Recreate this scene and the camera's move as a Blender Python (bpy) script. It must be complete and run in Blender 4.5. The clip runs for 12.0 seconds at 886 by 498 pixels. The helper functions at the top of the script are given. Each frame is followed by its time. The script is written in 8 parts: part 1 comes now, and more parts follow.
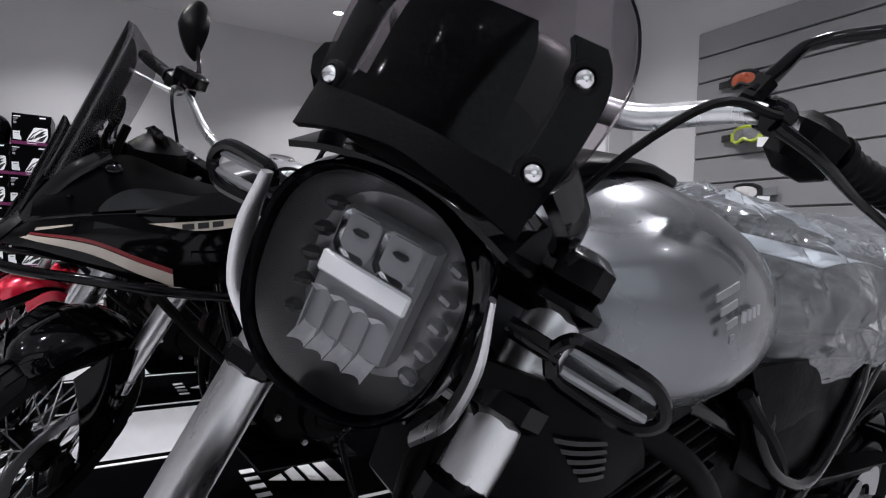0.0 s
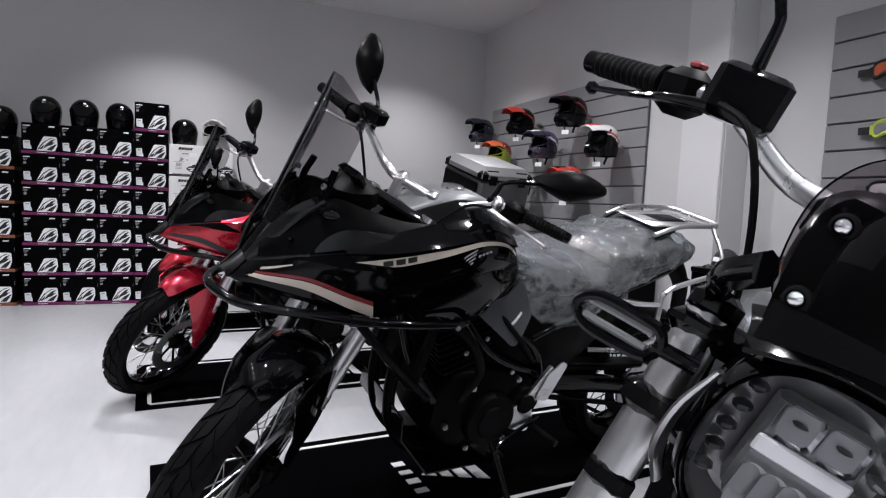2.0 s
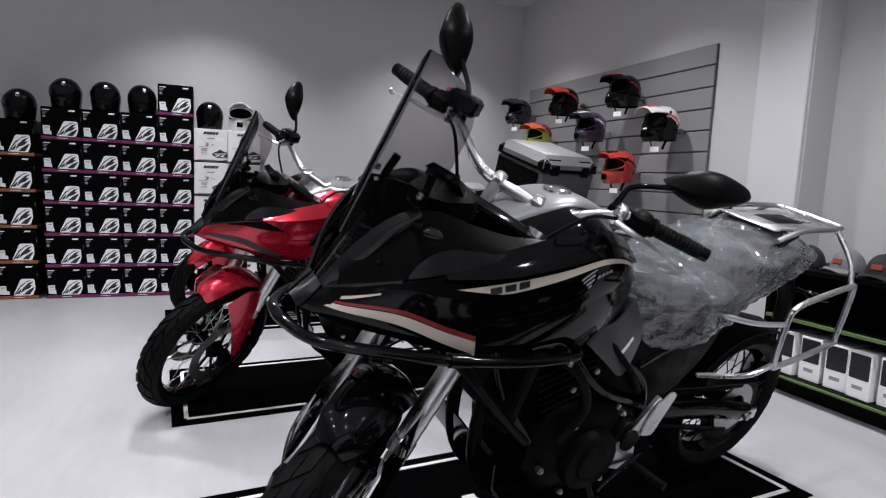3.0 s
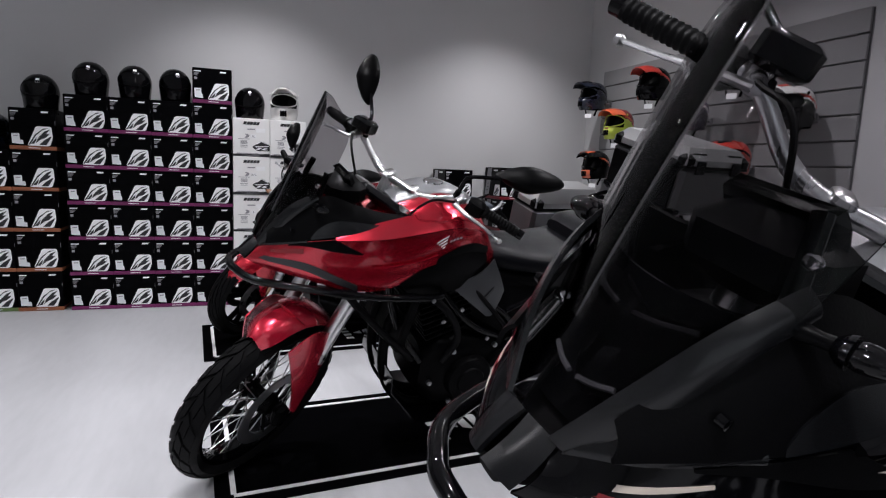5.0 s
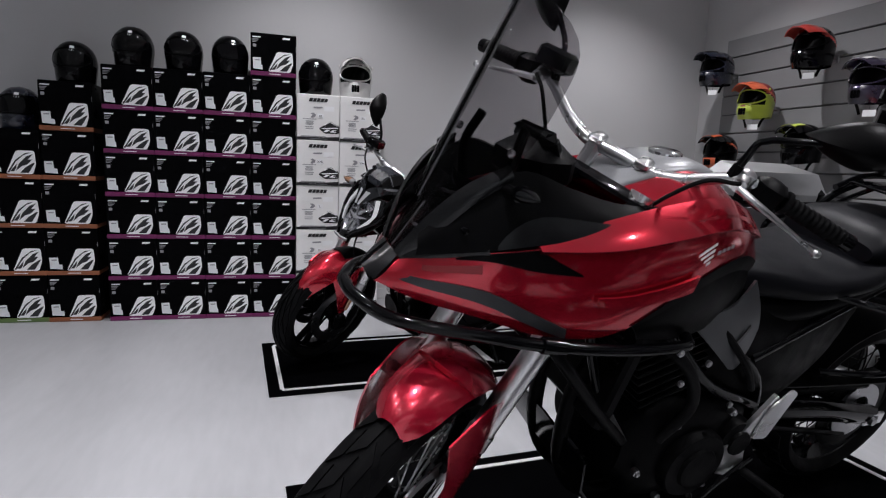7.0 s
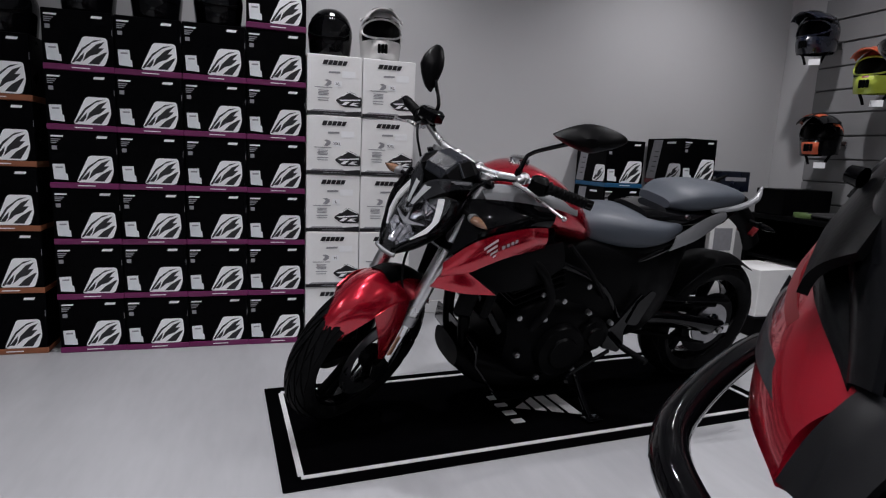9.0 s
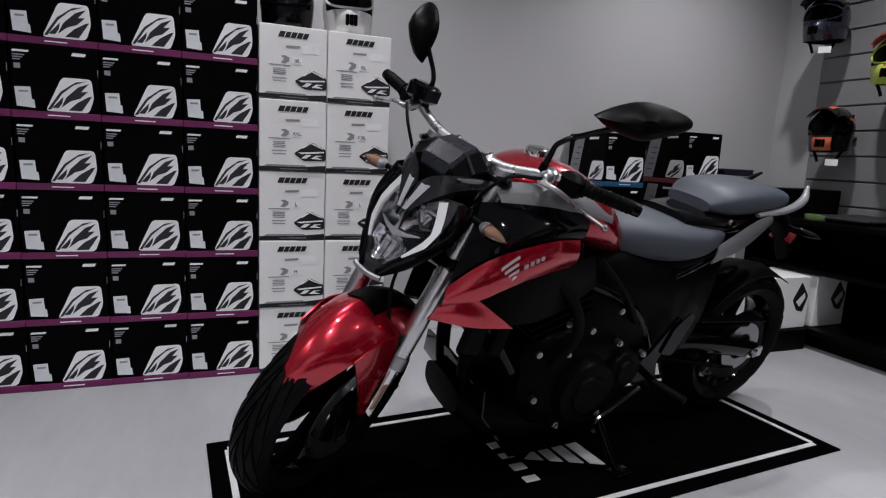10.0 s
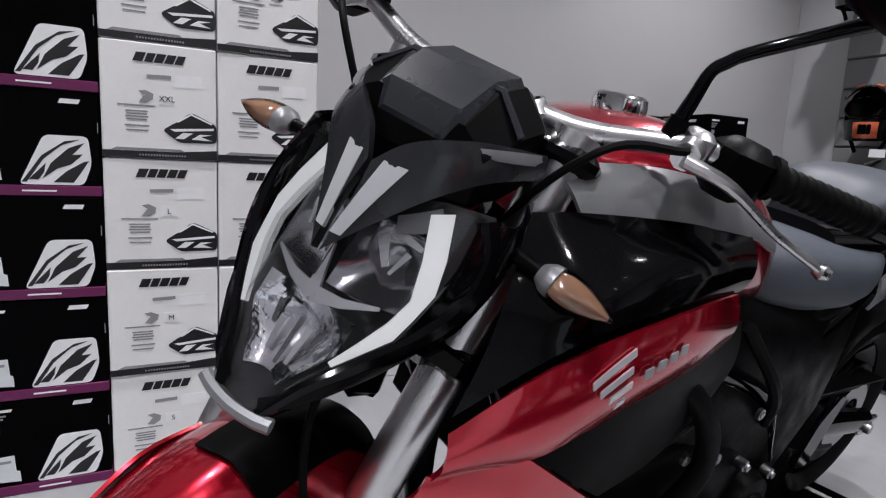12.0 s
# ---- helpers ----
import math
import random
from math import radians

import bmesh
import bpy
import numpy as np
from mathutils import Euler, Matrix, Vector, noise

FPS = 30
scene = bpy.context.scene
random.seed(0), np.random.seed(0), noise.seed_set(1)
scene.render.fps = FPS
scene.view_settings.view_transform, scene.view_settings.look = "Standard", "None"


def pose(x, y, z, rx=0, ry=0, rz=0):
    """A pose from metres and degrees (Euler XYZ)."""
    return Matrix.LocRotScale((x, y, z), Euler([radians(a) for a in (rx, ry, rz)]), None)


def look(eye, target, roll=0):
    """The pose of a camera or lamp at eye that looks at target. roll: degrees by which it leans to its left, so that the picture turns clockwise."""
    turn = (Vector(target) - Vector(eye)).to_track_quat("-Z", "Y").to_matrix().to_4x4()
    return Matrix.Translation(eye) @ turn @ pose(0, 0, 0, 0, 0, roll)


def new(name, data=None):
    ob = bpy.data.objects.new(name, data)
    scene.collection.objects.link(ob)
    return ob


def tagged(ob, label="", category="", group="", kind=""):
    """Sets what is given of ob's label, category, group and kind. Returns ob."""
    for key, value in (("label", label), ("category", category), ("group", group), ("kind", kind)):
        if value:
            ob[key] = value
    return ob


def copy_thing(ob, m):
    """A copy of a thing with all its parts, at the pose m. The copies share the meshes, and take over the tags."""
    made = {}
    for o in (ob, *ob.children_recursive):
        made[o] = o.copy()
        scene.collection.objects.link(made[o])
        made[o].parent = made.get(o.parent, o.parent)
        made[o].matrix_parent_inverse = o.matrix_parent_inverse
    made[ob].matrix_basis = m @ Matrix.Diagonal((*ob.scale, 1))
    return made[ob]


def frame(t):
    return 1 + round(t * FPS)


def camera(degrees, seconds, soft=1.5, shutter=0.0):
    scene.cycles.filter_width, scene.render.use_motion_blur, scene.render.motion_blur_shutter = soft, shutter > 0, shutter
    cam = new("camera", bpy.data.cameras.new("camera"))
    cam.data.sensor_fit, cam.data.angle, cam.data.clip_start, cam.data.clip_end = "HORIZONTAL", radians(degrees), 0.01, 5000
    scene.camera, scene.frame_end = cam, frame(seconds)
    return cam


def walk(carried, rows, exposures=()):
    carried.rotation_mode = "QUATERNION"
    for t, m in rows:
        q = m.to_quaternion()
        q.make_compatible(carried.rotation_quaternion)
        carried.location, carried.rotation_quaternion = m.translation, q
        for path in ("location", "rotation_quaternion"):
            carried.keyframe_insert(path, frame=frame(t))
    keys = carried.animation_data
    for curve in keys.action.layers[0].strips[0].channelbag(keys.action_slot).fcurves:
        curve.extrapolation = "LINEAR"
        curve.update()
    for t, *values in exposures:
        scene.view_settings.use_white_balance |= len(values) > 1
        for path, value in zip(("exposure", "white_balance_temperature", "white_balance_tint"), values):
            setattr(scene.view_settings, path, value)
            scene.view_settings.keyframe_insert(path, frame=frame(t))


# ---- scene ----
cam = camera(75.1, 12.0, soft=1.2)
PATH = [
    (0, (0.599, 0.354, 0.851), (1.572, 2.101, 0.837), 2.4),
    (0.5, (0.539, 0.322, 0.883), (1.419, 2.118, 0.851), 2.4),
    (1, (0.462, 0.319, 0.933), (1.267, 2.149, 0.87), 2.5),
    (1.5, (0.352, 0.331, 0.991), (1.139, 2.167, 0.896), 2.6),
    (2, (0.284, 0.438, 1.028), (1.071, 2.27, 0.871), 2.7),
    (2.5, (0.246, 0.609, 1.068), (1.012, 2.445, 0.866), 2.6),
    (3, (0.193, 0.794, 1.085), (0.936, 2.637, 0.855), 2.6),
    (5, (0.123, 1.517, 1.119), (0.776, 3.388, 0.849), 2.4),
    (5.5, (0.058, 1.732, 1.12), (0.688, 3.611, 0.849), 2.5),
    (6, (0.019, 1.993, 1.074), (0.622, 3.881, 0.804), 2.5),
    (6.5, (0.002, 2.179, 1.048), (0.549, 4.083, 0.769), 2.4),
    (7, (-0.035, 2.384, 1.03), (0.5, 4.29, 0.746), 2.4),
    (9, (-0.128, 3.285, 0.997), (0.449, 5.173, 0.674), 2.7),
    (9.5, (-0.122, 3.532, 0.983), (0.552, 5.388, 0.667), 2.9),
    (10, (-0.091, 3.761, 0.966), (0.621, 5.603, 0.648), 2.9),
    (10.5, (-0.056, 3.958, 0.938), (0.683, 5.79, 0.627), 2.9),
    (11, (-0.015, 4.165, 0.933), (0.847, 5.942, 0.618), 3.0),
    (11.5, (0.064, 4.373, 0.913), (0.96, 6.135, 0.604), 3.0),
    (12, (0.161, 4.556, 0.907), (1.055, 6.319, 0.603), 3.0),
]
walk(cam, [(t, look(eye, target, roll)) for t, eye, target, roll in PATH],
     exposures=[(0, 0.2), (1, 0.22), (2.5, 0.1), (5.0, 0.02), (5.5, -0.03), (6.2, -0.15), (7.0, -0.22), (9.0, -0.36), (10, -0.34), (11, -0.02), (12, 0.0)])

# ---- light ----
world = bpy.data.worlds.new("room_air")
scene.world = world
world.use_nodes = True
world.node_tree.nodes["Background"].inputs[0].default_value = (0.75, 0.82, 1.0, 1)
world.node_tree.nodes["Background"].inputs[1].default_value = 0.02

CEIL = 3.05
DAY_W = 24
BACK_Y, RIGHT_X, NEAR_X, STEP_Y = 6.72, 3.42, 3.63, 3.2
LEFT_X, FRONT_Y = -4.2, -3.2
DOWNLIGHTS = [(x, y) for x in (2.345, 0.15, -2.05) for y in (5.743, 4.25, 2.75, 1.25, -0.25, -1.75) if x > -2 or y < 5]


# ---- materials ----
def material(name, color, rough=0.5, metal=0.0, vary=0.12, scale=6.0, fine=90.0, bump=0.0, coat=0.0, sheen=0.0,
             random_tint=0.0, stretch=(1, 1, 1), spec=0.5):
    """A principled surface with stains at one scale, grain at another and fine relief."""
    m = bpy.data.materials.new(name)
    m.use_nodes = True
    nt = m.node_tree
    b = nt.nodes["Principled BSDF"]
    b.inputs["Metallic"].default_value = metal
    b.inputs["Specular IOR Level"].default_value = spec
    if coat:
        b.inputs["Coat Weight"].default_value = coat
        b.inputs["Coat Roughness"].default_value = 0.06
    tc = nt.nodes.new("ShaderNodeTexCoord")
    mp = nt.nodes.new("ShaderNodeMapping")
    mp.inputs["Scale"].default_value = stretch
    nt.links.new(tc.outputs["Object"], mp.inputs[0])
    n1 = nt.nodes.new("ShaderNodeTexNoise")
    n1.inputs["Scale"].default_value = scale
    n1.inputs["Detail"].default_value = 5
    n2 = nt.nodes.new("ShaderNodeTexNoise")
    n2.inputs["Scale"].default_value = fine
    n2.inputs["Detail"].default_value = 2
    for n in (n1, n2):
        nt.links.new(mp.outputs[0], n.inputs["Vector"])
    add = nt.nodes.new("ShaderNodeMath")
    add.operation = "ADD"
    nt.links.new(n1.outputs[0], add.inputs[0])
    half = nt.nodes.new("ShaderNodeMath")
    half.operation = "MULTIPLY"
    half.inputs[1].default_value = 0.35
    nt.links.new(n2.outputs[0], half.inputs[0])
    nt.links.new(half.outputs[0], add.inputs[1])
    ramp = nt.nodes.new("ShaderNodeMapRange")
    ramp.inputs[1].default_value, ramp.inputs[2].default_value = 0.35, 1.0
    ramp.inputs[3].default_value, ramp.inputs[4].default_value = 1 - vary, 1 + vary
    nt.links.new(add.outputs[0], ramp.inputs[0])
    mul = nt.nodes.new("ShaderNodeVectorMath")
    mul.operation = "SCALE"
    mul.inputs[0].default_value = color
    nt.links.new(ramp.outputs[0], mul.inputs["Scale"])
    out = mul.outputs[0]
    if random_tint:
        info = nt.nodes.new("ShaderNodeObjectInfo")
        rr = nt.nodes.new("ShaderNodeMapRange")
        rr.inputs[3].default_value, rr.inputs[4].default_value = 1 - random_tint, 1 + random_tint
        nt.links.new(info.outputs["Random"], rr.inputs[0])
        m2 = nt.nodes.new("ShaderNodeVectorMath")
        m2.operation = "SCALE"
        nt.links.new(out, m2.inputs[0])
        nt.links.new(rr.outputs[0], m2.inputs["Scale"])
        out = m2.outputs[0]
    nt.links.new(out, b.inputs["Base Color"])
    rr = nt.nodes.new("ShaderNodeMapRange")
    rr.inputs[1].default_value, rr.inputs[2].default_value = 0.3, 0.75
    rr.inputs[3].default_value, rr.inputs[4].default_value = max(0.02, rough * (1 - 1.2 * vary)), min(1, rough * (1 + 1.2 * vary))
    nt.links.new(n1.outputs[0], rr.inputs[0])
    nt.links.new(rr.outputs[0], b.inputs["Roughness"])
    if bump:
        bp = nt.nodes.new("ShaderNodeBump")
        bp.inputs["Strength"].default_value = bump
        bp.inputs["Distance"].default_value = 0.0008
        nt.links.new(n2.outputs[0], bp.inputs["Height"])
        nt.links.new(bp.outputs[0], b.inputs["Normal"])
    return m


def clear(name, tint, gloss=0.08, ior=1.45, crinkle=0.0):
    """Thin clear plastic: what lies behind shows through its tint, and it mirrors the lamps."""
    m = bpy.data.materials.new(name)
    m.use_nodes = True
    nt = m.node_tree
    nt.nodes.remove(nt.nodes["Principled BSDF"])
    t = nt.nodes.new("ShaderNodeBsdfTransparent")
    t.inputs[0].default_value = (*tint, 1)
    g = nt.nodes.new("ShaderNodeBsdfGlossy")
    g.inputs["Roughness"].default_value = gloss
    fr = nt.nodes.new("ShaderNodeFresnel")
    fr.inputs[0].default_value = ior
    mix = nt.nodes.new("ShaderNodeMixShader")
    nt.links.new(fr.outputs[0], mix.inputs[0])
    nt.links.new(t.outputs[0], mix.inputs[1])
    nt.links.new(g.outputs[0], mix.inputs[2])
    nt.links.new(mix.outputs[0], nt.nodes["Material Output"].inputs[0])
    if crinkle:
        n = nt.nodes.new("ShaderNodeTexNoise")
        n.inputs["Scale"].default_value = 28
        n.inputs["Detail"].default_value = 4
        tc = nt.nodes.new("ShaderNodeTexCoord")
        nt.links.new(tc.outputs["Object"], n.inputs["Vector"])
        bp = nt.nodes.new("ShaderNodeBump")
        bp.inputs["Strength"].default_value = crinkle
        bp.inputs["Distance"].default_value = 0.01
        nt.links.new(n.outputs[0], bp.inputs["Height"])
        for s in (g, fr):
            nt.links.new(bp.outputs[0], s.inputs["Normal"])
    return m


def glowing(name, color, strength):
    m = bpy.data.materials.new(name)
    m.use_nodes = True
    b = m.node_tree.nodes["Principled BSDF"]
    b.inputs["Base Color"].default_value = (0.8, 0.8, 0.8, 1)
    b.inputs["Emission Color"].default_value = (*color, 1)
    b.inputs["Emission Strength"].default_value = strength
    return m


FLOOR = material("pale_vinyl_floor", (0.39, 0.395, 0.41), 0.40, vary=0.15, scale=2.6, fine=26, bump=0.05, stretch=(1.0, 0.22, 1.0))
WALL = material("grey_wall_paint", (0.53, 0.53, 0.535), 0.85, vary=0.03, scale=1.2, fine=160, bump=0.12)
CEILING = material("ceiling_paint", (0.62, 0.62, 0.625), 0.9, vary=0.03, scale=1.0, fine=140, bump=0.1)
PALESTRIP = material("white_wall_paint", (0.62, 0.62, 0.63), 0.8, vary=0.03, scale=1.2, fine=160, bump=0.1)
TRIM = material("skirting_paint", (0.6, 0.6, 0.6), 0.5, vary=0.05)
MAT_BLACK = material("black_carpet", (0.0014, 0.0014, 0.0017), 0.95, vary=0.35, scale=14, fine=420, bump=0.9, spec=0.0)
MAT_WHITE = material("white_carpet_print", (0.62, 0.62, 0.63), 0.9, vary=0.12, scale=18, fine=420, bump=0.6)
SLAT = material("grey_slat_board", (0.235, 0.235, 0.24), 0.55, vary=0.05, scale=3, fine=60, bump=0.05, random_tint=0.03)
GROOVE = material("dark_slot_rail", (0.10, 0.10, 0.104), 0.6)
BOXBLACK = material("black_printed_card", (0.0010, 0.0010, 0.0014), 0.38, vary=0.3, scale=9, fine=70, random_tint=0.25, spec=0.03)
BOXWHITE = material("white_printed_card", (0.86, 0.86, 0.85), 0.5, vary=0.05, scale=7, fine=80, bump=0.08, random_tint=0.03)
PRINTWHITE = material("white_print", (0.90, 0.91, 0.92), 0.45, vary=0.05, scale=12)
PRINTGREY = material("grey_print", (0.28, 0.28, 0.30), 0.5, vary=0.15, scale=30)
PRINTBLACK = material("black_print", (0.010, 0.010, 0.012), 0.45, vary=0.2)
STICKER = material("paper_sticker", (0.74, 0.77, 0.79), 0.6, vary=0.08, scale=20, random_tint=0.05)
PURPLE = material("purple_card_tray", (0.13, 0.007, 0.075), 0.45, vary=0.2, scale=10, random_tint=0.12)
ORANGE = material("orange_card_tray", (0.26, 0.085, 0.035), 0.5, vary=0.2, scale=10, random_tint=0.12)
YELLOWGREEN = material("green_shelf_edge", (0.10, 0.16, 0.05), 0.45, vary=0.1)
BLUETRAY = material("blue_card_tray", (0.008, 0.085, 0.19), 0.45, vary=0.15)
REDTRAY = material("red_card_tray", (0.17, 0.010, 0.018), 0.45, vary=0.15)
VISOR = material("satin_black_visor", (0.0045, 0.0048, 0.0056), 0.24, vary=0.12, scale=8, fine=220, spec=0.32)
GLOSSBLACK = material("black_lacquer", (0.0015, 0.0015, 0.002), 0.08, vary=0.2, scale=5, coat=0.08, spec=0.16)
PLASTIC = material("black_moulded_plastic", (0.0016, 0.0016, 0.0019), 0.42, vary=0.2, scale=9, fine=260, bump=0.25, spec=0.05)
DARKGREY = material("dark_grey_plastic", (0.022, 0.023, 0.026), 0.38, vary=0.12, scale=8, fine=240, bump=0.2, spec=0.4)
MIDGREY = material("satin_grey_panel", (0.22, 0.225, 0.235), 0.35, metal=0.35, vary=0.1, scale=8, fine=200)
RUBBER = material("tyre_rubber", (0.0032, 0.0032, 0.0036), 0.6, vary=0.25, scale=16, fine=160, bump=0.35, spec=0.07)
ENGINE = material("black_engine_casting", (0.0014, 0.0014, 0.0017), 0.45, vary=0.3, scale=18, fine=150, bump=0.5, spec=0.04)
RED = material("red_metallic_lacquer", (0.44, 0.005, 0.022), 0.22, metal=0.68, vary=0.08, scale=4, fine=500, coat=1.0)
REDSATIN = material("red_satin_mudguard", (0.52, 0.010, 0.036), 0.26, metal=0.6, vary=0.08, scale=5, fine=400, coat=0.9)
SILVER = material("silver_metallic_lacquer", (0.155, 0.163, 0.175), 0.28, metal=0.70, vary=0.06, scale=4, fine=500, coat=0.6)
ALU = material("brushed_aluminium", (0.62, 0.62, 0.63), 0.30, metal=1.0, vary=0.12, scale=9, fine=220, bump=0.12, stretch=(1, 6, 1))
CASEALU = material("anodised_case_aluminium", (0.15, 0.15, 0.155), 0.38, metal=0.9, vary=0.1, scale=5, fine=150, bump=0.08)
CHROME = material("polished_steel", (0.72, 0.72, 0.73), 0.12, metal=1.0, vary=0.15, scale=12)
STEEL = material("dull_steel", (0.32, 0.32, 0.33), 0.34, metal=1.0, vary=0.2, scale=15)
SEATVINYL = material("grey_seat_vinyl", (0.044, 0.053, 0.068), 0.55, vary=0.12, scale=9, fine=330, bump=0.5)
SEATDARK = material("deep_black_seat_vinyl", (0.0030, 0.0032, 0.0045), 0.46, vary=0.2, scale=9, fine=330, bump=0.5, spec=0.10)
CREAM = material("pale_gold_decal", (0.50, 0.44, 0.38), 0.4, vary=0.06)
REDLINE = material("dark_red_decal", (0.16, 0.010, 0.014), 0.4, vary=0.1)
AMBER = material("amber_lens", (0.30, 0.165, 0.10), 0.12, vary=0.2, scale=40, coat=0.8)
SMOKE = clear("smoked_screen", (0.66, 0.65, 0.66), 0.02, 1.16)
DARKSMOKE = clear("dark_smoked_screen", (0.70, 0.67, 0.69), 0.03, 1.22)
BOWL = material("lamp_bowl_plating", (0.22, 0.22, 0.225), 0.22, metal=0.5, vary=0.15, scale=25)
CLEARLENS = clear("clear_lamp_lens", (0.97, 0.97, 0.98), 0.03, 1.32)
FILM = clear("crumpled_clear_film", (0.84, 0.88, 0.92), 0.05, 2.2, 1.0)
film_nodes = FILM.node_tree
film_cells = film_nodes.nodes.new("ShaderNodeTexVoronoi")
film_cells.inputs["Scale"].default_value = 8
film_warp = film_nodes.nodes.new("ShaderNodeVectorMath")
film_warp.operation = "MULTIPLY_ADD"
film_warp.inputs[1].default_value = (0.09, 0.09, 0.09)
film_noise = film_nodes.nodes["Noise Texture"]
film_noise.inputs["Scale"].default_value = 9
film_nodes.links.new(film_noise.outputs["Color"], film_warp.inputs[0])
film_nodes.links.new(film_nodes.nodes["Texture Coordinate"].outputs["Object"], film_warp.inputs[2])
film_nodes.links.new(film_warp.outputs[0], film_cells.inputs["Vector"])
film_nodes.links.new(film_cells.outputs["Distance"], film_nodes.nodes["Bump"].inputs["Height"])
film_nodes.nodes["Bump"].inputs["Distance"].default_value = 0.045
film_haze = film_nodes.nodes.new("ShaderNodeBsdfDiffuse")
film_haze.inputs[0].default_value = (0.62, 0.66, 0.70, 1)
film_nodes.links.new(film_nodes.nodes["Bump"].outputs[0], film_haze.inputs["Normal"])
film_mix = film_nodes.nodes.new("ShaderNodeMixShader")
film_mix.inputs[0].default_value = 0.11
film_nodes.links.new(film_nodes.nodes["Mix Shader"].outputs[0], film_mix.inputs[1])
film_nodes.links.new(film_haze.outputs[0], film_mix.inputs[2])
film_nodes.links.new(film_mix.outputs[0], film_nodes.nodes["Material Output"].inputs[0])
DARKREFLECT = material("smoked_reflector", (0.42, 0.42, 0.44), 0.14, metal=0.95, vary=0.2, scale=30)
SATINALU = material("pale_satin_trim", (0.62, 0.63, 0.65), 0.32, metal=0.5, vary=0.06)
HOODGREY = material("satin_grey_hood", (0.016, 0.018, 0.023), 0.30, vary=0.12, scale=8, fine=220, bump=0.12)
FACETED = material("faceted_reflector", (0.88, 0.88, 0.90), 0.10, metal=1.0, vary=0.15, scale=40, fine=150, bump=0.9)
SCOOP = material("plated_scoop", (0.90, 0.90, 0.92), 0.14, metal=0.35, vary=0.25, scale=60, fine=90, bump=0.8, coat=0.6)
BEAKGREY = material("satin_graphite_beak", (0.018, 0.019, 0.022), 0.28, metal=0.3, vary=0.1, scale=8, fine=220, coat=0.3)
MIRRORGLASS = material("mirror_glass", (0.75, 0.77, 0.8), 0.03, metal=1.0, vary=0.02)
REFLECTOR = material("lamp_reflector", (0.92, 0.92, 0.93), 0.14, metal=0.50, vary=0.15, scale=20)
LAMPWHITE = material("white_lamp_guide", (0.78, 0.79, 0.8), 0.25, vary=0.05)
H_BLUE = material("blue_black_helmet_shell", (0.005, 0.0075, 0.018), 0.3, vary=0.3, scale=14, coat=0.6)
H_ORANGE = material("orange_helmet_shell", (0.42, 0.075, 0.025), 0.35, vary=0.3, scale=12, coat=0.5)
H_RED = material("red_helmet_shell", (0.48, 0.035, 0.025), 0.35, vary=0.3, scale=12, coat=0.5)
H_YELLOW = material("fluorescent_yellow_shell", (0.46, 0.55, 0.06), 0.35, vary=0.15, scale=12, coat=0.5)
H_WHITE = material("white_helmet_shell", (0.68, 0.67, 0.66), 0.3, vary=0.08, scale=12, coat=0.6)
H_PURPLE = material("violet_black_shell", (0.016, 0.011, 0.028), 0.32, vary=0.4, scale=14, coat=0.6)
FABRIC_BLACK = material("black_cap_cloth", (0.012, 0.012, 0.013), 0.9, vary=0.3, scale=30, fine=300, bump=0.8)
FABRIC_GREY = material("grey_cap_cloth", (0.16, 0.17, 0.18), 0.9, vary=0.2, scale=30, fine=300, bump=0.8)
FABRIC_RED = material("red_cloth", (0.22, 0.03, 0.02), 0.9, vary=0.2, scale=30, fine=300, bump=0.8)
# faint glow added so the headlight's guide strips stay white
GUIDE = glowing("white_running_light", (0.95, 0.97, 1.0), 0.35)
LAMPGLOW = glowing("lit_lamp_face", (1.0, 0.98, 0.97), 60.0)


# ---- mesh tools ----
def spline(points, n):
    """n + 1 points along a smooth curve through the given ones."""
    p = [Vector(q) for q in points]
    if len(p) == 2:
        return [p[0].lerp(p[1], i / n) for i in range(n + 1)]
    p = [2 * p[0] - p[1]] + p + [2 * p[-1] - p[-2]]
    spans, out = len(p) - 3, []
    for i in range(n + 1):
        s = min(i / n * spans, spans - 1e-6)
        k = int(s)
        t = s - k
        a, b, c, d = p[k:k + 4]
        out.append(0.5 * (2 * b + (c - a) * t + (2 * a - 5 * b + 4 * c - d) * t * t + (3 * b - a - 3 * c + d) * t ** 3))
    return out


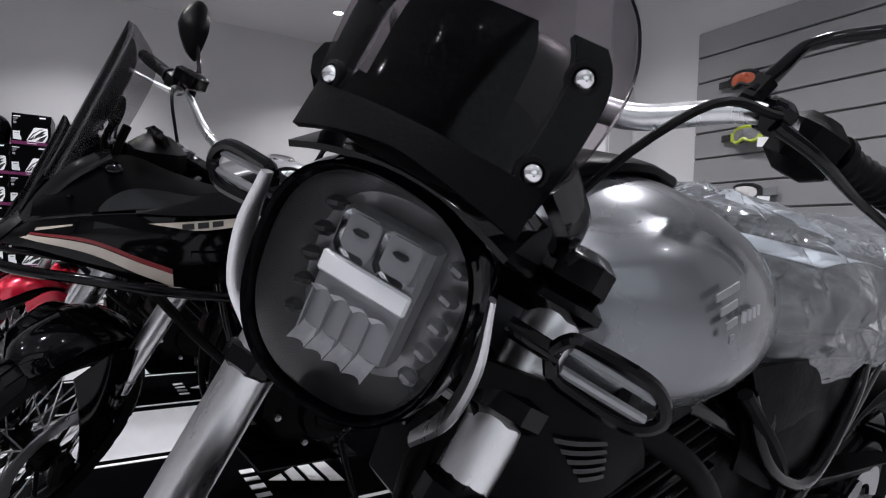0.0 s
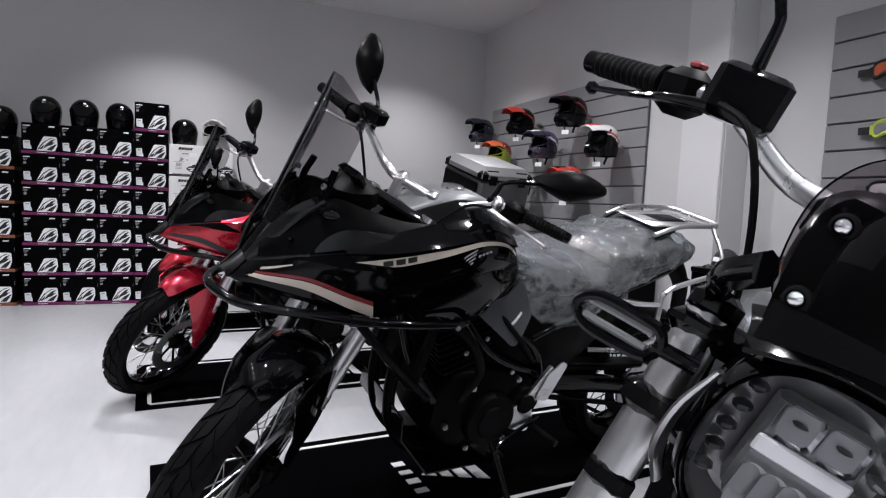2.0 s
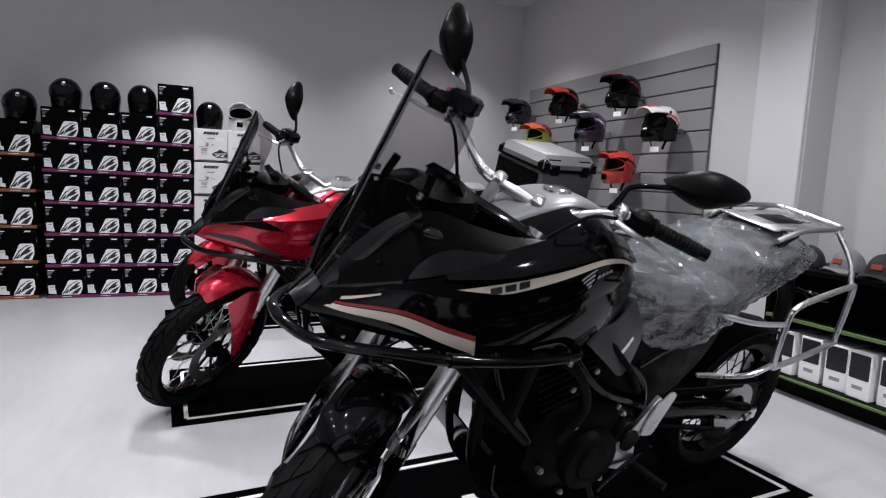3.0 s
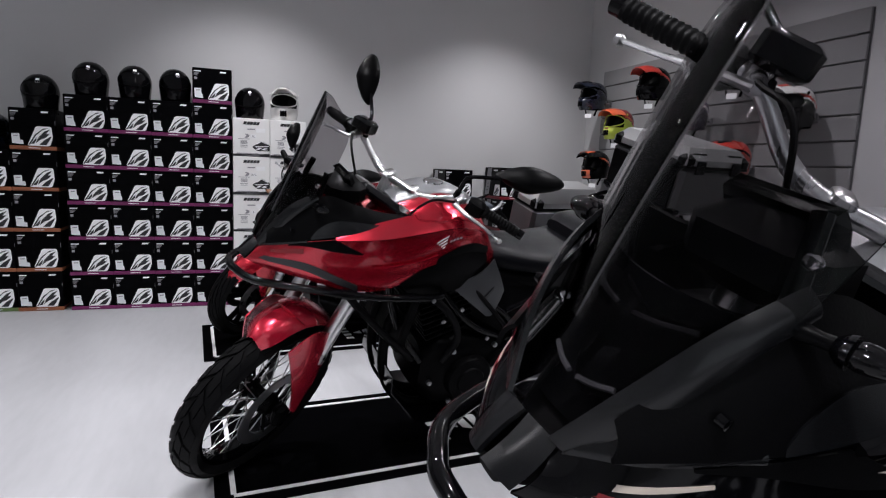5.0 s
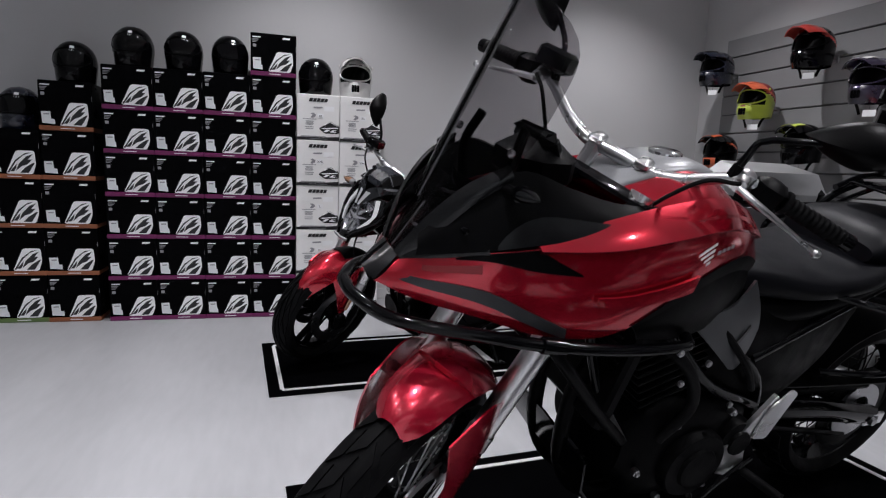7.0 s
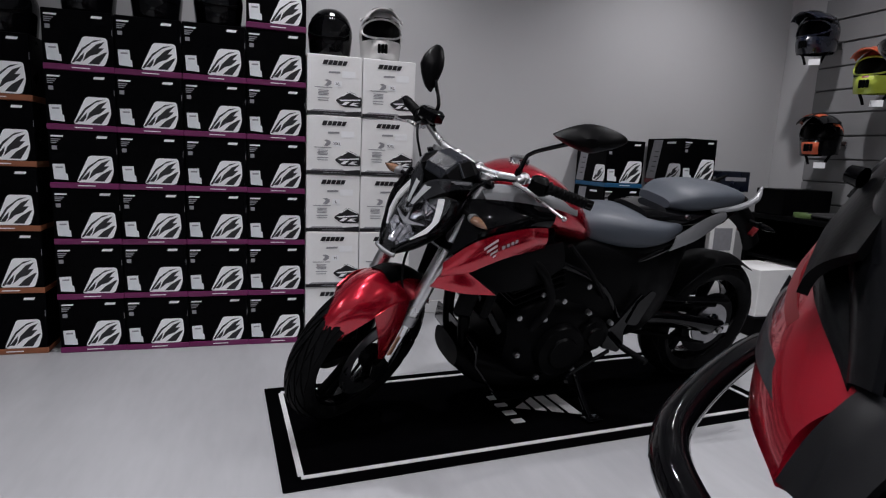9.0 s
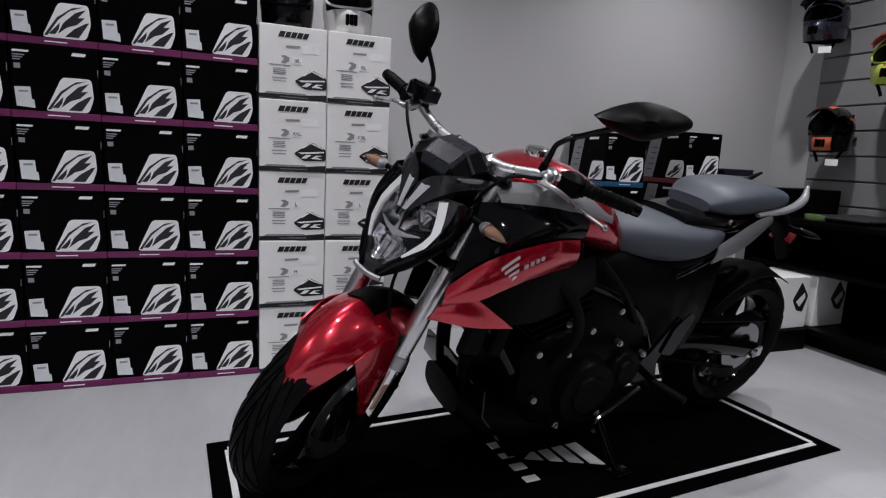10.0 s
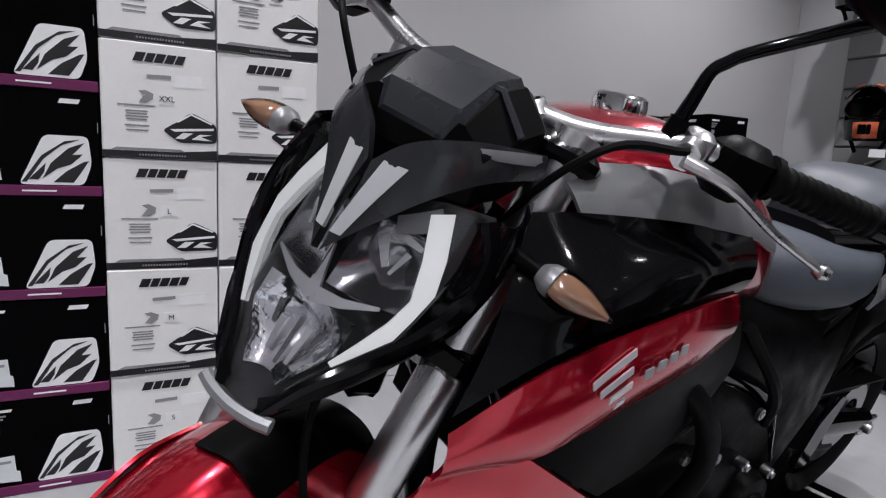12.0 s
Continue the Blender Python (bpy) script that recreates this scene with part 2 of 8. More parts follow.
class Geo:
    def __init__(self):
        self.v, self.f = [], []

    def add(self, verts, faces):
        k = len(self.v)
        self.v += [Vector(q) for q in verts]
        self.f += [[i + k for i in q] for q in faces]
        return self

    def moved(self, m):
        self.v = [m @ q for q in self.v]
        return self

    def rings(self, rings, caps=True, closed=True):
        n, faces = len(rings[0]), []
        for i in range(len(rings) - 1):
            for j in range(n if closed else n - 1):
                a, b = i * n + j, i * n + (j + 1) % n
                faces.append([a, b, b + n, a + n])
        if caps:
            faces.append(list(range(n))[::-1])
            faces.append(list(range((len(rings) - 1) * n, len(rings) * n)))
        return self.add([q for r in rings for q in r], faces)

    def tube(self, points, r, n=10, steps=None, smooth=True, flat=1.0):
        """A round bar along a curve; r: one radius, or several spread along it."""
        p = spline(points, steps or max(1, (len(points) - 1) * 5)) if smooth else [Vector(q) for q in points]
        rr = [r] if not isinstance(r, (list, tuple)) else list(r)
        rings, side = [], None
        for i, q in enumerate(p):
            d = (p[min(i + 1, len(p) - 1)] - p[max(i - 1, 0)]).normalized()
            if side is None:
                side = d.cross(Vector((0, 0, 1)))
                if side.length < 0.1:
                    side = d.cross(Vector((0, 1, 0)))
            side = (side - d * side.dot(d)).normalized()
            up = d.cross(side)
            s = i / max(1, len(p) - 1) * (len(rr) - 1)
            k = min(int(s), len(rr) - 2) if len(rr) > 1 else 0
            rad = rr[k] if len(rr) == 1 else rr[k] + (rr[k + 1] - rr[k]) * (s - k)
            rings.append([q + rad * (math.cos(a) * side + flat * math.sin(a) * up) for a in [2 * math.pi * j / n for j in range(n)]])
        return self.rings(rings)

    def lathe(self, profile, n=40, centre=(0, 0, 0), axis="y", caps=False, a0=0.0, a1=360.0):
        """Turns (radius, along) pairs round an axis."""
        rings = []
        full = abs(a1 - a0) >= 359.9
        steps = n if full else n + 1
        for j in range(steps):
            a = radians(a0 + (a1 - a0) * j / n)
            ring = []
            for r, h in profile:
                c, s = r * math.cos(a), r * math.sin(a)
                ring.append(Vector(centre) + Vector({"y": (c, h, s), "z": (c, s, h), "x": (h, c, s)}[axis]))
            rings.append(ring)
        m, faces = len(profile), []
        for j in range(n):
            k = (j + 1) % steps
            for i in range(m - 1):
                faces.append([j * m + i, j * m + i + 1, k * m + i + 1, k * m + i])
        return self.add([q for r in rings for q in r], faces)

    def box(self, centre, size, bevel=0.0, turn=None):
        x, y, z = [s / 2 for s in size]
        b = min(bevel, x * 0.9, y * 0.9, z * 0.9)
        if b <= 0:
            vs = [Vector((i, j, k)) for i in (-x, x) for j in (-y, y) for k in (-z, z)]
            fs = [[0, 1, 3, 2], [4, 6, 7, 5], [0, 4, 5, 1], [2, 3, 7, 6], [0, 2, 6, 4], [1, 5, 7, 3]]
        else:
            ring = lambda u, w, c: [Vector(q) for q in ((-u + c, -w, 0), (u - c, -w, 0), (u, -w + c, 0), (u, w - c, 0), (u - c, w, 0), (-u + c, w, 0), (-u, w - c, 0), (-u, -w + c, 0))]
            lay = [(-z, b), (-z + b, 0), (z - b, 0), (z, b)]
            rings = [[q + Vector((0, 0, h)) for q in ring(x - c, y - c, b)] for h, c in lay]
            n = 8
            vs = [q for r in rings for q in r]
            fs = [[i * n + j, i * n + (j + 1) % n, (i + 1) * n + (j + 1) % n, (i + 1) * n + j] for i in range(3) for j in range(n)]
            fs += [list(range(n))[::-1], list(range(3 * n, 4 * n))]
        m = Matrix.Translation(centre) @ (turn.to_4x4() if turn else Matrix.Identity(4))
        return self.add([m @ q for q in vs], fs)

    def sheet(self, grid, thick):
        """A shell from rows of points, thick metres deep against its normals."""
        nr, nc = len(grid), len(grid[0])
        top = [Vector(q) for row in grid for q in row]
        nor = []
        for i in range(nr):
            for j in range(nc):
                du = Vector(grid[i][min(j + 1, nc - 1)]) - Vector(grid[i][max(j - 1, 0)])
                dv = Vector(grid[min(i + 1, nr - 1)][j]) - Vector(grid[max(i - 1, 0)][j])
                w = du.cross(dv)
                nor.append(w.normalized() if w.length > 1e-9 else Vector((0, 0, 0)))
        low = [q - thick * w for q, w in zip(top, nor)]
        k, faces = nr * nc, []
        for i in range(nr - 1):
            for j in range(nc - 1):
                a = i * nc + j
                faces.append([a, a + 1, a + nc + 1, a + nc])
                faces.append([k + a, k + a + nc, k + a + nc + 1, k + a + 1])
        edge = [j for j in range(nc)] + [i * nc + nc - 1 for i in range(1, nr)] + [(nr - 1) * nc + j for j in range(nc - 2, -1, -1)] + [i * nc for i in range(nr - 2, 0, -1)]
        for a, b in zip(edge, edge[1:] + edge[:1]):
            faces.append([b, a, k + a, k + b])
        return self.add(top + low, faces)

    def slab(self, outline, depth, place):
        """A flat plate: an outline of (u, v), depth thick, laid out by place(u, v, w)."""
        n = len(outline)
        vs = [place(u, v, 0) for u, v in outline] + [place(u, v, depth) for u, v in outline]
        fs = [list(range(n))[::-1], list(range(n, 2 * n))] + [[i, (i + 1) % n, n + (i + 1) % n, n + i] for i in range(n)]
        return self.add(vs, fs)


def part(name, geo, mat, parent=None, label="", sharp=38, at=None):
    """Links a Geo as one mesh object, under a thing or a part."""
    me = bpy.data.meshes.new(name)
    me.from_pydata([tuple(q) for q in geo.v], [], geo.f)
    me.validate()
    bm = bmesh.new()
    bm.from_mesh(me)
    bmesh.ops.recalc_face_normals(bm, faces=bm.faces)
    bm.to_mesh(me)
    bm.free()
    me.polygons.foreach_set("use_smooth", [True] * len(me.polygons))
    me.set_sharp_from_angle(angle=radians(sharp))
    me.materials.append(mat)
    ob = new(name, me)
    if parent is not None:
        ob.parent = parent
    if at is not None:
        ob.matrix_basis = at
    return tagged(ob, label)


def shared(name, ob, parent, at):
    """One more piece on the mesh of ob."""
    o = new(name, ob.data)
    o.parent = parent
    o.matrix_basis = at
    return o


def thing(name, label, category, group="", at=None):
    ob = new(name)
    ob.empty_display_size = 0.1
    if at is not None:
        ob.matrix_basis = at
    return tagged(ob, label, category, group)


def surf(top, bottom, bulge=0.0):
    """A curved panel between two curves: a function of u along it and v down it. bulge goes out to the left (minus y)."""
    n = 48
    a, b = spline(top, n), spline(bottom, n)

    def at(u, v):
        s = min(max(u, 0), 1) * n
        k = min(int(s), n - 1)
        q = a[k].lerp(a[k + 1], s - k).lerp(b[k].lerp(b[k + 1], s - k), v)
        return q + Vector((0, -bulge * math.sin(math.pi * min(max(v, 0), 1)), 0))
    return at


def panel(s, side=-1, u0=0.0, u1=1.0, lo=0.0, hi=1.0, thick=0.006, lift=0.0, nu=18, nv=8):
    """A piece of a curved panel as a shell; lo and hi: numbers, or functions of how far along."""
    grid = []
    for j in range(nv + 1):
        row = []
        for i in range(nu + 1):
            w = i / nu
            a = lo(w) if callable(lo) else lo
            b = hi(w) if callable(hi) else hi
            q = s(u0 + (u1 - u0) * w, a + (b - a) * j / nv)
            row.append(Vector((q.x, (q.y - lift) * (1 if side < 0 else -1), q.z)))
        grid.append(row)
    g = Geo()
    g.sheet(grid if side < 0 else grid[::-1], thick)
    return g


# ---- the room ----
def wall(name, x0, y0, x1, y1, z0=0.0, z1=CEIL, label="plain light grey painted wall"):
    g = Geo().box(((x0 + x1) / 2, (y0 + y1) / 2, (z0 + z1) / 2), (x1 - x0, y1 - y0, z1 - z0))
    return tagged(part(name, g, WALL), label, "wall", kind="structure")


tagged(part("floor", Geo().box((-0.25, 1.7, -0.05), (9, 11, 0.1)), FLOOR), "pale grey vinyl showroom floor with faint stains", "floor", kind="structure")
tagged(part("ceiling", Geo().box((-0.25, 1.7, CEIL + 0.05), (9, 11, 0.1)), CEILING), "flat light grey painted ceiling", "ceiling", kind="structure")
wall("wall_north", LEFT_X - 0.2, BACK_Y, NEAR_X + 0.2, BACK_Y + 0.2)
wall("wall_east", RIGHT_X, STEP_Y, NEAR_X + 0.2, BACK_Y - 0.002)
wall("wall_east_recess", NEAR_X, FRONT_Y, NEAR_X + 0.2, STEP_Y - 0.002)
wall("wall_west", LEFT_X - 0.2, FRONT_Y, LEFT_X, BACK_Y - 0.002)
WIN = (-2.6, 1.8, 0.45, 2.55)
south = Geo()
for x0, x1, z0, z1 in ((LEFT_X - 0.2, WIN[0], 0, CEIL), (WIN[1], NEAR_X + 0.2, 0, CEIL), (WIN[0], WIN[1], 0, WIN[2]), (WIN[0], WIN[1], WIN[3], CEIL)):
    south.box(((x0 + x1) / 2, FRONT_Y - 0.101, (z0 + z1) / 2), (x1 - x0, 0.198, z1 - z0))
tagged(part("wall_south", south, WALL), "light grey painted wall round the shop window", "wall", kind="structure")
window = tagged(new("window_1"), "wide shop window in a grey metal frame", "window", kind="structure")
for k in range(5):
    x = WIN[0] + (WIN[1] - WIN[0]) * k / 4
    part("window_frame", Geo().box((min(max(x, WIN[0] + 0.03), WIN[1] - 0.03), FRONT_Y - 0.08, (WIN[2] + WIN[3]) / 2), (0.06, 0.07, WIN[3] - WIN[2] - 0.002), 0.004), MIDGREY, window)
for k in range(4):
    x = WIN[0] + (WIN[1] - WIN[0]) * (k + 0.5) / 4
    pane = part("pane", Geo().box((x, FRONT_Y - 0.10, (WIN[2] + WIN[3]) / 2), (0.98, 0.008, WIN[3] - WIN[2] - 0.01)), CLEARLENS, window)
    pane.visible_shadow = False
part("window_sill", Geo().box(((WIN[0] + WIN[1]) / 2, FRONT_Y + 0.04, WIN[2] + 0.012), (WIN[1] - WIN[0] + 0.1, 0.10, 0.024), 0.005), TRIM, window)
day = bpy.data.lights.new("window_daylight", "AREA")
day.shape, day.size, day.size_y, day.energy, day.color = "RECTANGLE", WIN[1] - WIN[0], WIN[3] - WIN[2], DAY_W, (0.86, 0.92, 1.0)
day_ob = new("window_daylight", day)
day_ob.matrix_basis = Matrix.Translation(((WIN[0] + WIN[1]) / 2, FRONT_Y - 0.04, (WIN[2] + WIN[3]) / 2)) @ Matrix.Rotation(radians(90), 4, "X")
# strip beside the step, slightly paler than WALL and 24 mm proud
tagged(part("pilaster", Geo().box((RIGHT_X - 0.012, 3.382, CEIL / 2), (0.024, 0.345, CEIL - 0.004), 0.004), PALESTRIP),
       "shallow paler strip standing out from the wall", "pilaster", kind="structure")
for nm, c, s in (("baseboard", (-0.3, BACK_Y - 0.007, 0.04), (7.4, 0.014, 0.08)), ("baseboard", (RIGHT_X - 0.007, 5.1, 0.04), (0.014, 3.1, 0.08)),
                 ("baseboard", (NEAR_X - 0.007, 0.0, 0.04), (0.014, 6.3, 0.08))):
    tagged(part(nm, Geo().box(c, s, 0.003), TRIM), "light grey skirting board", "baseboard", kind="structure")


def downlight(x, y):
    d = thing("ceiling_downlight", "small round recessed ceiling downlight, lit", "downlight", "ceiling downlights", Matrix.Translation((x, y, CEIL)))
    part("rim", Geo().lathe([(0.046, -0.001), (0.060, -0.004), (0.062, -0.012), (0.056, -0.018), (0.044, -0.016), (0.040, -0.006), (0.046, -0.001)], 28, axis="z"), TRIM, d)
    part("lens", Geo().lathe([(0.0005, -0.008), (0.040, -0.009)], 24, axis="z"), LAMPGLOW, d)
    li = bpy.data.lights.new("downlight_lamp", "SPOT")
    li.energy, li.spot_size, li.spot_blend, li.shadow_soft_size, li.color = SPOT_W, radians(116), 0.8, 0.045, (0.985, 0.965, 1.015)
    lo = new("downlight_lamp", li)
    lo.location = (x, y, CEIL - 0.03)
    return d


SPOT_W = 130
for q in DOWNLIGHTS:
    downlight(*q)


# ---- mats ----
def show_mat(x, y, turn, dx):
    """A black mat with a white border line, a striped emblem and a bar for its lettering; its near left corner at x, y."""
    d = thing("display_mat", "black carpet display mat with a thin white border line", "mat", "display mats", pose(x, y, 0, 0, 0, turn))
    w, h, t = 2.06, 0.775, 0.006
    part("carpet", Geo().box((w / 2, h / 2, t / 2), (w, h, t), 0.002), MAT_BLACK, d)
    b, bw = 0.06, 0.018
    for c, s in (((w / 2, b, 0), (w - 2 * b, bw)), ((w / 2, h - b, 0), (w - 2 * b, bw)), ((b, h / 2, 0), (bw, h - 2 * b - bw)), ((w - b, h / 2, 0), (bw, h - 2 * b - bw))):
        part("border_line", Geo().box((c[0], c[1], t + 0.001), (s[0], s[1], 0.003)), MAT_WHITE, d, "white border line")
    place = lambda u, v, k: Vector((u, v, t - 0.0005 + k))
    for a, b in ((0.910, 0.962), (0.980, 1.018), (1.036, 1.078), (1.096, 1.140)):
        up, dn = lambda u: 0.333 + 0.66 * (u - 0.908), lambda u: 0.331 - 0.52 * (u - 0.908)
        part("emblem_stripe", Geo().slab([(a + dx, dn(a)), (b + dx, dn(b)), (b + dx, up(b)), (a + dx, up(a))], 0.003, place), MAT_WHITE, d, "white emblem stripe")
    for k in range(4):
        part("lettering_bar", Geo().box((0.862 + dx, 0.443 - 0.0725 * k, t + 0.001), (0.048, 0.030 if k % 2 else 0.036, 0.003), 0), MAT_WHITE, d, "white lettering as a bar")
    return d


MATS = [(-0.092, 4.881, 4.3, 0.03), (0.032, 3.375, 4.3, 0.04), (0.19, 1.985, 4.1, 0.0), (0.36, 0.62, 4.1, 0.0)]
for q in MATS:
    show_mat(*q)


# ---- boxes ----
def rounded(points, r, n=4):
    """An outline with its corners rounded."""
    out, m = [], len(points)
    for i in range(m):
        p, a, b = Vector((*points[i], 0)), Vector((*points[i - 1], 0)), Vector((*points[(i + 1) % m], 0))
        da, db = (a - p), (b - p)
        k = min(r, da.length * 0.45, db.length * 0.45)
        s, e = p + da.normalized() * k, p + db.normalized() * k
        for j in range(n + 1):
            t = j / n
            q = (1 - t) ** 2 * s + 2 * t * (1 - t) * p + t * t * e
            out.append((q.x, q.y))
    return out


def front(y):
    """Lays (u, v) on an upright face that looks to minus y."""
    return lambda u, v, k: Vector((u, y - k, v))


def black_box(w, h, d, tray, name="helmet_box", label="black helmet carton with a white emblem and paper sticker", seed=0):
    rnd = random.Random(seed)
    ob = thing(name, label, "box", "stacked helmet cartons")
    part("carton", Geo().box((0, d / 2, h / 2), (w - 0.004, d, h - 0.002), 0.003), BOXBLACK, ob)
    th = 0.026
    part("tray_strip", Geo().box((0, d / 2 - 0.002, th / 2 + 0.001), (w - 0.001, d + 0.003, th), 0.002), tray, ob, "coloured card strip along the bottom")
    f = front(-0.0005)
    ex, ez = -0.034, th + 0.003
    eh = h * 0.47
    k = eh / 0.120
    g = Geo().slab(rounded([(ex, ez), (ex + 0.134, ez), (ex + 0.152, ez + 0.052 * k), (ex + 0.146, ez + 0.120 * k), (ex + 0.054, ez + 0.120 * k)], 0.014), 0.0015, f)
    emblem = part("emblem", g, PRINTWHITE, ob, "white emblem plate")
    f2 = front(-0.0018)
    g = Geo()
    for pts in ([(0.020, 0.012), (0.056, 0.052), (0.052, 0.030), (0.040, 0.012)],
                [(0.048, 0.014), (0.066, 0.052), (0.104, 0.090), (0.138, 0.104), (0.112, 0.074), (0.134, 0.076), (0.108, 0.050), (0.080, 0.040)],
                [(0.006, 0.006), (0.048, 0.070), (0.096, 0.106), (0.130, 0.112), (0.090, 0.096), (0.052, 0.062), (0.016, 0.006)],
                [(0.070, 0.006), (0.098, 0.034), (0.136, 0.058), (0.146, 0.060), (0.128, 0.030), (0.112, 0.006)]):
        g.slab([(ex + u, ez + v * k) for u, v in pts], 0.0008, f2)
    part("emblem_pattern", g, PRINTBLACK, emblem, "black strokes on the emblem")
    sx = -w / 2 + 0.018
    cut = rnd.random()
    pts = [(sx, ez + 0.012), (sx + 0.052 + 0.014 * cut, ez + 0.008), (sx + 0.050 + 0.014 * cut, ez + 0.036), (sx + 0.046, ez + 0.038), (sx + 0.043, ez + 0.080), (sx - 0.004, ez + 0.078)]
    st = part("sticker", Geo().slab(pts, 0.0014, f), STICKER, ob, "white paper sticker")
    part("barcode", Geo().slab([(sx + 0.008, ez + 0.060), (sx + 0.036, ez + 0.061), (sx + 0.036, ez + 0.068), (sx + 0.008, ez + 0.067)], 0.0006, front(-0.0018)), PRINTGREY, st, "grey barcode bar")
    g = Geo()
    for u, v, lw, lh in ((-w / 2 + 0.012, h - 0.030, 0.048, 0.007),):
        g.slab([(u, v), (u + lw, v), (u + lw + 0.003, v + lh), (u + 0.003, v + lh)], 0.001, f)
    part("brand_bar", g, PRINTWHITE, ob, "white brand bar")
    g = Geo()
    for v, lw in ((h - 0.042, 0.036), (h - 0.050, 0.030), (h - 0.058, 0.022)):
        g.slab([(-w / 2 + 0.013, v), (-w / 2 + 0.013 + lw, v), (-w / 2 + 0.013 + lw, v + 0.004), (-w / 2 + 0.013, v + 0.004)], 0.001, f)
    part("small_print", g, PRINTGREY, ob, "grey small print as bars")
    u, v = -w / 2 + 0.016, h - 0.086
    part("code_square", Geo().slab([(u, v), (u + 0.019, v), (u + 0.019, v + 0.017), (u, v + 0.017)], 0.001, f), PRINTGREY, ob, "pale square mark")
    u, v = 0.052, h - 0.030
    part("model_bar", Geo().slab([(u, v), (u + 0.042, v), (u + 0.047, v + 0.011), (u + 0.005, v + 0.011)], 0.001, f), PRINTWHITE, ob, "white model bar")
    part("edge_mark", Geo().slab([(w / 2 - 0.006, h * 0.62), (w / 2 - 0.004, h * 0.62), (w / 2 - 0.004, h * 0.72), (w / 2 - 0.006, h * 0.72)], 0.001, f), PRINTGREY, ob)
    u = ex + 0.006
    part("tray_print", Geo().slab([(u, 0.012), (u + 0.07, 0.012), (u + 0.07, 0.016), (u, 0.016)], 0.001, front(-0.0036)), PRINTWHITE, ob, "fine white print as a bar")
    return ob


PLACED = set()


def put(ob, m):
    """Sets a thing down: itself the first time, a copy of it from then on."""
    if ob.name in PLACED:
        return copy_thing(ob, m)
    PLACED.add(ob.name)
    ob.matrix_basis = m
    return ob


BOX_Y = 6.25
PW, PH = 0.2765, 0.2565
masters = [black_box(PW, PH, 0.36, PURPLE, seed=q, label="black helmet carton with a white emblem on a purple tray strip") for q in (1, 4)]
for col in range(4):
    for row in range(6 if col < 3 else 7):
        rnd = random.Random(col * 10 + row)
        put(masters[(col + row) % 2], pose(-1.061 + PW * (col + 0.5), BOX_Y + rnd.uniform(-0.004, 0.004), row * PH, 0, 0, rnd.uniform(-0.6, 0.6)))
OW, OH = 0.28, 0.2855
om = black_box(OW, OH, 0.36, ORANGE, seed=2, label="black helmet carton with a white emblem on an orange tray strip")
gm = black_box(OW, OH, 0.36, YELLOWGREEN, seed=3, label="black helmet carton with a white emblem on a yellow-green tray strip")
for col, rows in ((0, 5), (1, 4)):
    for row in range(rows):
        rnd = random.Random(100 + col * 10 + row)
        put(gm if (row == 0 and col == 1) else om, pose(-1.113 - OW * (col + 0.5), BOX_Y + 0.02 + rnd.uniform(-0.006, 0.006), row * OH, 0, 0, rnd.uniform(-1, 1)))


def written(text, size, mat, parent, place, label):
    """A word in the built-in font as a flat mesh."""
    cu = bpy.data.curves.new("word", "FONT")
    cu.body, cu.size, cu.extrude, cu.align_x = text, size, 0.0004, "CENTER"
    tmp = bpy.data.objects.new("word", cu)
    me = bpy.data.meshes.new_from_object(tmp)
    bpy.data.objects.remove(tmp)
    me.materials.clear()
    me.materials.append(mat)
    ob = new("size_letters", me)
    ob.parent = parent
    ob.matrix_basis = place
    return tagged(ob, label)


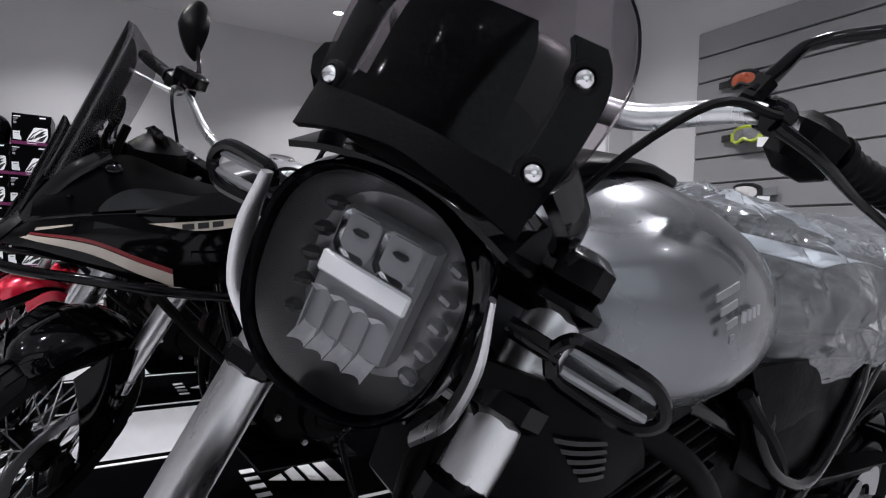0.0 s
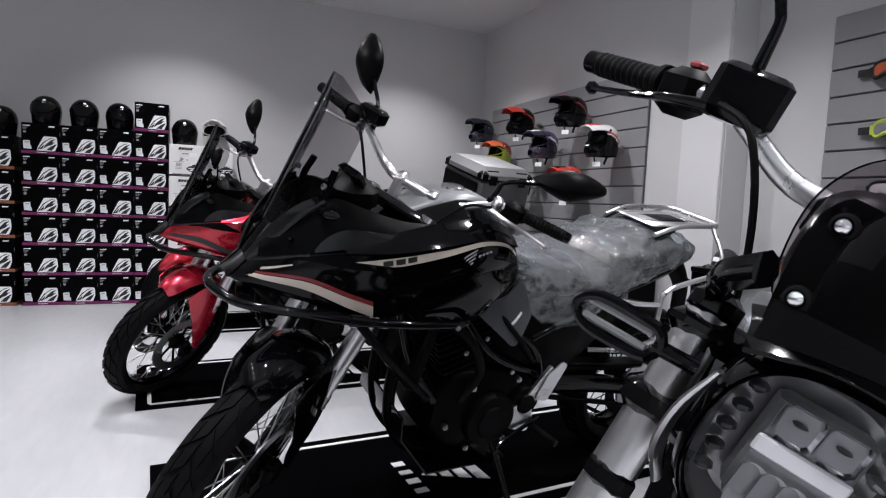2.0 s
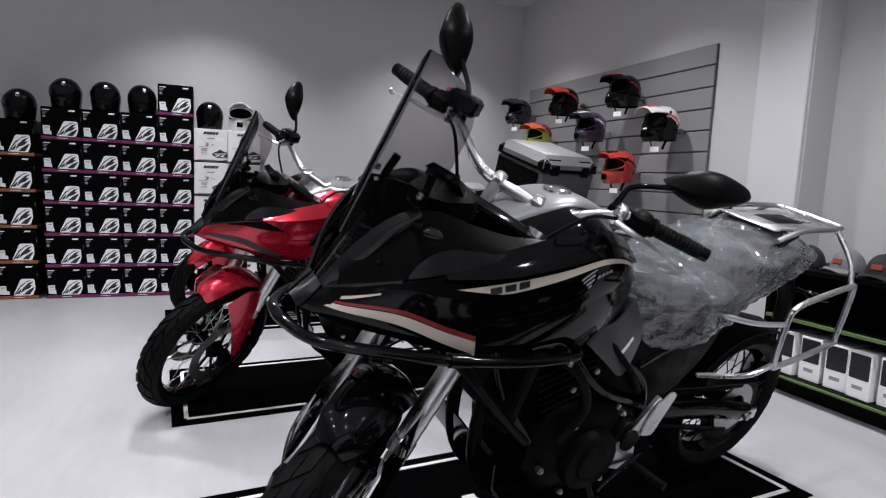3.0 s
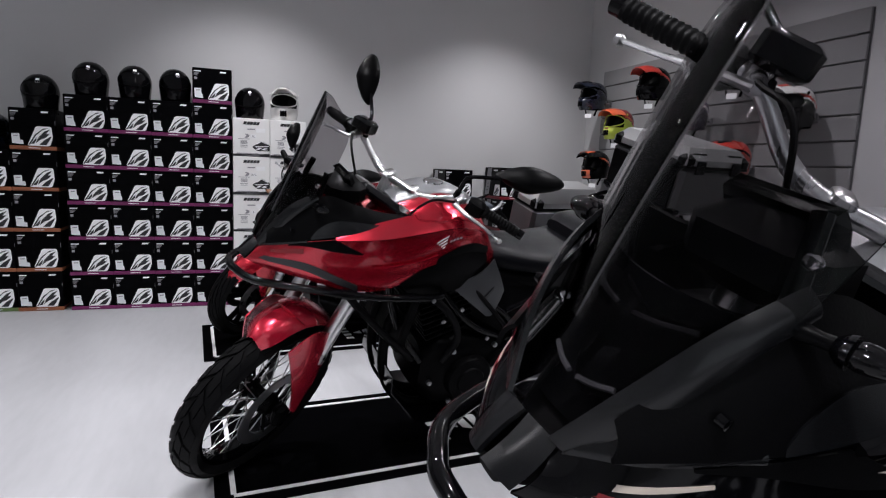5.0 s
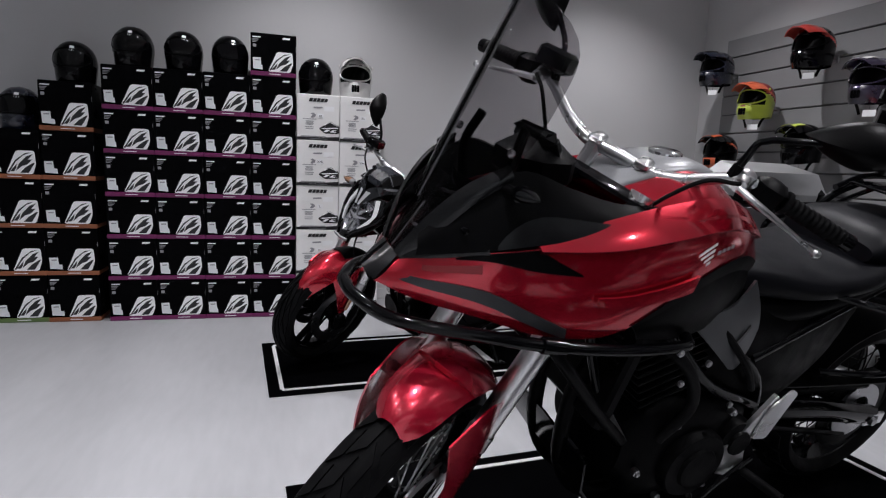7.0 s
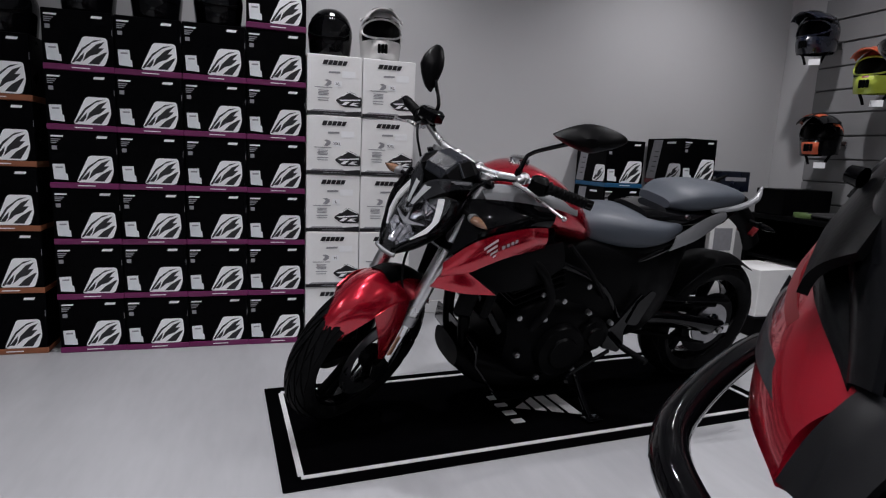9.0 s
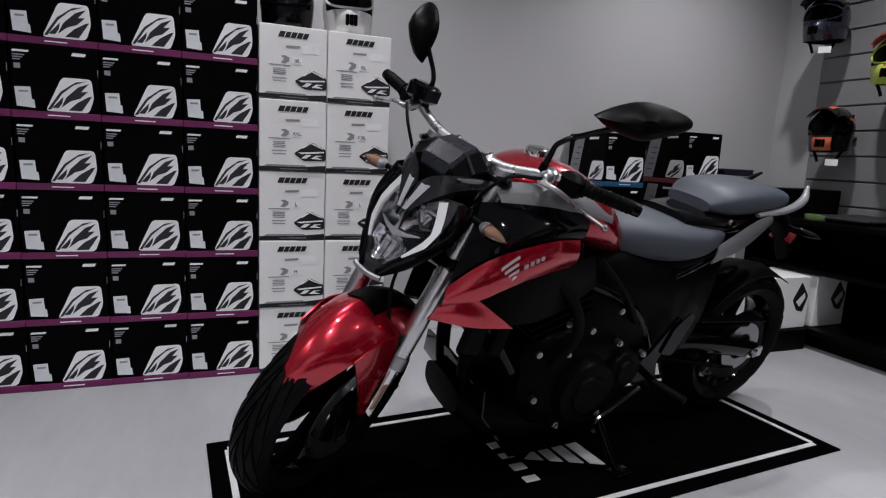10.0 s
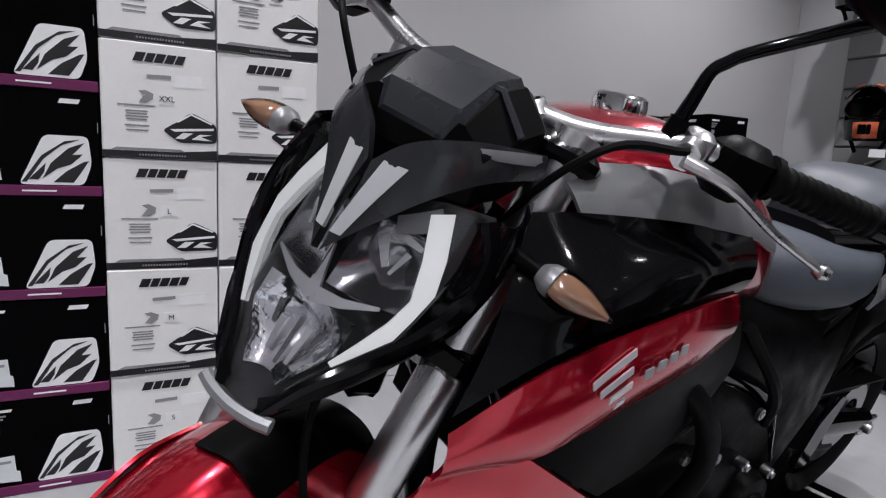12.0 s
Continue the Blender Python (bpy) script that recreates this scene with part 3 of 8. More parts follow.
def white_box(w, h, d, size):
    ob = thing("white_helmet_box", "white helmet carton with black bars and a black diamond emblem", "box", "stacked white cartons")
    part("carton", Geo().box((0, d / 2, h / 2), (w - 0.004, d, h - 0.003), 0.003), BOXWHITE, ob)
    f, f2 = front(-0.0005), front(-0.0018)
    band = part("bottom_band", Geo().slab([(-w / 2 + 0.002, 0.002), (w / 2 - 0.002, 0.002), (w / 2 - 0.002, 0.028), (w / 2 - 0.1, 0.020), (-w / 2 + 0.002, 0.019)], 0.0012, f), PRINTBLACK, ob, "black band along the bottom")
    g = Geo()
    for i in range(17):
        g.box((-0.050 + 0.0066 * i, -0.0022, 0.010), (0.004, 0.0012, 0.0045))
    part("fine_print", g, PRINTGREY, band, "grey fine print as bars")
    part("grey_wedge", Geo().slab([(-w / 2 + 0.02, 0.0195), (w / 2 - 0.08, 0.0205), (w / 2 - 0.09, 0.027), (-w / 2 + 0.034, 0.027)], 0.0012, f), PRINTGREY, ob, "grey wedge above the band")
    x = -0.062
    for lw in (0.026, 0.022, 0.024, 0.024, 0.022):
        part("brand_bar", Geo().slab([(x, h - 0.048), (x + lw * 0.86, h - 0.048), (x + lw * 0.86 + 0.009, h - 0.026), (x + 0.009, h - 0.026)], 0.0012, f), PRINTBLACK, ob, "black slanted brand bar")
        x += lw
    ex, ez = 0.072, 0.075
    g = Geo().slab(rounded([(ex - 0.070, ez), (ex - 0.030, ez + 0.026), (ex, ez + 0.050), (ex + 0.062, ez + 0.020), (ex + 0.062, ez - 0.028), (ex - 0.030, ez - 0.030)], 0.012), 0.0012, f)
    em = part("emblem", g, PRINTBLACK, ob, "black diamond emblem")
    g = Geo()
    for pts in ([(-0.052, 0.004), (0.055, 0.012), (0.055, 0.006), (-0.040, -0.002)], [(-0.040, -0.020), (-0.020, -0.004), (0.004, -0.004), (-0.018, -0.020)],
                [(0.000, -0.020), (0.020, -0.006), (0.050, -0.006), (0.024, -0.012), (0.050, -0.022)], [(-0.030, 0.022), (0.000, 0.042), (0.050, 0.020), (0.052, 0.024), (0.000, 0.047), (-0.040, 0.022)]):
        g.slab([(ex + u, ez + v) for u, v in pts], 0.0008, f2)
    part("emblem_pattern", g, PRINTWHITE, em, "white strokes on the emblem")
    part("barcode", Geo().slab([(-0.030, h - 0.088), (0.026, h - 0.086), (0.026, h - 0.077), (-0.030, h - 0.079)], 0.0008, f), PRINTGREY, ob, "grey barcode bar")
    part("label_sticker", Geo().slab([(0.035, h - 0.105), (0.100, h - 0.103), (0.100, h - 0.072), (0.035, h - 0.074)], 0.0008, f), PRINTWHITE, ob, "white label sticker")
    g = Geo().slab([(-0.050, h - 0.148), (-0.034, h - 0.150), (-0.018, h - 0.140), (-0.016, h - 0.126), (-0.034, h - 0.118), (-0.050, h - 0.121), (-0.036, h - 0.130)], 0.0008, f)
    part("helmet_picture", g, PRINTGREY, ob, "grey helmet outline")
    g = Geo()
    for i, (lw, v) in enumerate(((0.085, 0.132), (0.050, 0.118), (0.046, 0.111), (0.052, 0.104), (0.046, 0.097), (0.056, 0.082), (0.050, 0.070))):
        g.slab([(-0.055 - lw / 2, v), (-0.055 + lw / 2, v), (-0.055 + lw / 2, v + 0.0035), (-0.055 - lw / 2, v + 0.0035)], 0.0008, f)
    part("small_print", g, PRINTGREY, ob, "grey small print as bars")
    st = part("size_sticker", Geo().slab([(-0.004, h - 0.150), (0.034, h - 0.150), (0.034, h - 0.122), (-0.004, h - 0.122)], 0.0010, f), PRINTWHITE, ob, "white size sticker")
    written(size, 0.020, PRINTBLACK, st, Matrix.Translation((0.015, -0.0022, h - 0.143)) @ Matrix.Rotation(radians(90), 4, "X"), "black size letters")
    return ob


WW, WH = 0.2725, 0.2905
for row, size in enumerate(("S", "M", "L", "XXL", "XL")):
    wb = white_box(WW, WH, 0.36, size)
    for col in range(2):
        rnd = random.Random(300 + row * 3 + col)
        m = pose(0.046 + WW * (col + 0.5), BOX_Y + rnd.uniform(-0.004, 0.004), row * WH, 0, 0, rnd.uniform(-0.8, 0.8))
        if col == 0:
            wb.matrix_basis = m
        else:
            copy_thing(wb, m)


LIDALU = material("satin_lid_aluminium", (0.46, 0.465, 0.47), 0.34, metal=0.95, vary=0.08, scale=4, fine=120)
BRACKET = material("satin_graphite_panel", (0.045, 0.047, 0.052), 0.36, metal=0.3, vary=0.1, scale=8, fine=200)


# ---- motorcycles: x runs back from the front tyre's contact, y to the right, z up ----
def turned_round(rake, xa, deg):
    """The turn of fork and handlebar round the steering axis."""
    a = Vector((xa, 0, 0))
    d = Vector((math.sin(radians(rake)), 0, math.cos(radians(rake))))
    return Matrix.Translation(a) @ Matrix.Rotation(radians(deg), 4, d) @ Matrix.Translation(-a)


def hull(sections, n=28):
    """A closed body along x from (x, low, high, half width, squareness)."""
    rings = []
    for x, lo, hi, hw, p in sections:
        zc, hh, ring = (lo + hi) / 2, (hi - lo) / 2, []
        for j in range(n):
            a = 2 * math.pi * j / n
            c, s = math.cos(a), math.sin(a)
            ring.append(Vector((x, hw * math.copysign(abs(c) ** (2 / p), c), zc + hh * math.copysign(abs(s) ** (2 / p), s))))
        rings.append(ring)
    return Geo().rings(rings)


def smooth_hull(sections, steps=4, n=28):
    cols = [spline([(q[0], q[i], 0) for q in sections], (len(sections) - 1) * steps) for i in range(1, 5)]
    return hull([(cols[0][k].x, *(c[k].y for c in cols)) for k in range(len(cols[0]))], n)


def tyre(radius, width, bead, blocks, slant, depth=0.006):
    hw = width / 2
    prof = [(bead, -hw * 0.72), (bead + 0.02, -hw * 0.95), (radius - hw * 0.72, -hw), (radius - hw * 0.36, -hw * 0.82), (radius - hw * 0.09, -hw * 0.42), (radius, 0)]
    prof = prof + [(r, -h) for r, h in prof[-2::-1]]
    g, tread = Geo().lathe(prof + [prof[0]], 64), Geo()

    def on(w, a, up):
        """A point of the tread: w from -1 to 1 across."""
        h = w * hw * 0.86
        r = radius - (abs(w) ** 2.1) * hw * 0.42 + up
        return Vector((r * math.cos(a), h * (1 + up * 2), r * math.sin(a)))

    for side in (-1, 1):
        for k in range(blocks):
            a0 = 2 * math.pi * (k + (0.5 if side > 0 else 0)) / blocks
            span = 2 * math.pi / blocks * 0.74
            for w0, w1 in ((0.05, 0.50), (0.56, 0.97)):
                rows = []
                for i in range(4):
                    w = w0 + (w1 - w0) * i / 3
                    s = slant * w
                    rows.append([on(side * w, a0 + s + span * j / 3, depth) for j in range(4)])
                if side > 0:
                    rows = rows[::-1]
                nr = len(rows)
                low = [[on(side * (w0 + (w1 - w0) * (i if side < 0 else 3 - i) / 3), a0 + slant * (w0 + (w1 - w0) * (i if side < 0 else 3 - i) / 3) + span * j / 3, -0.002) for j in range(4)] for i in range(nr)]
                top = [q for r in rows for q in r]
                vs = top + [q for r in low for q in r]
                fs = [[i * 4 + j, i * 4 + j + 1, i * 4 + j + 5, i * 4 + j + 4] for i in range(3) for j in range(3)]
                rim = [0, 1, 2, 3, 7, 11, 15, 14, 13, 12, 8, 4]
                fs += [[b, a, a + 16, b + 16] for a, b in zip(rim, rim[1:] + rim[:1])]
                tread.add(vs, fs)
    return g, tread


def wheel(bike, name, centre, radius, width, s, style, blocks=30, slant=0.25, disc=True):
    """Rim with tyre, hub, brake disc and spokes under it."""
    m = s @ Matrix.Translation(centre)
    rr = radius - width * 0.62
    rim = Geo().lathe([(rr - 0.022, -0.012), (rr - 0.012, -0.034), (rr + 0.004, -width * 0.36), (rr + 0.008, -width * 0.36), (rr - 0.004, -0.026), (rr - 0.006, 0.026), (rr + 0.008, width * 0.36), (rr + 0.004, width * 0.36), (rr - 0.012, 0.034), (rr - 0.022, 0.012), (rr - 0.022, -0.012)], 56)
    w = part(name, rim.moved(m), GLOSSBLACK, bike, "black wheel rim")
    carcass, tread = tyre(radius - 0.006, width, rr, blocks, slant)
    part("tyre", carcass.moved(m), RUBBER, w, "black rubber tyre with angled tread blocks")
    tagged(part("tread", tread.moved(m), RUBBER, w), kind="stuff")
    part("hub", Geo().lathe([(0.012, -0.075), (0.030, -0.070), (0.046, -0.045), (0.028, -0.030), (0.028, 0.030), (0.046, 0.045), (0.030, 0.070), (0.012, 0.075), (0.012, -0.075)], 28).moved(m), ENGINE, w)
    if style == "wire":
        rod = None
        for k in range(32):
            a = 2 * math.pi * k / 32
            side = -1 if k % 2 else 1
            b = a + (0.42 if (k // 2) % 2 else -0.42)
            p = Vector((0.042 * math.cos(b), side * 0.040, 0.042 * math.sin(b)))
            q = Vector(((rr - 0.018) * math.cos(a), side * 0.006, (rr - 0.018) * math.sin(a)))
            d = q - p
            at = m @ Matrix.Translation(p) @ d.to_track_quat("Z", "Y").to_matrix().to_4x4()
            if rod is None:
                length = d.length
                # rear spokes in black: shade at the tail put into their colour
                rod = part("spoke", Geo().tube([(0, 0, 0), (0, 0, length)], 0.0021, 6, 1), ALU if name == "front_wheel" else ENGINE, w, "steel wire spoke", at=at)
            else:
                shared("spoke", rod, w, at)
    else:
        for k in range(5):
            a = 2 * math.pi * k / 5 + 0.3
            g = Geo()
            for da in (-0.16, 0.16):
                p = Vector((0.035 * math.cos(a), 0, 0.035 * math.sin(a)))
                q = Vector(((rr - 0.012) * math.cos(a + da), 0, (rr - 0.012) * math.sin(a + da)))
                g.tube([p, p.lerp(q, 0.5), q], [0.017, 0.013, 0.014], 8, 6, flat=1.5)
            part("spoke", g.moved(m), ENGINE, w, "black cast twin spoke")
    if disc:
        for side in ((-1, 1) if disc == 2 else (-1,)):
            y = side * 0.072
            g = Geo().lathe([(0.105, y - 0.0025), (0.150, y - 0.0025), (0.150, y + 0.0025), (0.105, y + 0.0025), (0.105, y - 0.0025)], 48)
            # front disc keeps its steel; rear one is blackened to stand for shade
            part("brake_disc", g.moved(m), STEEL if name == "front_wheel" else ENGINE, w, "steel brake disc" if name == "front_wheel" else "brake disc with the rear's shade put into its colour")
            for k in range(6):
                a = 2 * math.pi * k / 6
                part("disc_arm", Geo().tube([(0.04 * math.cos(a), y * 0.8, 0.04 * math.sin(a)), (0.11 * math.cos(a + 0.3), y, 0.11 * math.sin(a + 0.3))], 0.006, 6, 3).moved(m), ENGINE, w)
    return w


def fork(bike, axle, rake, span, s, lower_to, top_to, outer, inner, r_out=0.027, r_in=0.021, upper=None):
    """Two legs: a thin inner tube up from the axle and a wider outer one above it."""
    d = Vector((math.sin(radians(rake)), 0, math.cos(radians(rake))))
    for side in (-1, 1):
        base = Vector((axle[0] + 0.03, side * span, axle[2] + 0.01))
        at = lambda z: base + d * ((z - base.z) / d.z)
        leg = part("fork_leg", Geo().tube([at(lower_to), at(top_to)], r_out, 18, 1).moved(s), outer, bike, "silver fork tube")
        part("inner_tube", Geo().tube([at(base.z), at(lower_to + 0.02)], r_in, 16, 1).moved(s), inner, leg)
        part("collar", Geo().tube([at(lower_to - 0.004), at(lower_to + 0.03)], r_out + 0.003, 18, 1).moved(s), STEEL if upper is None else upper, leg, "collar at the fork tube's end")
        part("axle_lug", Geo().box(base + Vector((-0.02, 0, -0.02)), (0.07, 0.036, 0.09), 0.012).moved(s), ENGINE, leg)
        part("brake_caliper", Geo().box(base + Vector((0.075, side * -0.012, 0.085)), (0.055, 0.05, 0.11), 0.014, Matrix.Rotation(radians(-24), 3, "Y")).moved(s), GLOSSBLACK, leg)
    for z, k in ((lower_to + 0.28, 0.05), (top_to - 0.03, 0.04)):
        c = Vector((at(z).x, 0, at(z).z))
        part("fork_clamp", Geo().box(c + Vector((0.02, 0, 0)), (0.10, span * 2 + 0.075, k), 0.016, Matrix.Rotation(radians(rake), 3, "Y")).moved(s), GLOSSBLACK, bike, "black fork clamp")


def mirror(bike, base, joint, centre, size, s, side, tilt=8):
    """A mirror on a bent stem: pointed housing with its glass turned back."""
    b, j, c = Vector(base), Vector(joint), Vector(centre)
    bend = [b, b.lerp(j, 0.5), b.lerp(j, 0.86), j + 0.10 * (b - j) * 0.5 + 0.06 * (c - j), j.lerp(c, 0.16), j.lerp(c, 0.55), c]
    m = part("mirror", Geo().tube(bend, [0.009, 0.0075, 0.0065, 0.0065, 0.0065, 0.007, 0.010], 10, 30).moved(s), GLOSSBLACK, bike, "black rear-view mirror on a bent stem")
    part("stem_nut", Geo().tube([b + Vector((0, 0, -0.006)), b.lerp(j, 0.25)], 0.0115, 6, 1).moved(s), PLASTIC, m)
    w, h, dep = size
    rings = []
    out = []
    edge = [(-0.50, -0.10), (-0.34, 0.18), (-0.12, 0.44), (0.08, 0.50), (0.30, 0.43), (0.46, 0.30), (0.50, 0.12), (0.40, -0.10), (0.22, -0.32), (0.06, -0.49), (-0.10, -0.48), (-0.34, -0.32), (-0.50, -0.10)]
    out = [(q.x * w * side, q.y * h) for q in spline([(u, v, 0) for u, v in edge], 36)[:-1]]
    tm = Matrix.Translation(centre) @ Matrix.Rotation(radians(tilt * side), 4, "X") @ Matrix.Rotation(radians(-32 * side), 4, "Z")
    for f, x in ((1.0, 0.010), (1.02, 0.0), (0.97, -0.012), (0.72, -0.62 * dep), (0.34, -dep), (0.04, -dep - 0.003)):
        rings.append([tm @ Vector((x, u * f, v * f)) for u, v in out])
    part("housing", Geo().rings(rings).moved(s), PLASTIC, m, "black mirror housing")
    part("glass", Geo().rings([[tm @ Vector((x, u * 0.93, v * 0.9)) for u, v in out] for x in (0.0102, 0.0125)]).moved(s), MIRRORGLASS, m, "mirror glass")
    return m


def controls(bike, s, bar, grip_len, lever_col, bar_mat, lever_drop=0.02, tank_at=(-0.008, -0.012, 0.034), tank_size=(0.062, 0.078, 0.046)):
    """Handlebar with grips, switch boxes, levers and brake reservoir; bar: points of its left half from the middle out."""
    pts = [Vector(q) for q in bar]
    whole = [Vector((q.x, -q.y, q.z)) for q in pts[::-1]] + pts[1:] if abs(pts[0].y) < 1e-6 else [Vector((q.x, -q.y, q.z)) for q in pts[::-1]] + pts
    hb = part("handlebar", Geo().tube(whole, [0.011, 0.011, 0.0135, 0.0145, 0.0135, 0.011, 0.011], 14, 60).moved(s), bar_mat, bike, "silver tapered handlebar")
    for side in (-1, 1):
        e = Vector((pts[-1].x, pts[-1].y * -side, pts[-1].z))
        i = Vector((pts[-2].x, pts[-2].y * -side, pts[-2].z))
        d = (e - i).normalized()
        g0 = e - d * grip_len
        gr = Geo().tube([g0, e], [0.0165, 0.0168] + [0.0182, 0.0184, 0.0166, 0.0164] * 11 + [0.0170], 14, 94)
        part("grip", gr.moved(s), RUBBER, hb, "black rubber grip with ribs")
        part("grip_flange", Geo().tube([g0 - d * 0.004, g0 + d * 0.004], 0.023, 14, 1).moved(s), RUBBER, hb)
        part("bar_end", Geo().tube([e, e + d * 0.02], 0.0165, 14, 1).moved(s), GLOSSBLACK, hb)
        sw = g0 - d * 0.035
        t = d.to_track_quat("Y", "Z").to_matrix()
        part("switch_box", Geo().box(sw + Vector((0.004, 0, -0.006)), (0.05, 0.062, 0.062), 0.012, t).moved(s), PLASTIC, hb, "black switch box")
        part("switch_button", Geo().box(sw + Vector((0.033, 0, 0.012)), (0.012, 0.022, 0.014), 0.003, t).moved(s), DARKGREY, hb)
        if side > 0:
            part("start_button", Geo().box(sw + Vector((0.02, 0, 0.030)), (0.018, 0.02, 0.010), 0.003, t).moved(s), REDTRAY, hb, "red stop button")
        p = sw - d * 0.05
        cl = Geo().box(p, (0.034, 0.03, 0.034), 0.006, t)
        cl.tube([p, p + Vector((-0.045, 0, -0.006))], 0.014, 10, 2)
        perch = part("lever_perch", cl.moved(s), bar_mat if lever_col is not GLOSSBLACK else GLOSSBLACK, hb, "lever perch")
        a = p + Vector((-0.050, 0, -0.008))
        pts2 = [a, a + d * 0.055 + Vector((-0.012, 0, -0.004)), a + d * 0.12 + Vector((0.0, 0, -lever_drop)), a + d * 0.185 + Vector((-0.006, 0, -lever_drop * 1.5))]
        lv = Geo().tube(pts2, [0.0115, 0.010, 0.0075, 0.0065], 10, 18, flat=0.62)
        lv.lathe([(0.0004, -0.0095), (0.006, -0.0075), (0.0095, 0), (0.006, 0.0075), (0.0004, 0.0095)], 12, pts2[-1])
        part("lever", lv.moved(s), lever_col, perch, "lever with a ball end")
        if side > 0:
            r0 = p + Vector(tank_at)
            rb = Matrix.Rotation(radians(10), 3, "Y")
            part("brake_reservoir", Geo().box(r0, tank_size, 0.008, rb).moved(s), GLOSSBLACK, hb, "black brake fluid reservoir")
        # cables
        part("cable", Geo().tube([p + Vector((-0.05, 0, 0)), p + Vector((-0.11, -0.06 * side, -0.02)), Vector((pts[0].x - 0.08, 0.09 * side, pts[0].z - 0.10)), Vector((pts[0].x - 0.05, 0.05 * side, pts[0].z - 0.30))], 0.0042, 7, 20).moved(s), RUBBER, hb, "black control cable")
    return hb


def indicator(bike, root, tip, s, lens, name="indicator", label="turn signal with an amber lens on a short stem"):
    root, tip = Vector(root), Vector(tip)
    d = (tip - root).normalized()
    ob = part(name, Geo().tube([root, root + d * 0.045], [0.010, 0.007, 0.008], 10, 4).moved(s), PLASTIC, bike, label)
    a = root + d * 0.035
    l = (tip - a).length
    part("lens", Geo().tube([a, tip], [0.008, 0.0165, 0.020, 0.0195, 0.0165, 0.011, 0.003], 16, 18, flat=0.62).moved(s), lens, ob)
    part("back", Geo().tube([a - d * 0.002, a + d * l * 0.22], [0.011, 0.0185, 0.0205], 16, 6, flat=0.74).moved(s), MIDGREY if lens is AMBER else GLOSSBLACK, ob)
    if lens is AMBER:
        part("clear_shell", Geo().tube([a + d * l * 0.20, tip + d * 0.004], [0.021, 0.0225, 0.021, 0.0165, 0.010, 0.002], 16, 18, flat=0.68).moved(s), CLEARLENS, ob, "clear outer lens")
    return ob


def bolt_row(bike, points, r=0.006, mat=STEEL):
    """Screw heads seated on the left side, each its own part."""
    head = None
    for p in points:
        at = Matrix.Translation(p)
        if head is None:
            head = part("bolt", Geo().lathe([(0.0004, -0.006), (r * 0.55, -0.006), (r * 0.6, -0.004), (r, -0.004), (r, 0.002)], 10), mat, bike, "bright bolt head", at=at)
        else:
            shared("bolt", head, bike, at)


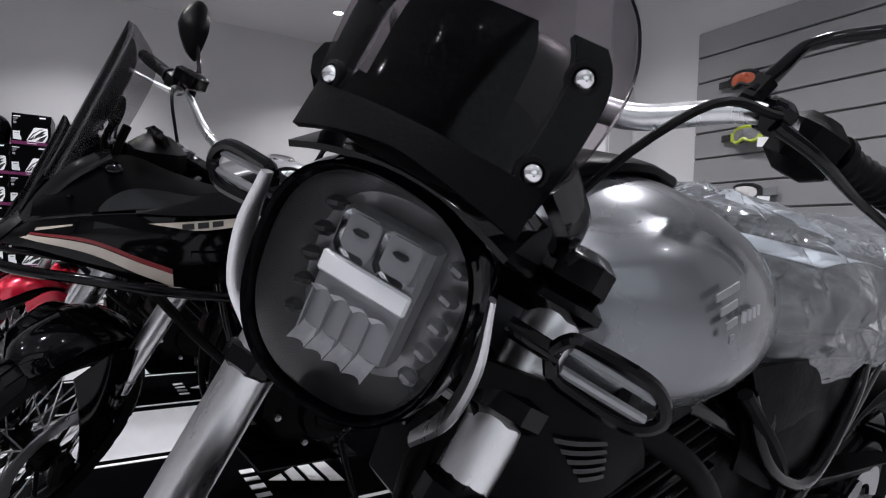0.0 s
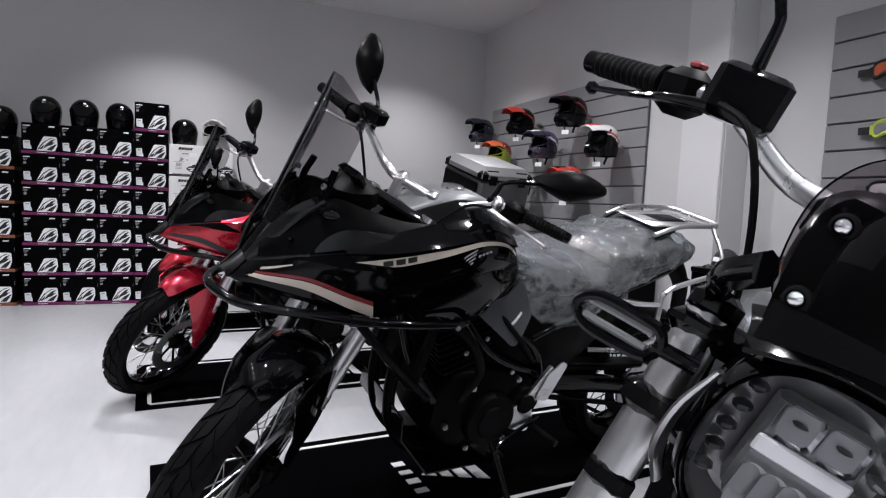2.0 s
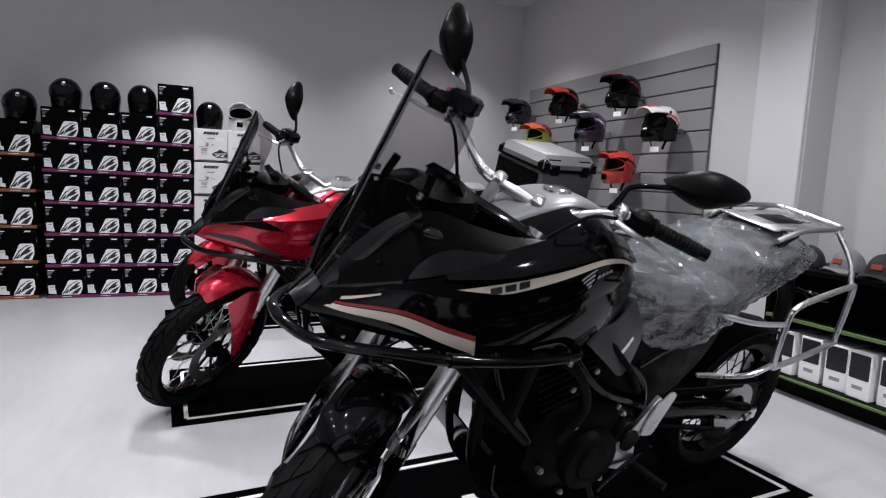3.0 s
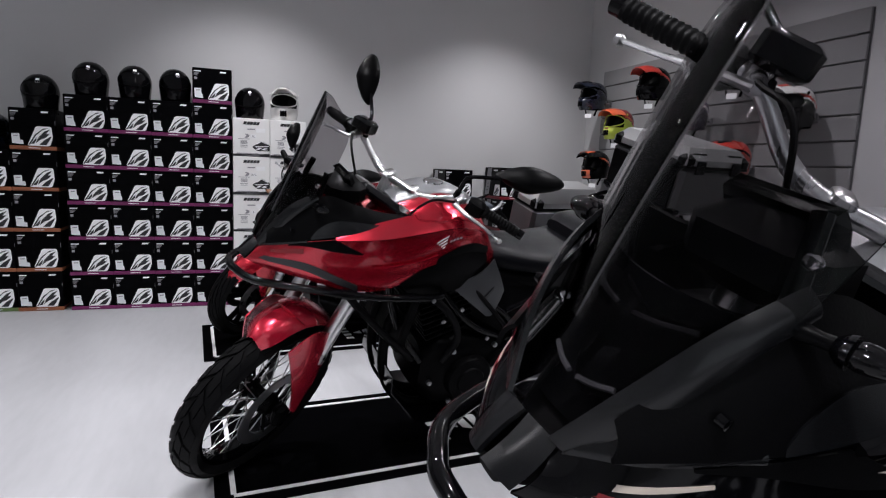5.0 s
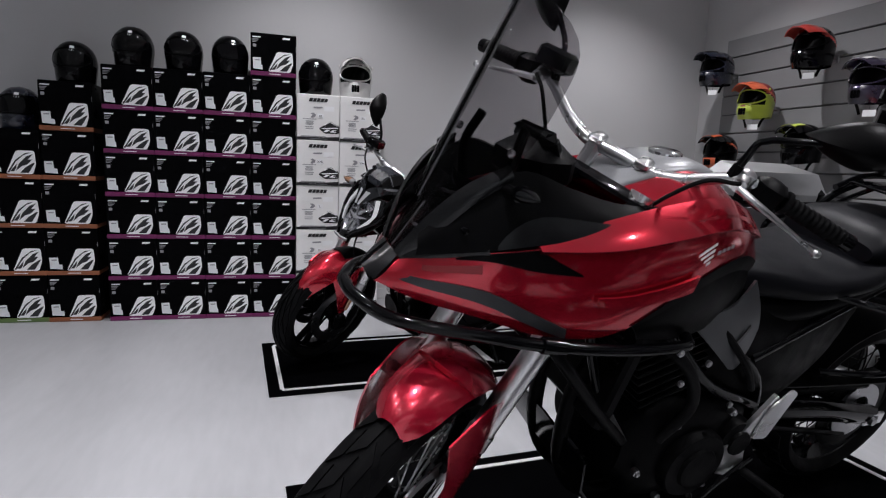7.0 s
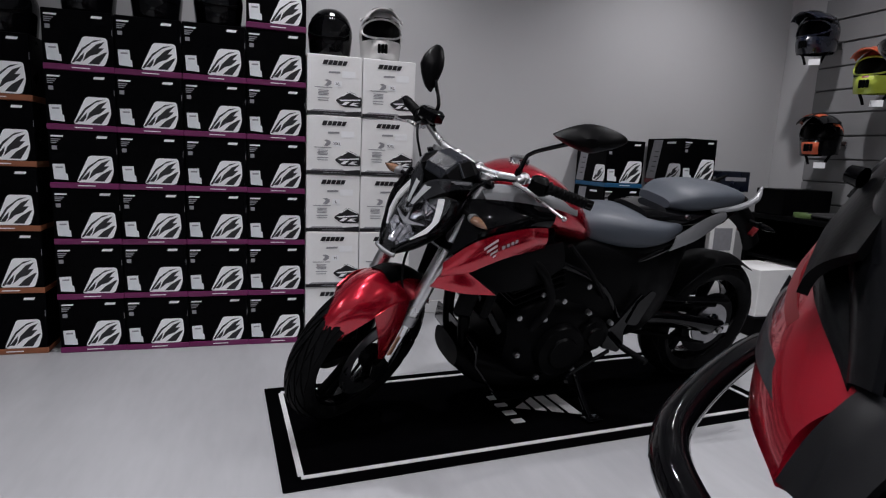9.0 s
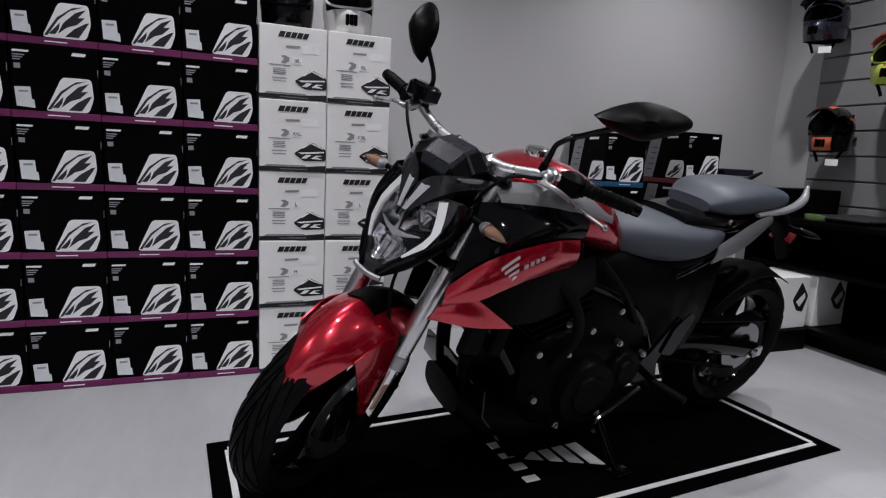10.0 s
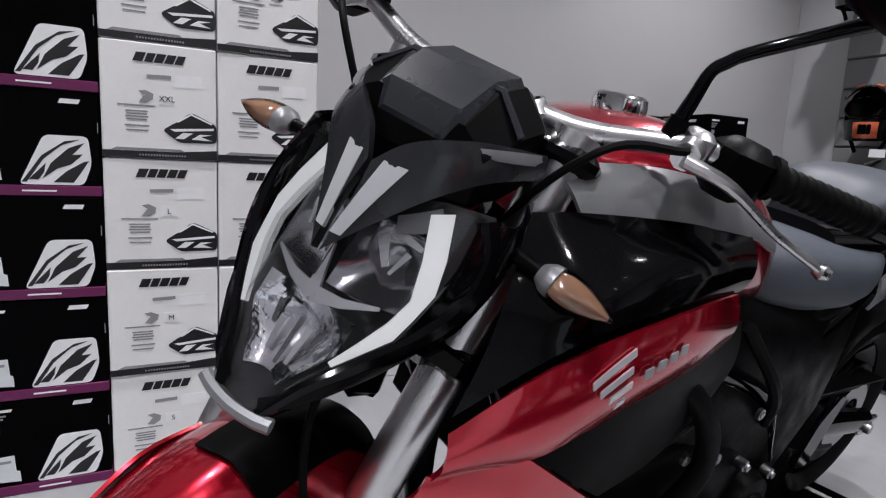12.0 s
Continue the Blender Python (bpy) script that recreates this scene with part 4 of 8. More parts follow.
def engine(bike, x, z, scale=1.0, guard=True):
    """Parallel-twin block: crankcase, covers, finned cylinder, head, radiator, pipes."""
    m = Matrix.Translation((x, 0, z)) @ Matrix.Scale(scale, 4)
    case = smooth_hull([(-0.13, -0.10, 0.10, 0.14, 3), (-0.06, -0.16, 0.16, 0.175, 4), (0.08, -0.17, 0.17, 0.18, 4), (0.22, -0.14, 0.15, 0.165, 3.4), (0.30, -0.08, 0.10, 0.12, 3)])
    en = part("engine", case.moved(m), ENGINE, bike, "black parallel-twin engine block")
    for cx, cz, r, d in ((0.06, -0.02, 0.098, 0.205), (0.20, 0.02, 0.062, 0.190)):
        g = Geo().lathe([(0.001, -d - 0.012), (r * 0.55, -d - 0.012), (r * 0.6, -d - 0.004), (r * 0.92, -d), (r, -d + 0.012), (r, -0.13)], 36, (cx, 0, cz))
        part("cover", g.moved(m), ENGINE, en, "round engine side cover")
    tilt = Matrix.Rotation(radians(-18), 3, "Y")
    for k in range(7):
        part("fin", Geo().box((-0.035 - 0.008 * k, 0, 0.175 + 0.022 * k), (0.20, 0.30, 0.010), 0.003, tilt).moved(m), ENGINE, en, "cooling fin")
    part("cylinder_head", Geo().box((-0.10, 0, 0.345), (0.19, 0.30, 0.09), 0.022, tilt).moved(m), ENGINE, en)
    part("gear_pedal", Geo().tube([(0.27, -0.20, -0.04), (0.10, -0.225, -0.10), (0.06, -0.26, -0.10)], 0.007, 8, 10).moved(m), GLOSSBLACK, en, "black gear pedal")
    for k, (px, pz) in enumerate(((-0.10, -0.03), (-0.02, 0.10), (0.16, 0.11), (0.0, -0.13), (0.15, -0.12), (0.27, 0.06))):
        at = m @ Matrix.Translation((px, -0.178, pz))
        if k == 0:
            head = part("bolt", Geo().lathe([(0.0004, -0.008), (0.006, -0.008), (0.007, -0.004), (0.010, -0.003), (0.010, 0.012)], 10), STEEL, en, "bright bolt head", at=at)
        else:
            shared("bolt", head, en, at)
    rad = part("radiator", Geo().box((-0.215, 0, 0.26), (0.035, 0.34, 0.30), 0.008, Matrix.Rotation(radians(12), 3, "Y")).moved(m), PLASTIC, bike, "black radiator")
    for k in range(12):
        part("radiator_fin", Geo().box((-0.236 + 0.0028 * (k - 6) * -1, 0, 0.14 + 0.021 * k), (0.006, 0.31, 0.006), 0).moved(m), ENGINE, rad)
    for side in (-1, 1):
        part("exhaust_header", Geo().tube([(-0.16, side * 0.06, 0.30), (-0.25, side * 0.065, 0.18), (-0.24, side * 0.06, -0.05), (-0.12, side * 0.05, -0.20), (0.10, side * 0.04, -0.22)], 0.020, 12, 24).moved(m), ENGINE, bike, "exhaust header pipe")
    part("hose", Geo().tube([(-0.20, -0.13, 0.36), (-0.10, -0.20, 0.30), (-0.03, -0.20, 0.18), (-0.06, -0.17, 0.06)], 0.014, 10, 20).moved(m), RUBBER, en, "black coolant hose")
    part("hose", Geo().tube([(0.22, -0.16, 0.16), (0.12, -0.19, 0.26), (0.02, -0.17, 0.36)], 0.009, 8, 16).moved(m), RUBBER, en)
    if guard:
        g = Geo()
        rows = [[Vector((-0.27 + 0.03 * abs(y) * 4, y, 0.04 - 0.06 * abs(y) * 3)) for y in (-0.16, -0.10, 0, 0.10, 0.16)],
                [Vector((-0.25, y, -0.06)) for y in (-0.17, -0.10, 0, 0.10, 0.17)],
                [Vector((-0.13, y, -0.215)) for y in (-0.17, -0.10, 0, 0.10, 0.17)],
                [Vector((0.20, y, -0.245 + 0.03 * abs(y) * 4)) for y in (-0.17, -0.10, 0, 0.10, 0.17)]]
        g.sheet(rows, 0.006)
        part("sump_guard", g.moved(m), GLOSSBLACK, bike, "black sump guard plate")
    return en


def rear_end(bike, axle_x, radius, width, blocks, slant, style, pivot):
    """Swinging arm, rear wheel, chain, shock and inner mudguard."""
    s = Matrix.Identity(4)
    wheel(bike, "rear_wheel", (axle_x, 0, radius), radius, width, s, style, blocks, slant, disc=1)
    for side in (-1, 1):
        sa = part("swinging_arm", Geo().tube([(pivot[0], side * 0.09, pivot[1]), ((pivot[0] + axle_x) / 2, side * 0.11, (pivot[1] + radius) / 2 + 0.02), (axle_x + 0.03, side * 0.115, radius)], [0.034, 0.030, 0.026], 10, 10, flat=1.3).moved(s), GLOSSBLACK, bike, "black swinging arm")
        part("axle_adjuster", Geo().box((axle_x + 0.02, side * 0.132, radius), (0.09, 0.012, 0.045), 0.004), ALU, sa, "aluminium axle adjuster")
        part("axle_nut", Geo().lathe([(0.0005, side * 0.150), (0.013, side * 0.150), (0.015, side * 0.138)], 12, (axle_x, 0, radius)), STEEL, sa)
    sp = part("sprocket", Geo().lathe([(0.055, -0.088), (0.102, -0.088), (0.102, -0.080), (0.055, -0.080), (0.055, -0.088)], 42, (axle_x, 0, radius)), STEEL, bike, "steel chain sprocket")
    for zz in (0.098, -0.098):
        part("chain_run", Geo().tube([(axle_x, -0.084, radius + zz), (pivot[0] - 0.04, -0.084, pivot[1] + zz * 0.45)], 0.008, 6, 2, flat=1.4), ENGINE, sp)
    part("chain_guard", Geo().sheet([[Vector((axle_x + 0.06, y, radius + 0.118)), Vector(((axle_x + pivot[0]) / 2, y, (radius + pivot[1]) / 2 + 0.105)), Vector((pivot[0] + 0.05, y, pivot[1] + 0.085))] for y in (-0.115, -0.065)], 0.004), PLASTIC, bike, "black chain guard")
    part("shock_absorber", Geo().tube([(pivot[0] + 0.05, 0, pivot[1] + 0.02), (pivot[0] + 0.16, 0, pivot[1] + 0.36)], 0.032, 12, 1), ENGINE, bike)
    rows = []
    for k in range(9):
        a = radians(62 + 96 * k / 8)
        rows.append([Vector((axle_x + (radius + 0.018) * math.cos(a), y, radius + (radius + 0.018) * math.sin(a) - abs(y) * 0.25)) for y in (-0.09, -0.05, 0, 0.05, 0.09)])
    part("rear_mudguard", Geo().sheet(rows, 0.004), PLASTIC, bike, "black inner mudguard")


def frame_tubes(bike, runs, r=0.016, mat=None):
    for pts in runs:
        for side in (-1, 1):
            part("frame_tube", Geo().tube([(x, y * side, z) for x, y, z in pts], r, 10, max(2, 6 * (len(pts) - 1))), mat or GLOSSBLACK, bike, "black steel frame tube")


def foot_pegs(bike, x, z, y, mat=ALU):
    for side in (-1, 1):
        br = part("footpeg_bracket", Geo().slab(rounded([(-0.11, 0.06), (-0.09, 0.0), (0.0, -0.03), (0.02, 0.005), (0.0, 0.07), (0.06, 0.21), (0.045, 0.225), (-0.045, 0.10)], 0.012), 0.012, lambda u, v, k: Vector((x + u, side * (y + k), z + v))), mat, bike, "aluminium footpeg bracket")
        peg = Geo().tube([(x + 0.02, side * (y + 0.01), z - 0.01), (x + 0.045, side * (y + 0.12), z - 0.012)], 0.013, 10, 4)
        part("footpeg", peg, RUBBER, br, "black rubber footpeg")
        part("heel_guard", Geo().slab(rounded([(0.0, 0.10), (0.055, 0.09), (0.11, 0.225), (0.085, 0.24), (0.03, 0.19)], 0.012), 0.005, lambda u, v, k: Vector((x + u, side * (y + 0.014 + k), z + v))), mat, br, "aluminium heel guard")


def side_stand(bike, x, z):
    part("side_stand", Geo().tube([(x, -0.12, z), (x + 0.03, -0.22, z * 0.5), (x + 0.05, -0.275, 0.068)], 0.012, 10, 8), GLOSSBLACK, bike, "black side stand, folded out")
    part("stand_foot", Geo().box((x + 0.055, -0.285, 0.071), (0.07, 0.05, 0.008), 0.003, Matrix.Rotation(radians(-13), 3, "X")), GLOSSBLACK, bike)


def emblem_bars(s, u, v, w, h, side, mat, bike, lift=0.0075):
    """A badge of slanted bars on a curved panel, with four short bars for the lettering beside it."""
    for k, (a, b) in enumerate(((0.0, 0.92), (0.18, 0.86), (0.42, 0.88), (0.62, 0.80))):
        y0 = v + h * 0.26 * k
        rise = 0.30 * h * (b - a)
        g = panel(s, side, u + w * a, u + w * b, lambda q, y0=y0, rise=rise: y0 + rise * (0.5 - q), lambda q, y0=y0, rise=rise: y0 + h * 0.13 + rise * (0.5 - q), 0.002, lift, 5, 2)
        part("badge_bar", g, mat, bike, "bright badge bar")
    for k in range(4):
        a = u + w * (1.15 + 0.30 * k)
        part("lettering_bar", panel(s, side, a, a + w * 0.20, v + h * (0.36 - 0.05 * k), v + h * (0.56 - 0.05 * k), 0.0015, lift, 2, 2), PRINTGREY, bike, "grey lettering as a short bar")


def adventure_bike(at, steer, paint, fender, label, cases, wrapped, dark):
    """Tall touring motorcycle with a half fairing, screen, crash bars and luggage racks."""
    bike = thing("adventure_motorcycle", label, "motorcycle", "motorcycles on mats", at)

    rake, xa, ax = 25.5, -0.175, -0.115
    s = turned_round(rake, xa, steer)
    wb, rf, rr = 1.50, 0.335, 0.325
    I = Matrix.Identity(4)
    wheel(bike, "front_wheel", (ax, 0, rf), rf, 0.112, s, "wire", 26, 0.22, disc=2)
    fork(bike, (ax, 0, rf), rake, 0.100, s, 0.53, 1.08, ALU, CHROME, 0.0275, 0.0205)
    # front mudguard: an arched blade, two skirts down along the fork
    rows, ridge = [], []
    for k in range(19):
        t = k / 18
        a = radians(106 - 64 * t)
        half = 0.032 + 0.026 * min(1, t / 0.14) ** 0.5 + 0.018 * min(1, t / 0.5)
        rad = rf + 0.030 + 0.030 * math.sin(math.pi * min(1, t * 1.15)) - (0.012 * (1 - t / 0.10) ** 2 if t < 0.10 else 0)
        row, top = [], []
        for j in range(13):
            w = (j - 6) / 6
            r = rad - 0.036 * abs(w) ** 2.4
            row.append(Vector((ax + r * math.cos(a), half * w, rf + r * math.sin(a))))
            r += 0.013 - 0.004 * abs(w)
            top.append(Vector((ax + r * math.cos(a + 0.10 * (1 - w * w)), half * w * 0.99, rf + r * math.sin(a + 0.10 * (1 - w * w)))))
        rows.append(row)
        ridge.append(top)
    fen = part("front_mudguard", Geo().sheet(rows[::-1], 0.004).moved(s), fender, bike, "front mudguard over the wheel")
    part("mudguard_bridge", Geo().sheet(ridge[7:17][::-1], 0.012).moved(s), fender, fen, "raised bridge on the mudguard")
    for side in (-1, 1):
        sk = surf([(-0.150, -0.098, 0.655), (-0.05, -0.106, 0.690), (0.055, -0.104, 0.630)], [(-0.085, -0.118, 0.345), (-0.065, -0.124, 0.325), (-0.045, -0.120, 0.350)], 0.012)
        part("fork_shield", panel(sk, side, thick=0.004, nu=10, nv=12).moved(s), fender, fen, "painted fork shield")
    # handlebar and controls
    bar = [(0.345, 0.0, 1.098), (0.345, -0.075, 1.098), (0.355, -0.135, 1.116), (0.360, -0.205, 1.160), (0.375, -0.255, 1.168), (0.432, -0.425, 1.140)]
    if dark:  # this bar is turned up a little in its clamps
        bar = bar[:3] + [(0.358, -0.205, 1.168), (0.372, -0.255, 1.184), (0.428, -0.425, 1.178)]
    hb = controls(bike, s, bar, 0.125, ALU, ALU, 0.016)
    for y in (-0.055, 0.055):
        part("bar_riser", Geo().box((0.335, y, 1.066), (0.038, 0.030, 0.075), 0.008, Matrix.Rotation(radians(20), 3, "Y")).moved(s), ALU, hb, "silver handlebar riser")
        part("riser_cap", Geo().box((0.345, y, 1.110), (0.05, 0.030, 0.018), 0.005).moved(s), ALU, hb)
    for side in (-1, 1):
        joint, centre = ((0.400, 0.228, 1.235), (0.490, 0.345, 1.304)) if side > 0 else ((0.372, -0.212, 1.246), (0.500, -0.366, 1.290))
        mirror(bike, (0.360, side * 0.205, 1.170), joint, centre, (0.200 if side > 0 else 0.225, 0.090, 0.050), s, side, 42 if side > 0 else 4)
    # fairing
    T = [(-0.122, -0.040, 0.892), (-0.085, -0.100, 0.919), (0.0, -0.148, 0.950), (0.085, -0.170, 0.966), (0.22, -0.190, 0.995), (0.355, -0.195, 1.018), (0.48, -0.188, 1.038), (0.58, -0.168, 1.015), (0.640, -0.146, 0.955)]
    B = [(-0.160, -0.037, 0.850), (-0.10, -0.100, 0.843), (0.0, -0.155, 0.830), (0.115, -0.190, 0.803), (0.24, -0.208, 0.800), (0.355, -0.212, 0.846), (0.445, -0.212, 0.900), (0.54, -0.195, 0.922), (0.645, -0.150, 0.898)]
    sp = surf(T, B, 0.010)
    wedge = surf([(0.080, -0.164, 0.968), (0.22, -0.168, 1.012), (0.355, -0.162, 1.040), (0.50, -0.150, 1.052), (0.60, -0.130, 1.020)], [(0.082, -0.182, 0.960), (0.22, -0.208, 0.972), (0.355, -0.212, 0.992), (0.50, -0.202, 1.008), (0.62, -0.165, 0.975)], 0.003)
    C = surf([(-0.105, -0.080, 0.955), (-0.03, -0.098, 1.030), (0.053, -0.112, 1.085), (0.15, -0.128, 1.060), (0.25, -0.140, 1.036), (0.37, -0.148, 1.030)], [(-0.112, -0.094, 0.926), (-0.03, -0.140, 0.948), (0.05, -0.166, 0.966), (0.15, -0.179, 0.985), (0.25, -0.184, 1.004), (0.37, -0.180, 1.026)], 0.006)
    G = surf([(-0.128, -0.034, 0.906), (-0.090, -0.072, 0.985), (-0.038, -0.098, 1.052), (0.028, -0.114, 1.094)], [(-0.116, -0.048, 0.898), (-0.082, -0.092, 0.958), (-0.030, -0.116, 1.026), (0.033, -0.126, 1.076)], 0.005)
    V = surf([(-0.114, -0.046, 0.912), (-0.078, -0.096, 0.940), (0.0, -0.146, 0.960)], [(-0.120, -0.046, 0.897), (-0.082, -0.104, 0.924), (0.0, -0.152, 0.951)], 0.004)
    N = surf([(-0.130, -0.003, 0.906), (-0.128, -0.020, 0.905), (-0.121, -0.042, 0.900)], [(-0.176, -0.003, 0.862), (-0.172, -0.020, 0.858), (-0.162, -0.038, 0.852)], 0.003)
    K = surf([(0.30, -0.205, 0.822), (0.40, -0.212, 0.878), (0.52, -0.197, 0.916), (0.648, -0.148, 0.900)], [(0.34, -0.196, 0.780), (0.45, -0.186, 0.765), (0.56, -0.168, 0.772), (0.665, -0.132, 0.800)], 0.008)
    E = surf([(0.500, -0.166, 0.790), (0.590, -0.170, 0.806), (0.640, -0.164, 0.826), (0.690, -0.150, 0.868)], [(0.700, -0.158, 0.638), (0.722, -0.160, 0.640), (0.745, -0.156, 0.690), (0.762, -0.148, 0.735)], 0.008)
    for side in (-1, 1):
        pn = part("side_fairing", panel(sp, side, nu=40, nv=12), paint, bike, "glossy painted side fairing")
        part("fairing_wedge", panel(wedge, side, nu=28, nv=4, thick=0.012), paint, pn, "raised painted wedge along the tank")
        part("fairing_crease", panel(sp, side, 0.47, 0.70, lambda w: 0.52 + 0.16 * w, lambda w: 0.60 + 0.30 * w, 0.006, 0.012, 14, 3), paint, pn, "raised fold in the fairing")
        part("fairing_gap", panel(sp, side, 0.18, 0.445, lambda w: 0.0 if w < 0.72 else 0.30 * ((w - 0.72) / 0.28), lambda w: 0.03 + 0.28 * w, 0.003, 0.0065, 20, 4), PLASTIC, pn, "black pointed gap between wedge and wing")
        part("top_cover", panel(C, side, nu=24), PLASTIC, bike, "matt black upper cover")
        part("screen_bracket", panel(G, side, nu=14), VISOR, bike, "satin dark grey screen bracket")
        part("bracket_arm", panel(V, side, nu=10), VISOR, bike, "satin dark grey lower bracket arm")
        part("nose_panel", panel(N, side, nu=8), VISOR, bike, "satin dark grey nose panel")
        part("cover_inlay", panel(C, side, 0.30, 0.96, lambda w: 0.90 - 0.36 * math.sin(math.pi * w ** 0.7), 0.97, 0.003, 0.0075, 20, 4), VISOR, bike, "satin grey inlay in the upper cover")
        part("cover_bolt", Geo().lathe([(0.0005, -0.006), (0.006, -0.005), (0.007, 0.004)], 10).moved(Matrix.Translation((-0.045, side * 0.134, 0.985)) @ Matrix.Rotation(0 if side < 0 else math.pi, 4, "Z")), GLOSSBLACK, bike)
        part("knee_panel", panel(K, side, nu=16), PLASTIC if not dark else GLOSSBLACK, bike, "black knee panel")
        part("frame_cover", panel(E, side, nu=10), BRACKET, bike, "satin dark grey frame cover")
        part("cover_slot", panel(E, side, 0.34, 0.72, 0.50, 0.55, 0.003, 0.0075, 4, 2), PRINTWHITE if dark else PRINTBLACK, bike)
        if dark:
            part("decal_stripe", panel(sp, side, 0.39, 0.96, lambda w: 0.13 + 0.10 * w, lambda w: 0.13 + 0.13 * min(1, w * 6) - 0.07 * w + 0.10 * w, 0.002, 0.0140, 26, 2), CREAM, pn, "pale gold decal stripe")
            part("decal_stripe", panel(sp, side, 0.03, 0.43, lambda w: 0.42 + 0.40 * w ** 2.0, lambda w: 0.58 + 0.42 * w ** 1.8, 0.002, 0.0075, 26, 3), CREAM, pn, "pale gold decal stripe")
            part("decal_stripe", panel(sp, side, 0.05, 0.43, lambda w: 0.33 + 0.42 * w ** 2.0, lambda w: 0.40 + 0.42 * w ** 2.0, 0.002, 0.0075, 26, 2), REDLINE, pn, "dark red decal line")
            part("decal_stripe", panel(sp, side, 0.03, 0.20, lambda w: 0.20 - 0.06 * w, lambda w: 0.33 - 0.16 * w, 0.002, 0.0075, 14, 2), CREAM, pn, "pale gold decal stripe")
            for k in range(3):
                part("model_letter_bar", panel(sp, side, 0.455 + 0.030 * k, 0.478 + 0.030 * k, 0.165, 0.235, 0.002, 0.0155, 3, 2), PRINTBLACK, pn, "lettering as dark bars")
        else:
            part("dark_inlay", panel(sp, side, 0.02, 0.42, lambda w: 0.40 + 0.48 * w ** 2.2, lambda w: 0.60 + 0.40 * w ** 1.7, 0.002, 0.0075, 28, 3), DARKGREY, pn, "dark grey inlay along the fairing")
            part("dark_inlay", panel(sp, side, 0.10, 0.235, lambda w: 0.10 + 0.05 * w, lambda w: 0.22 + 0.06 * w, 0.002, 0.0075, 12, 2), REDLINE, pn, "dark red inlay on the wing")
            part("dark_inlay", panel(sp, side, 0.56, 1.0, lambda w: 0.98 - 0.46 * w, 1.0, 0.002, 0.0075, 18, 3), PLASTIC, pn, "black inlay at the knee")
        emblem_bars(sp, 0.685, 0.36, 0.050, 0.26, side, PRINTGREY if dark else PRINTWHITE, pn, 0.0085)
        # crash bars
        part("crash_bar", Geo().tube([(0.13, side * 0.222, 0.786), (0.17, side * 0.235, 0.74), (0.28, side * 0.215, 0.62), (0.40, side * 0.19, 0.50)], 0.0125, 12, 20), PLASTIC, bike, "black tubular crash bar")
        part("bar_joint", Geo().tube([(0.105, side * 0.217, 0.797), (0.150, side * 0.224, 0.792)], 0.0165, 12, 2), GLOSSBLACK, bike, "black clamp on the crash bar")
    half = [(-0.204, 0.0, 0.824), (-0.195, 0.045, 0.821), (-0.142, 0.120, 0.812), (0.0, 0.185, 0.806), (0.13, 0.220, 0.793), (0.29, 0.238, 0.780), (0.44, 0.232, 0.770), (0.475, 0.20, 0.770)]
    part("crash_bar", Geo().tube([(x, -y, z) for x, y, z in half[::-1]] + half[1:], 0.0125, 12, 96), GLOSSBLACK, bike, "black tubular crash bar")
    part("nose", smooth_hull([(-0.164, 0.838, 0.858, 0.018, 3), (-0.12, 0.828, 0.884, 0.036, 3), (-0.045, 0.815, 0.930, 0.085, 3), (0.06, 0.82, 0.99, 0.120, 3), (0.20, 0.86, 0.99, 0.120, 3)]), PLASTIC, bike, "black nose section")
    # headlight: a tall clear cover between the brackets, two mirrored chambers behind it
    def cover(u, w, off=0.0):
        hw = 0.034 + 0.062 * u
        return Vector((-0.126 + 0.088 * u + 0.030 * (abs(w) * hw / 0.09) ** 2 + off, hw * w, 0.905 + 0.142 * u))
    hl = part("headlight", Geo().sheet([[cover(k / 8, (j - 5) / 5, 0.030 + 0.022 * math.sin(math.pi * k / 8)) for j in range(11)] for k in range(9)], 0.004), GLOSSBLACK, bike, "tall headlight behind a clear cover")
    for side in (-1, 1):
        cup = [[cover(0.34 + 0.40 * i / 6, side * (0.10 + 0.66 * j / 8), 0.014 + 0.020 * math.sin(math.pi * i / 6) * math.sin(math.pi * j / 8)) for j in range(9)] for i in range(7)]
        part("reflector", Geo().sheet(cup, 0.002), GLOSSBLACK, hl, "dark mirrored lamp chamber")
        for u in (0.30, 0.80):
            part("light_guide", Geo().tube([cover(u, side * 0.12, 0.012), cover(u + 0.02, side * 0.45, 0.012), cover(u + 0.06, side * 0.80, 0.012)], 0.0032, 6, 12), MIDGREY, hl, "pale guide strip in the lamp")
    part("lens", Geo().sheet([[cover(k / 8, (j - 5) / 5) for j in range(11)] for k in range(9)], 0.003), SMOKE, hl, "clear headlight cover")
    # screen
    rows = []
    n = 18
    for k in range(n + 1):
        t = 0.20 + 0.80 * k / n
        cx, cz = -0.122 + 0.184 * t, 0.905 + 0.478 * t
        hw = 0.050 + 0.094 * math.sin(min(1, t * 1.6) * math.pi / 2) - (0.110 * ((t - 0.70) / 0.30) ** 3 if t > 0.70 else 0)
        rows.append([Vector((cx + 0.076 * (hw * abs(w) / 0.14) ** 1.5, hw * w, cz - 0.012 * w * w)) for w in [(j - 7) / 7 for j in range(15)]])
    part("windscreen", Geo().sheet(rows, 0.004), SMOKE, bike, "tinted see-through windscreen")
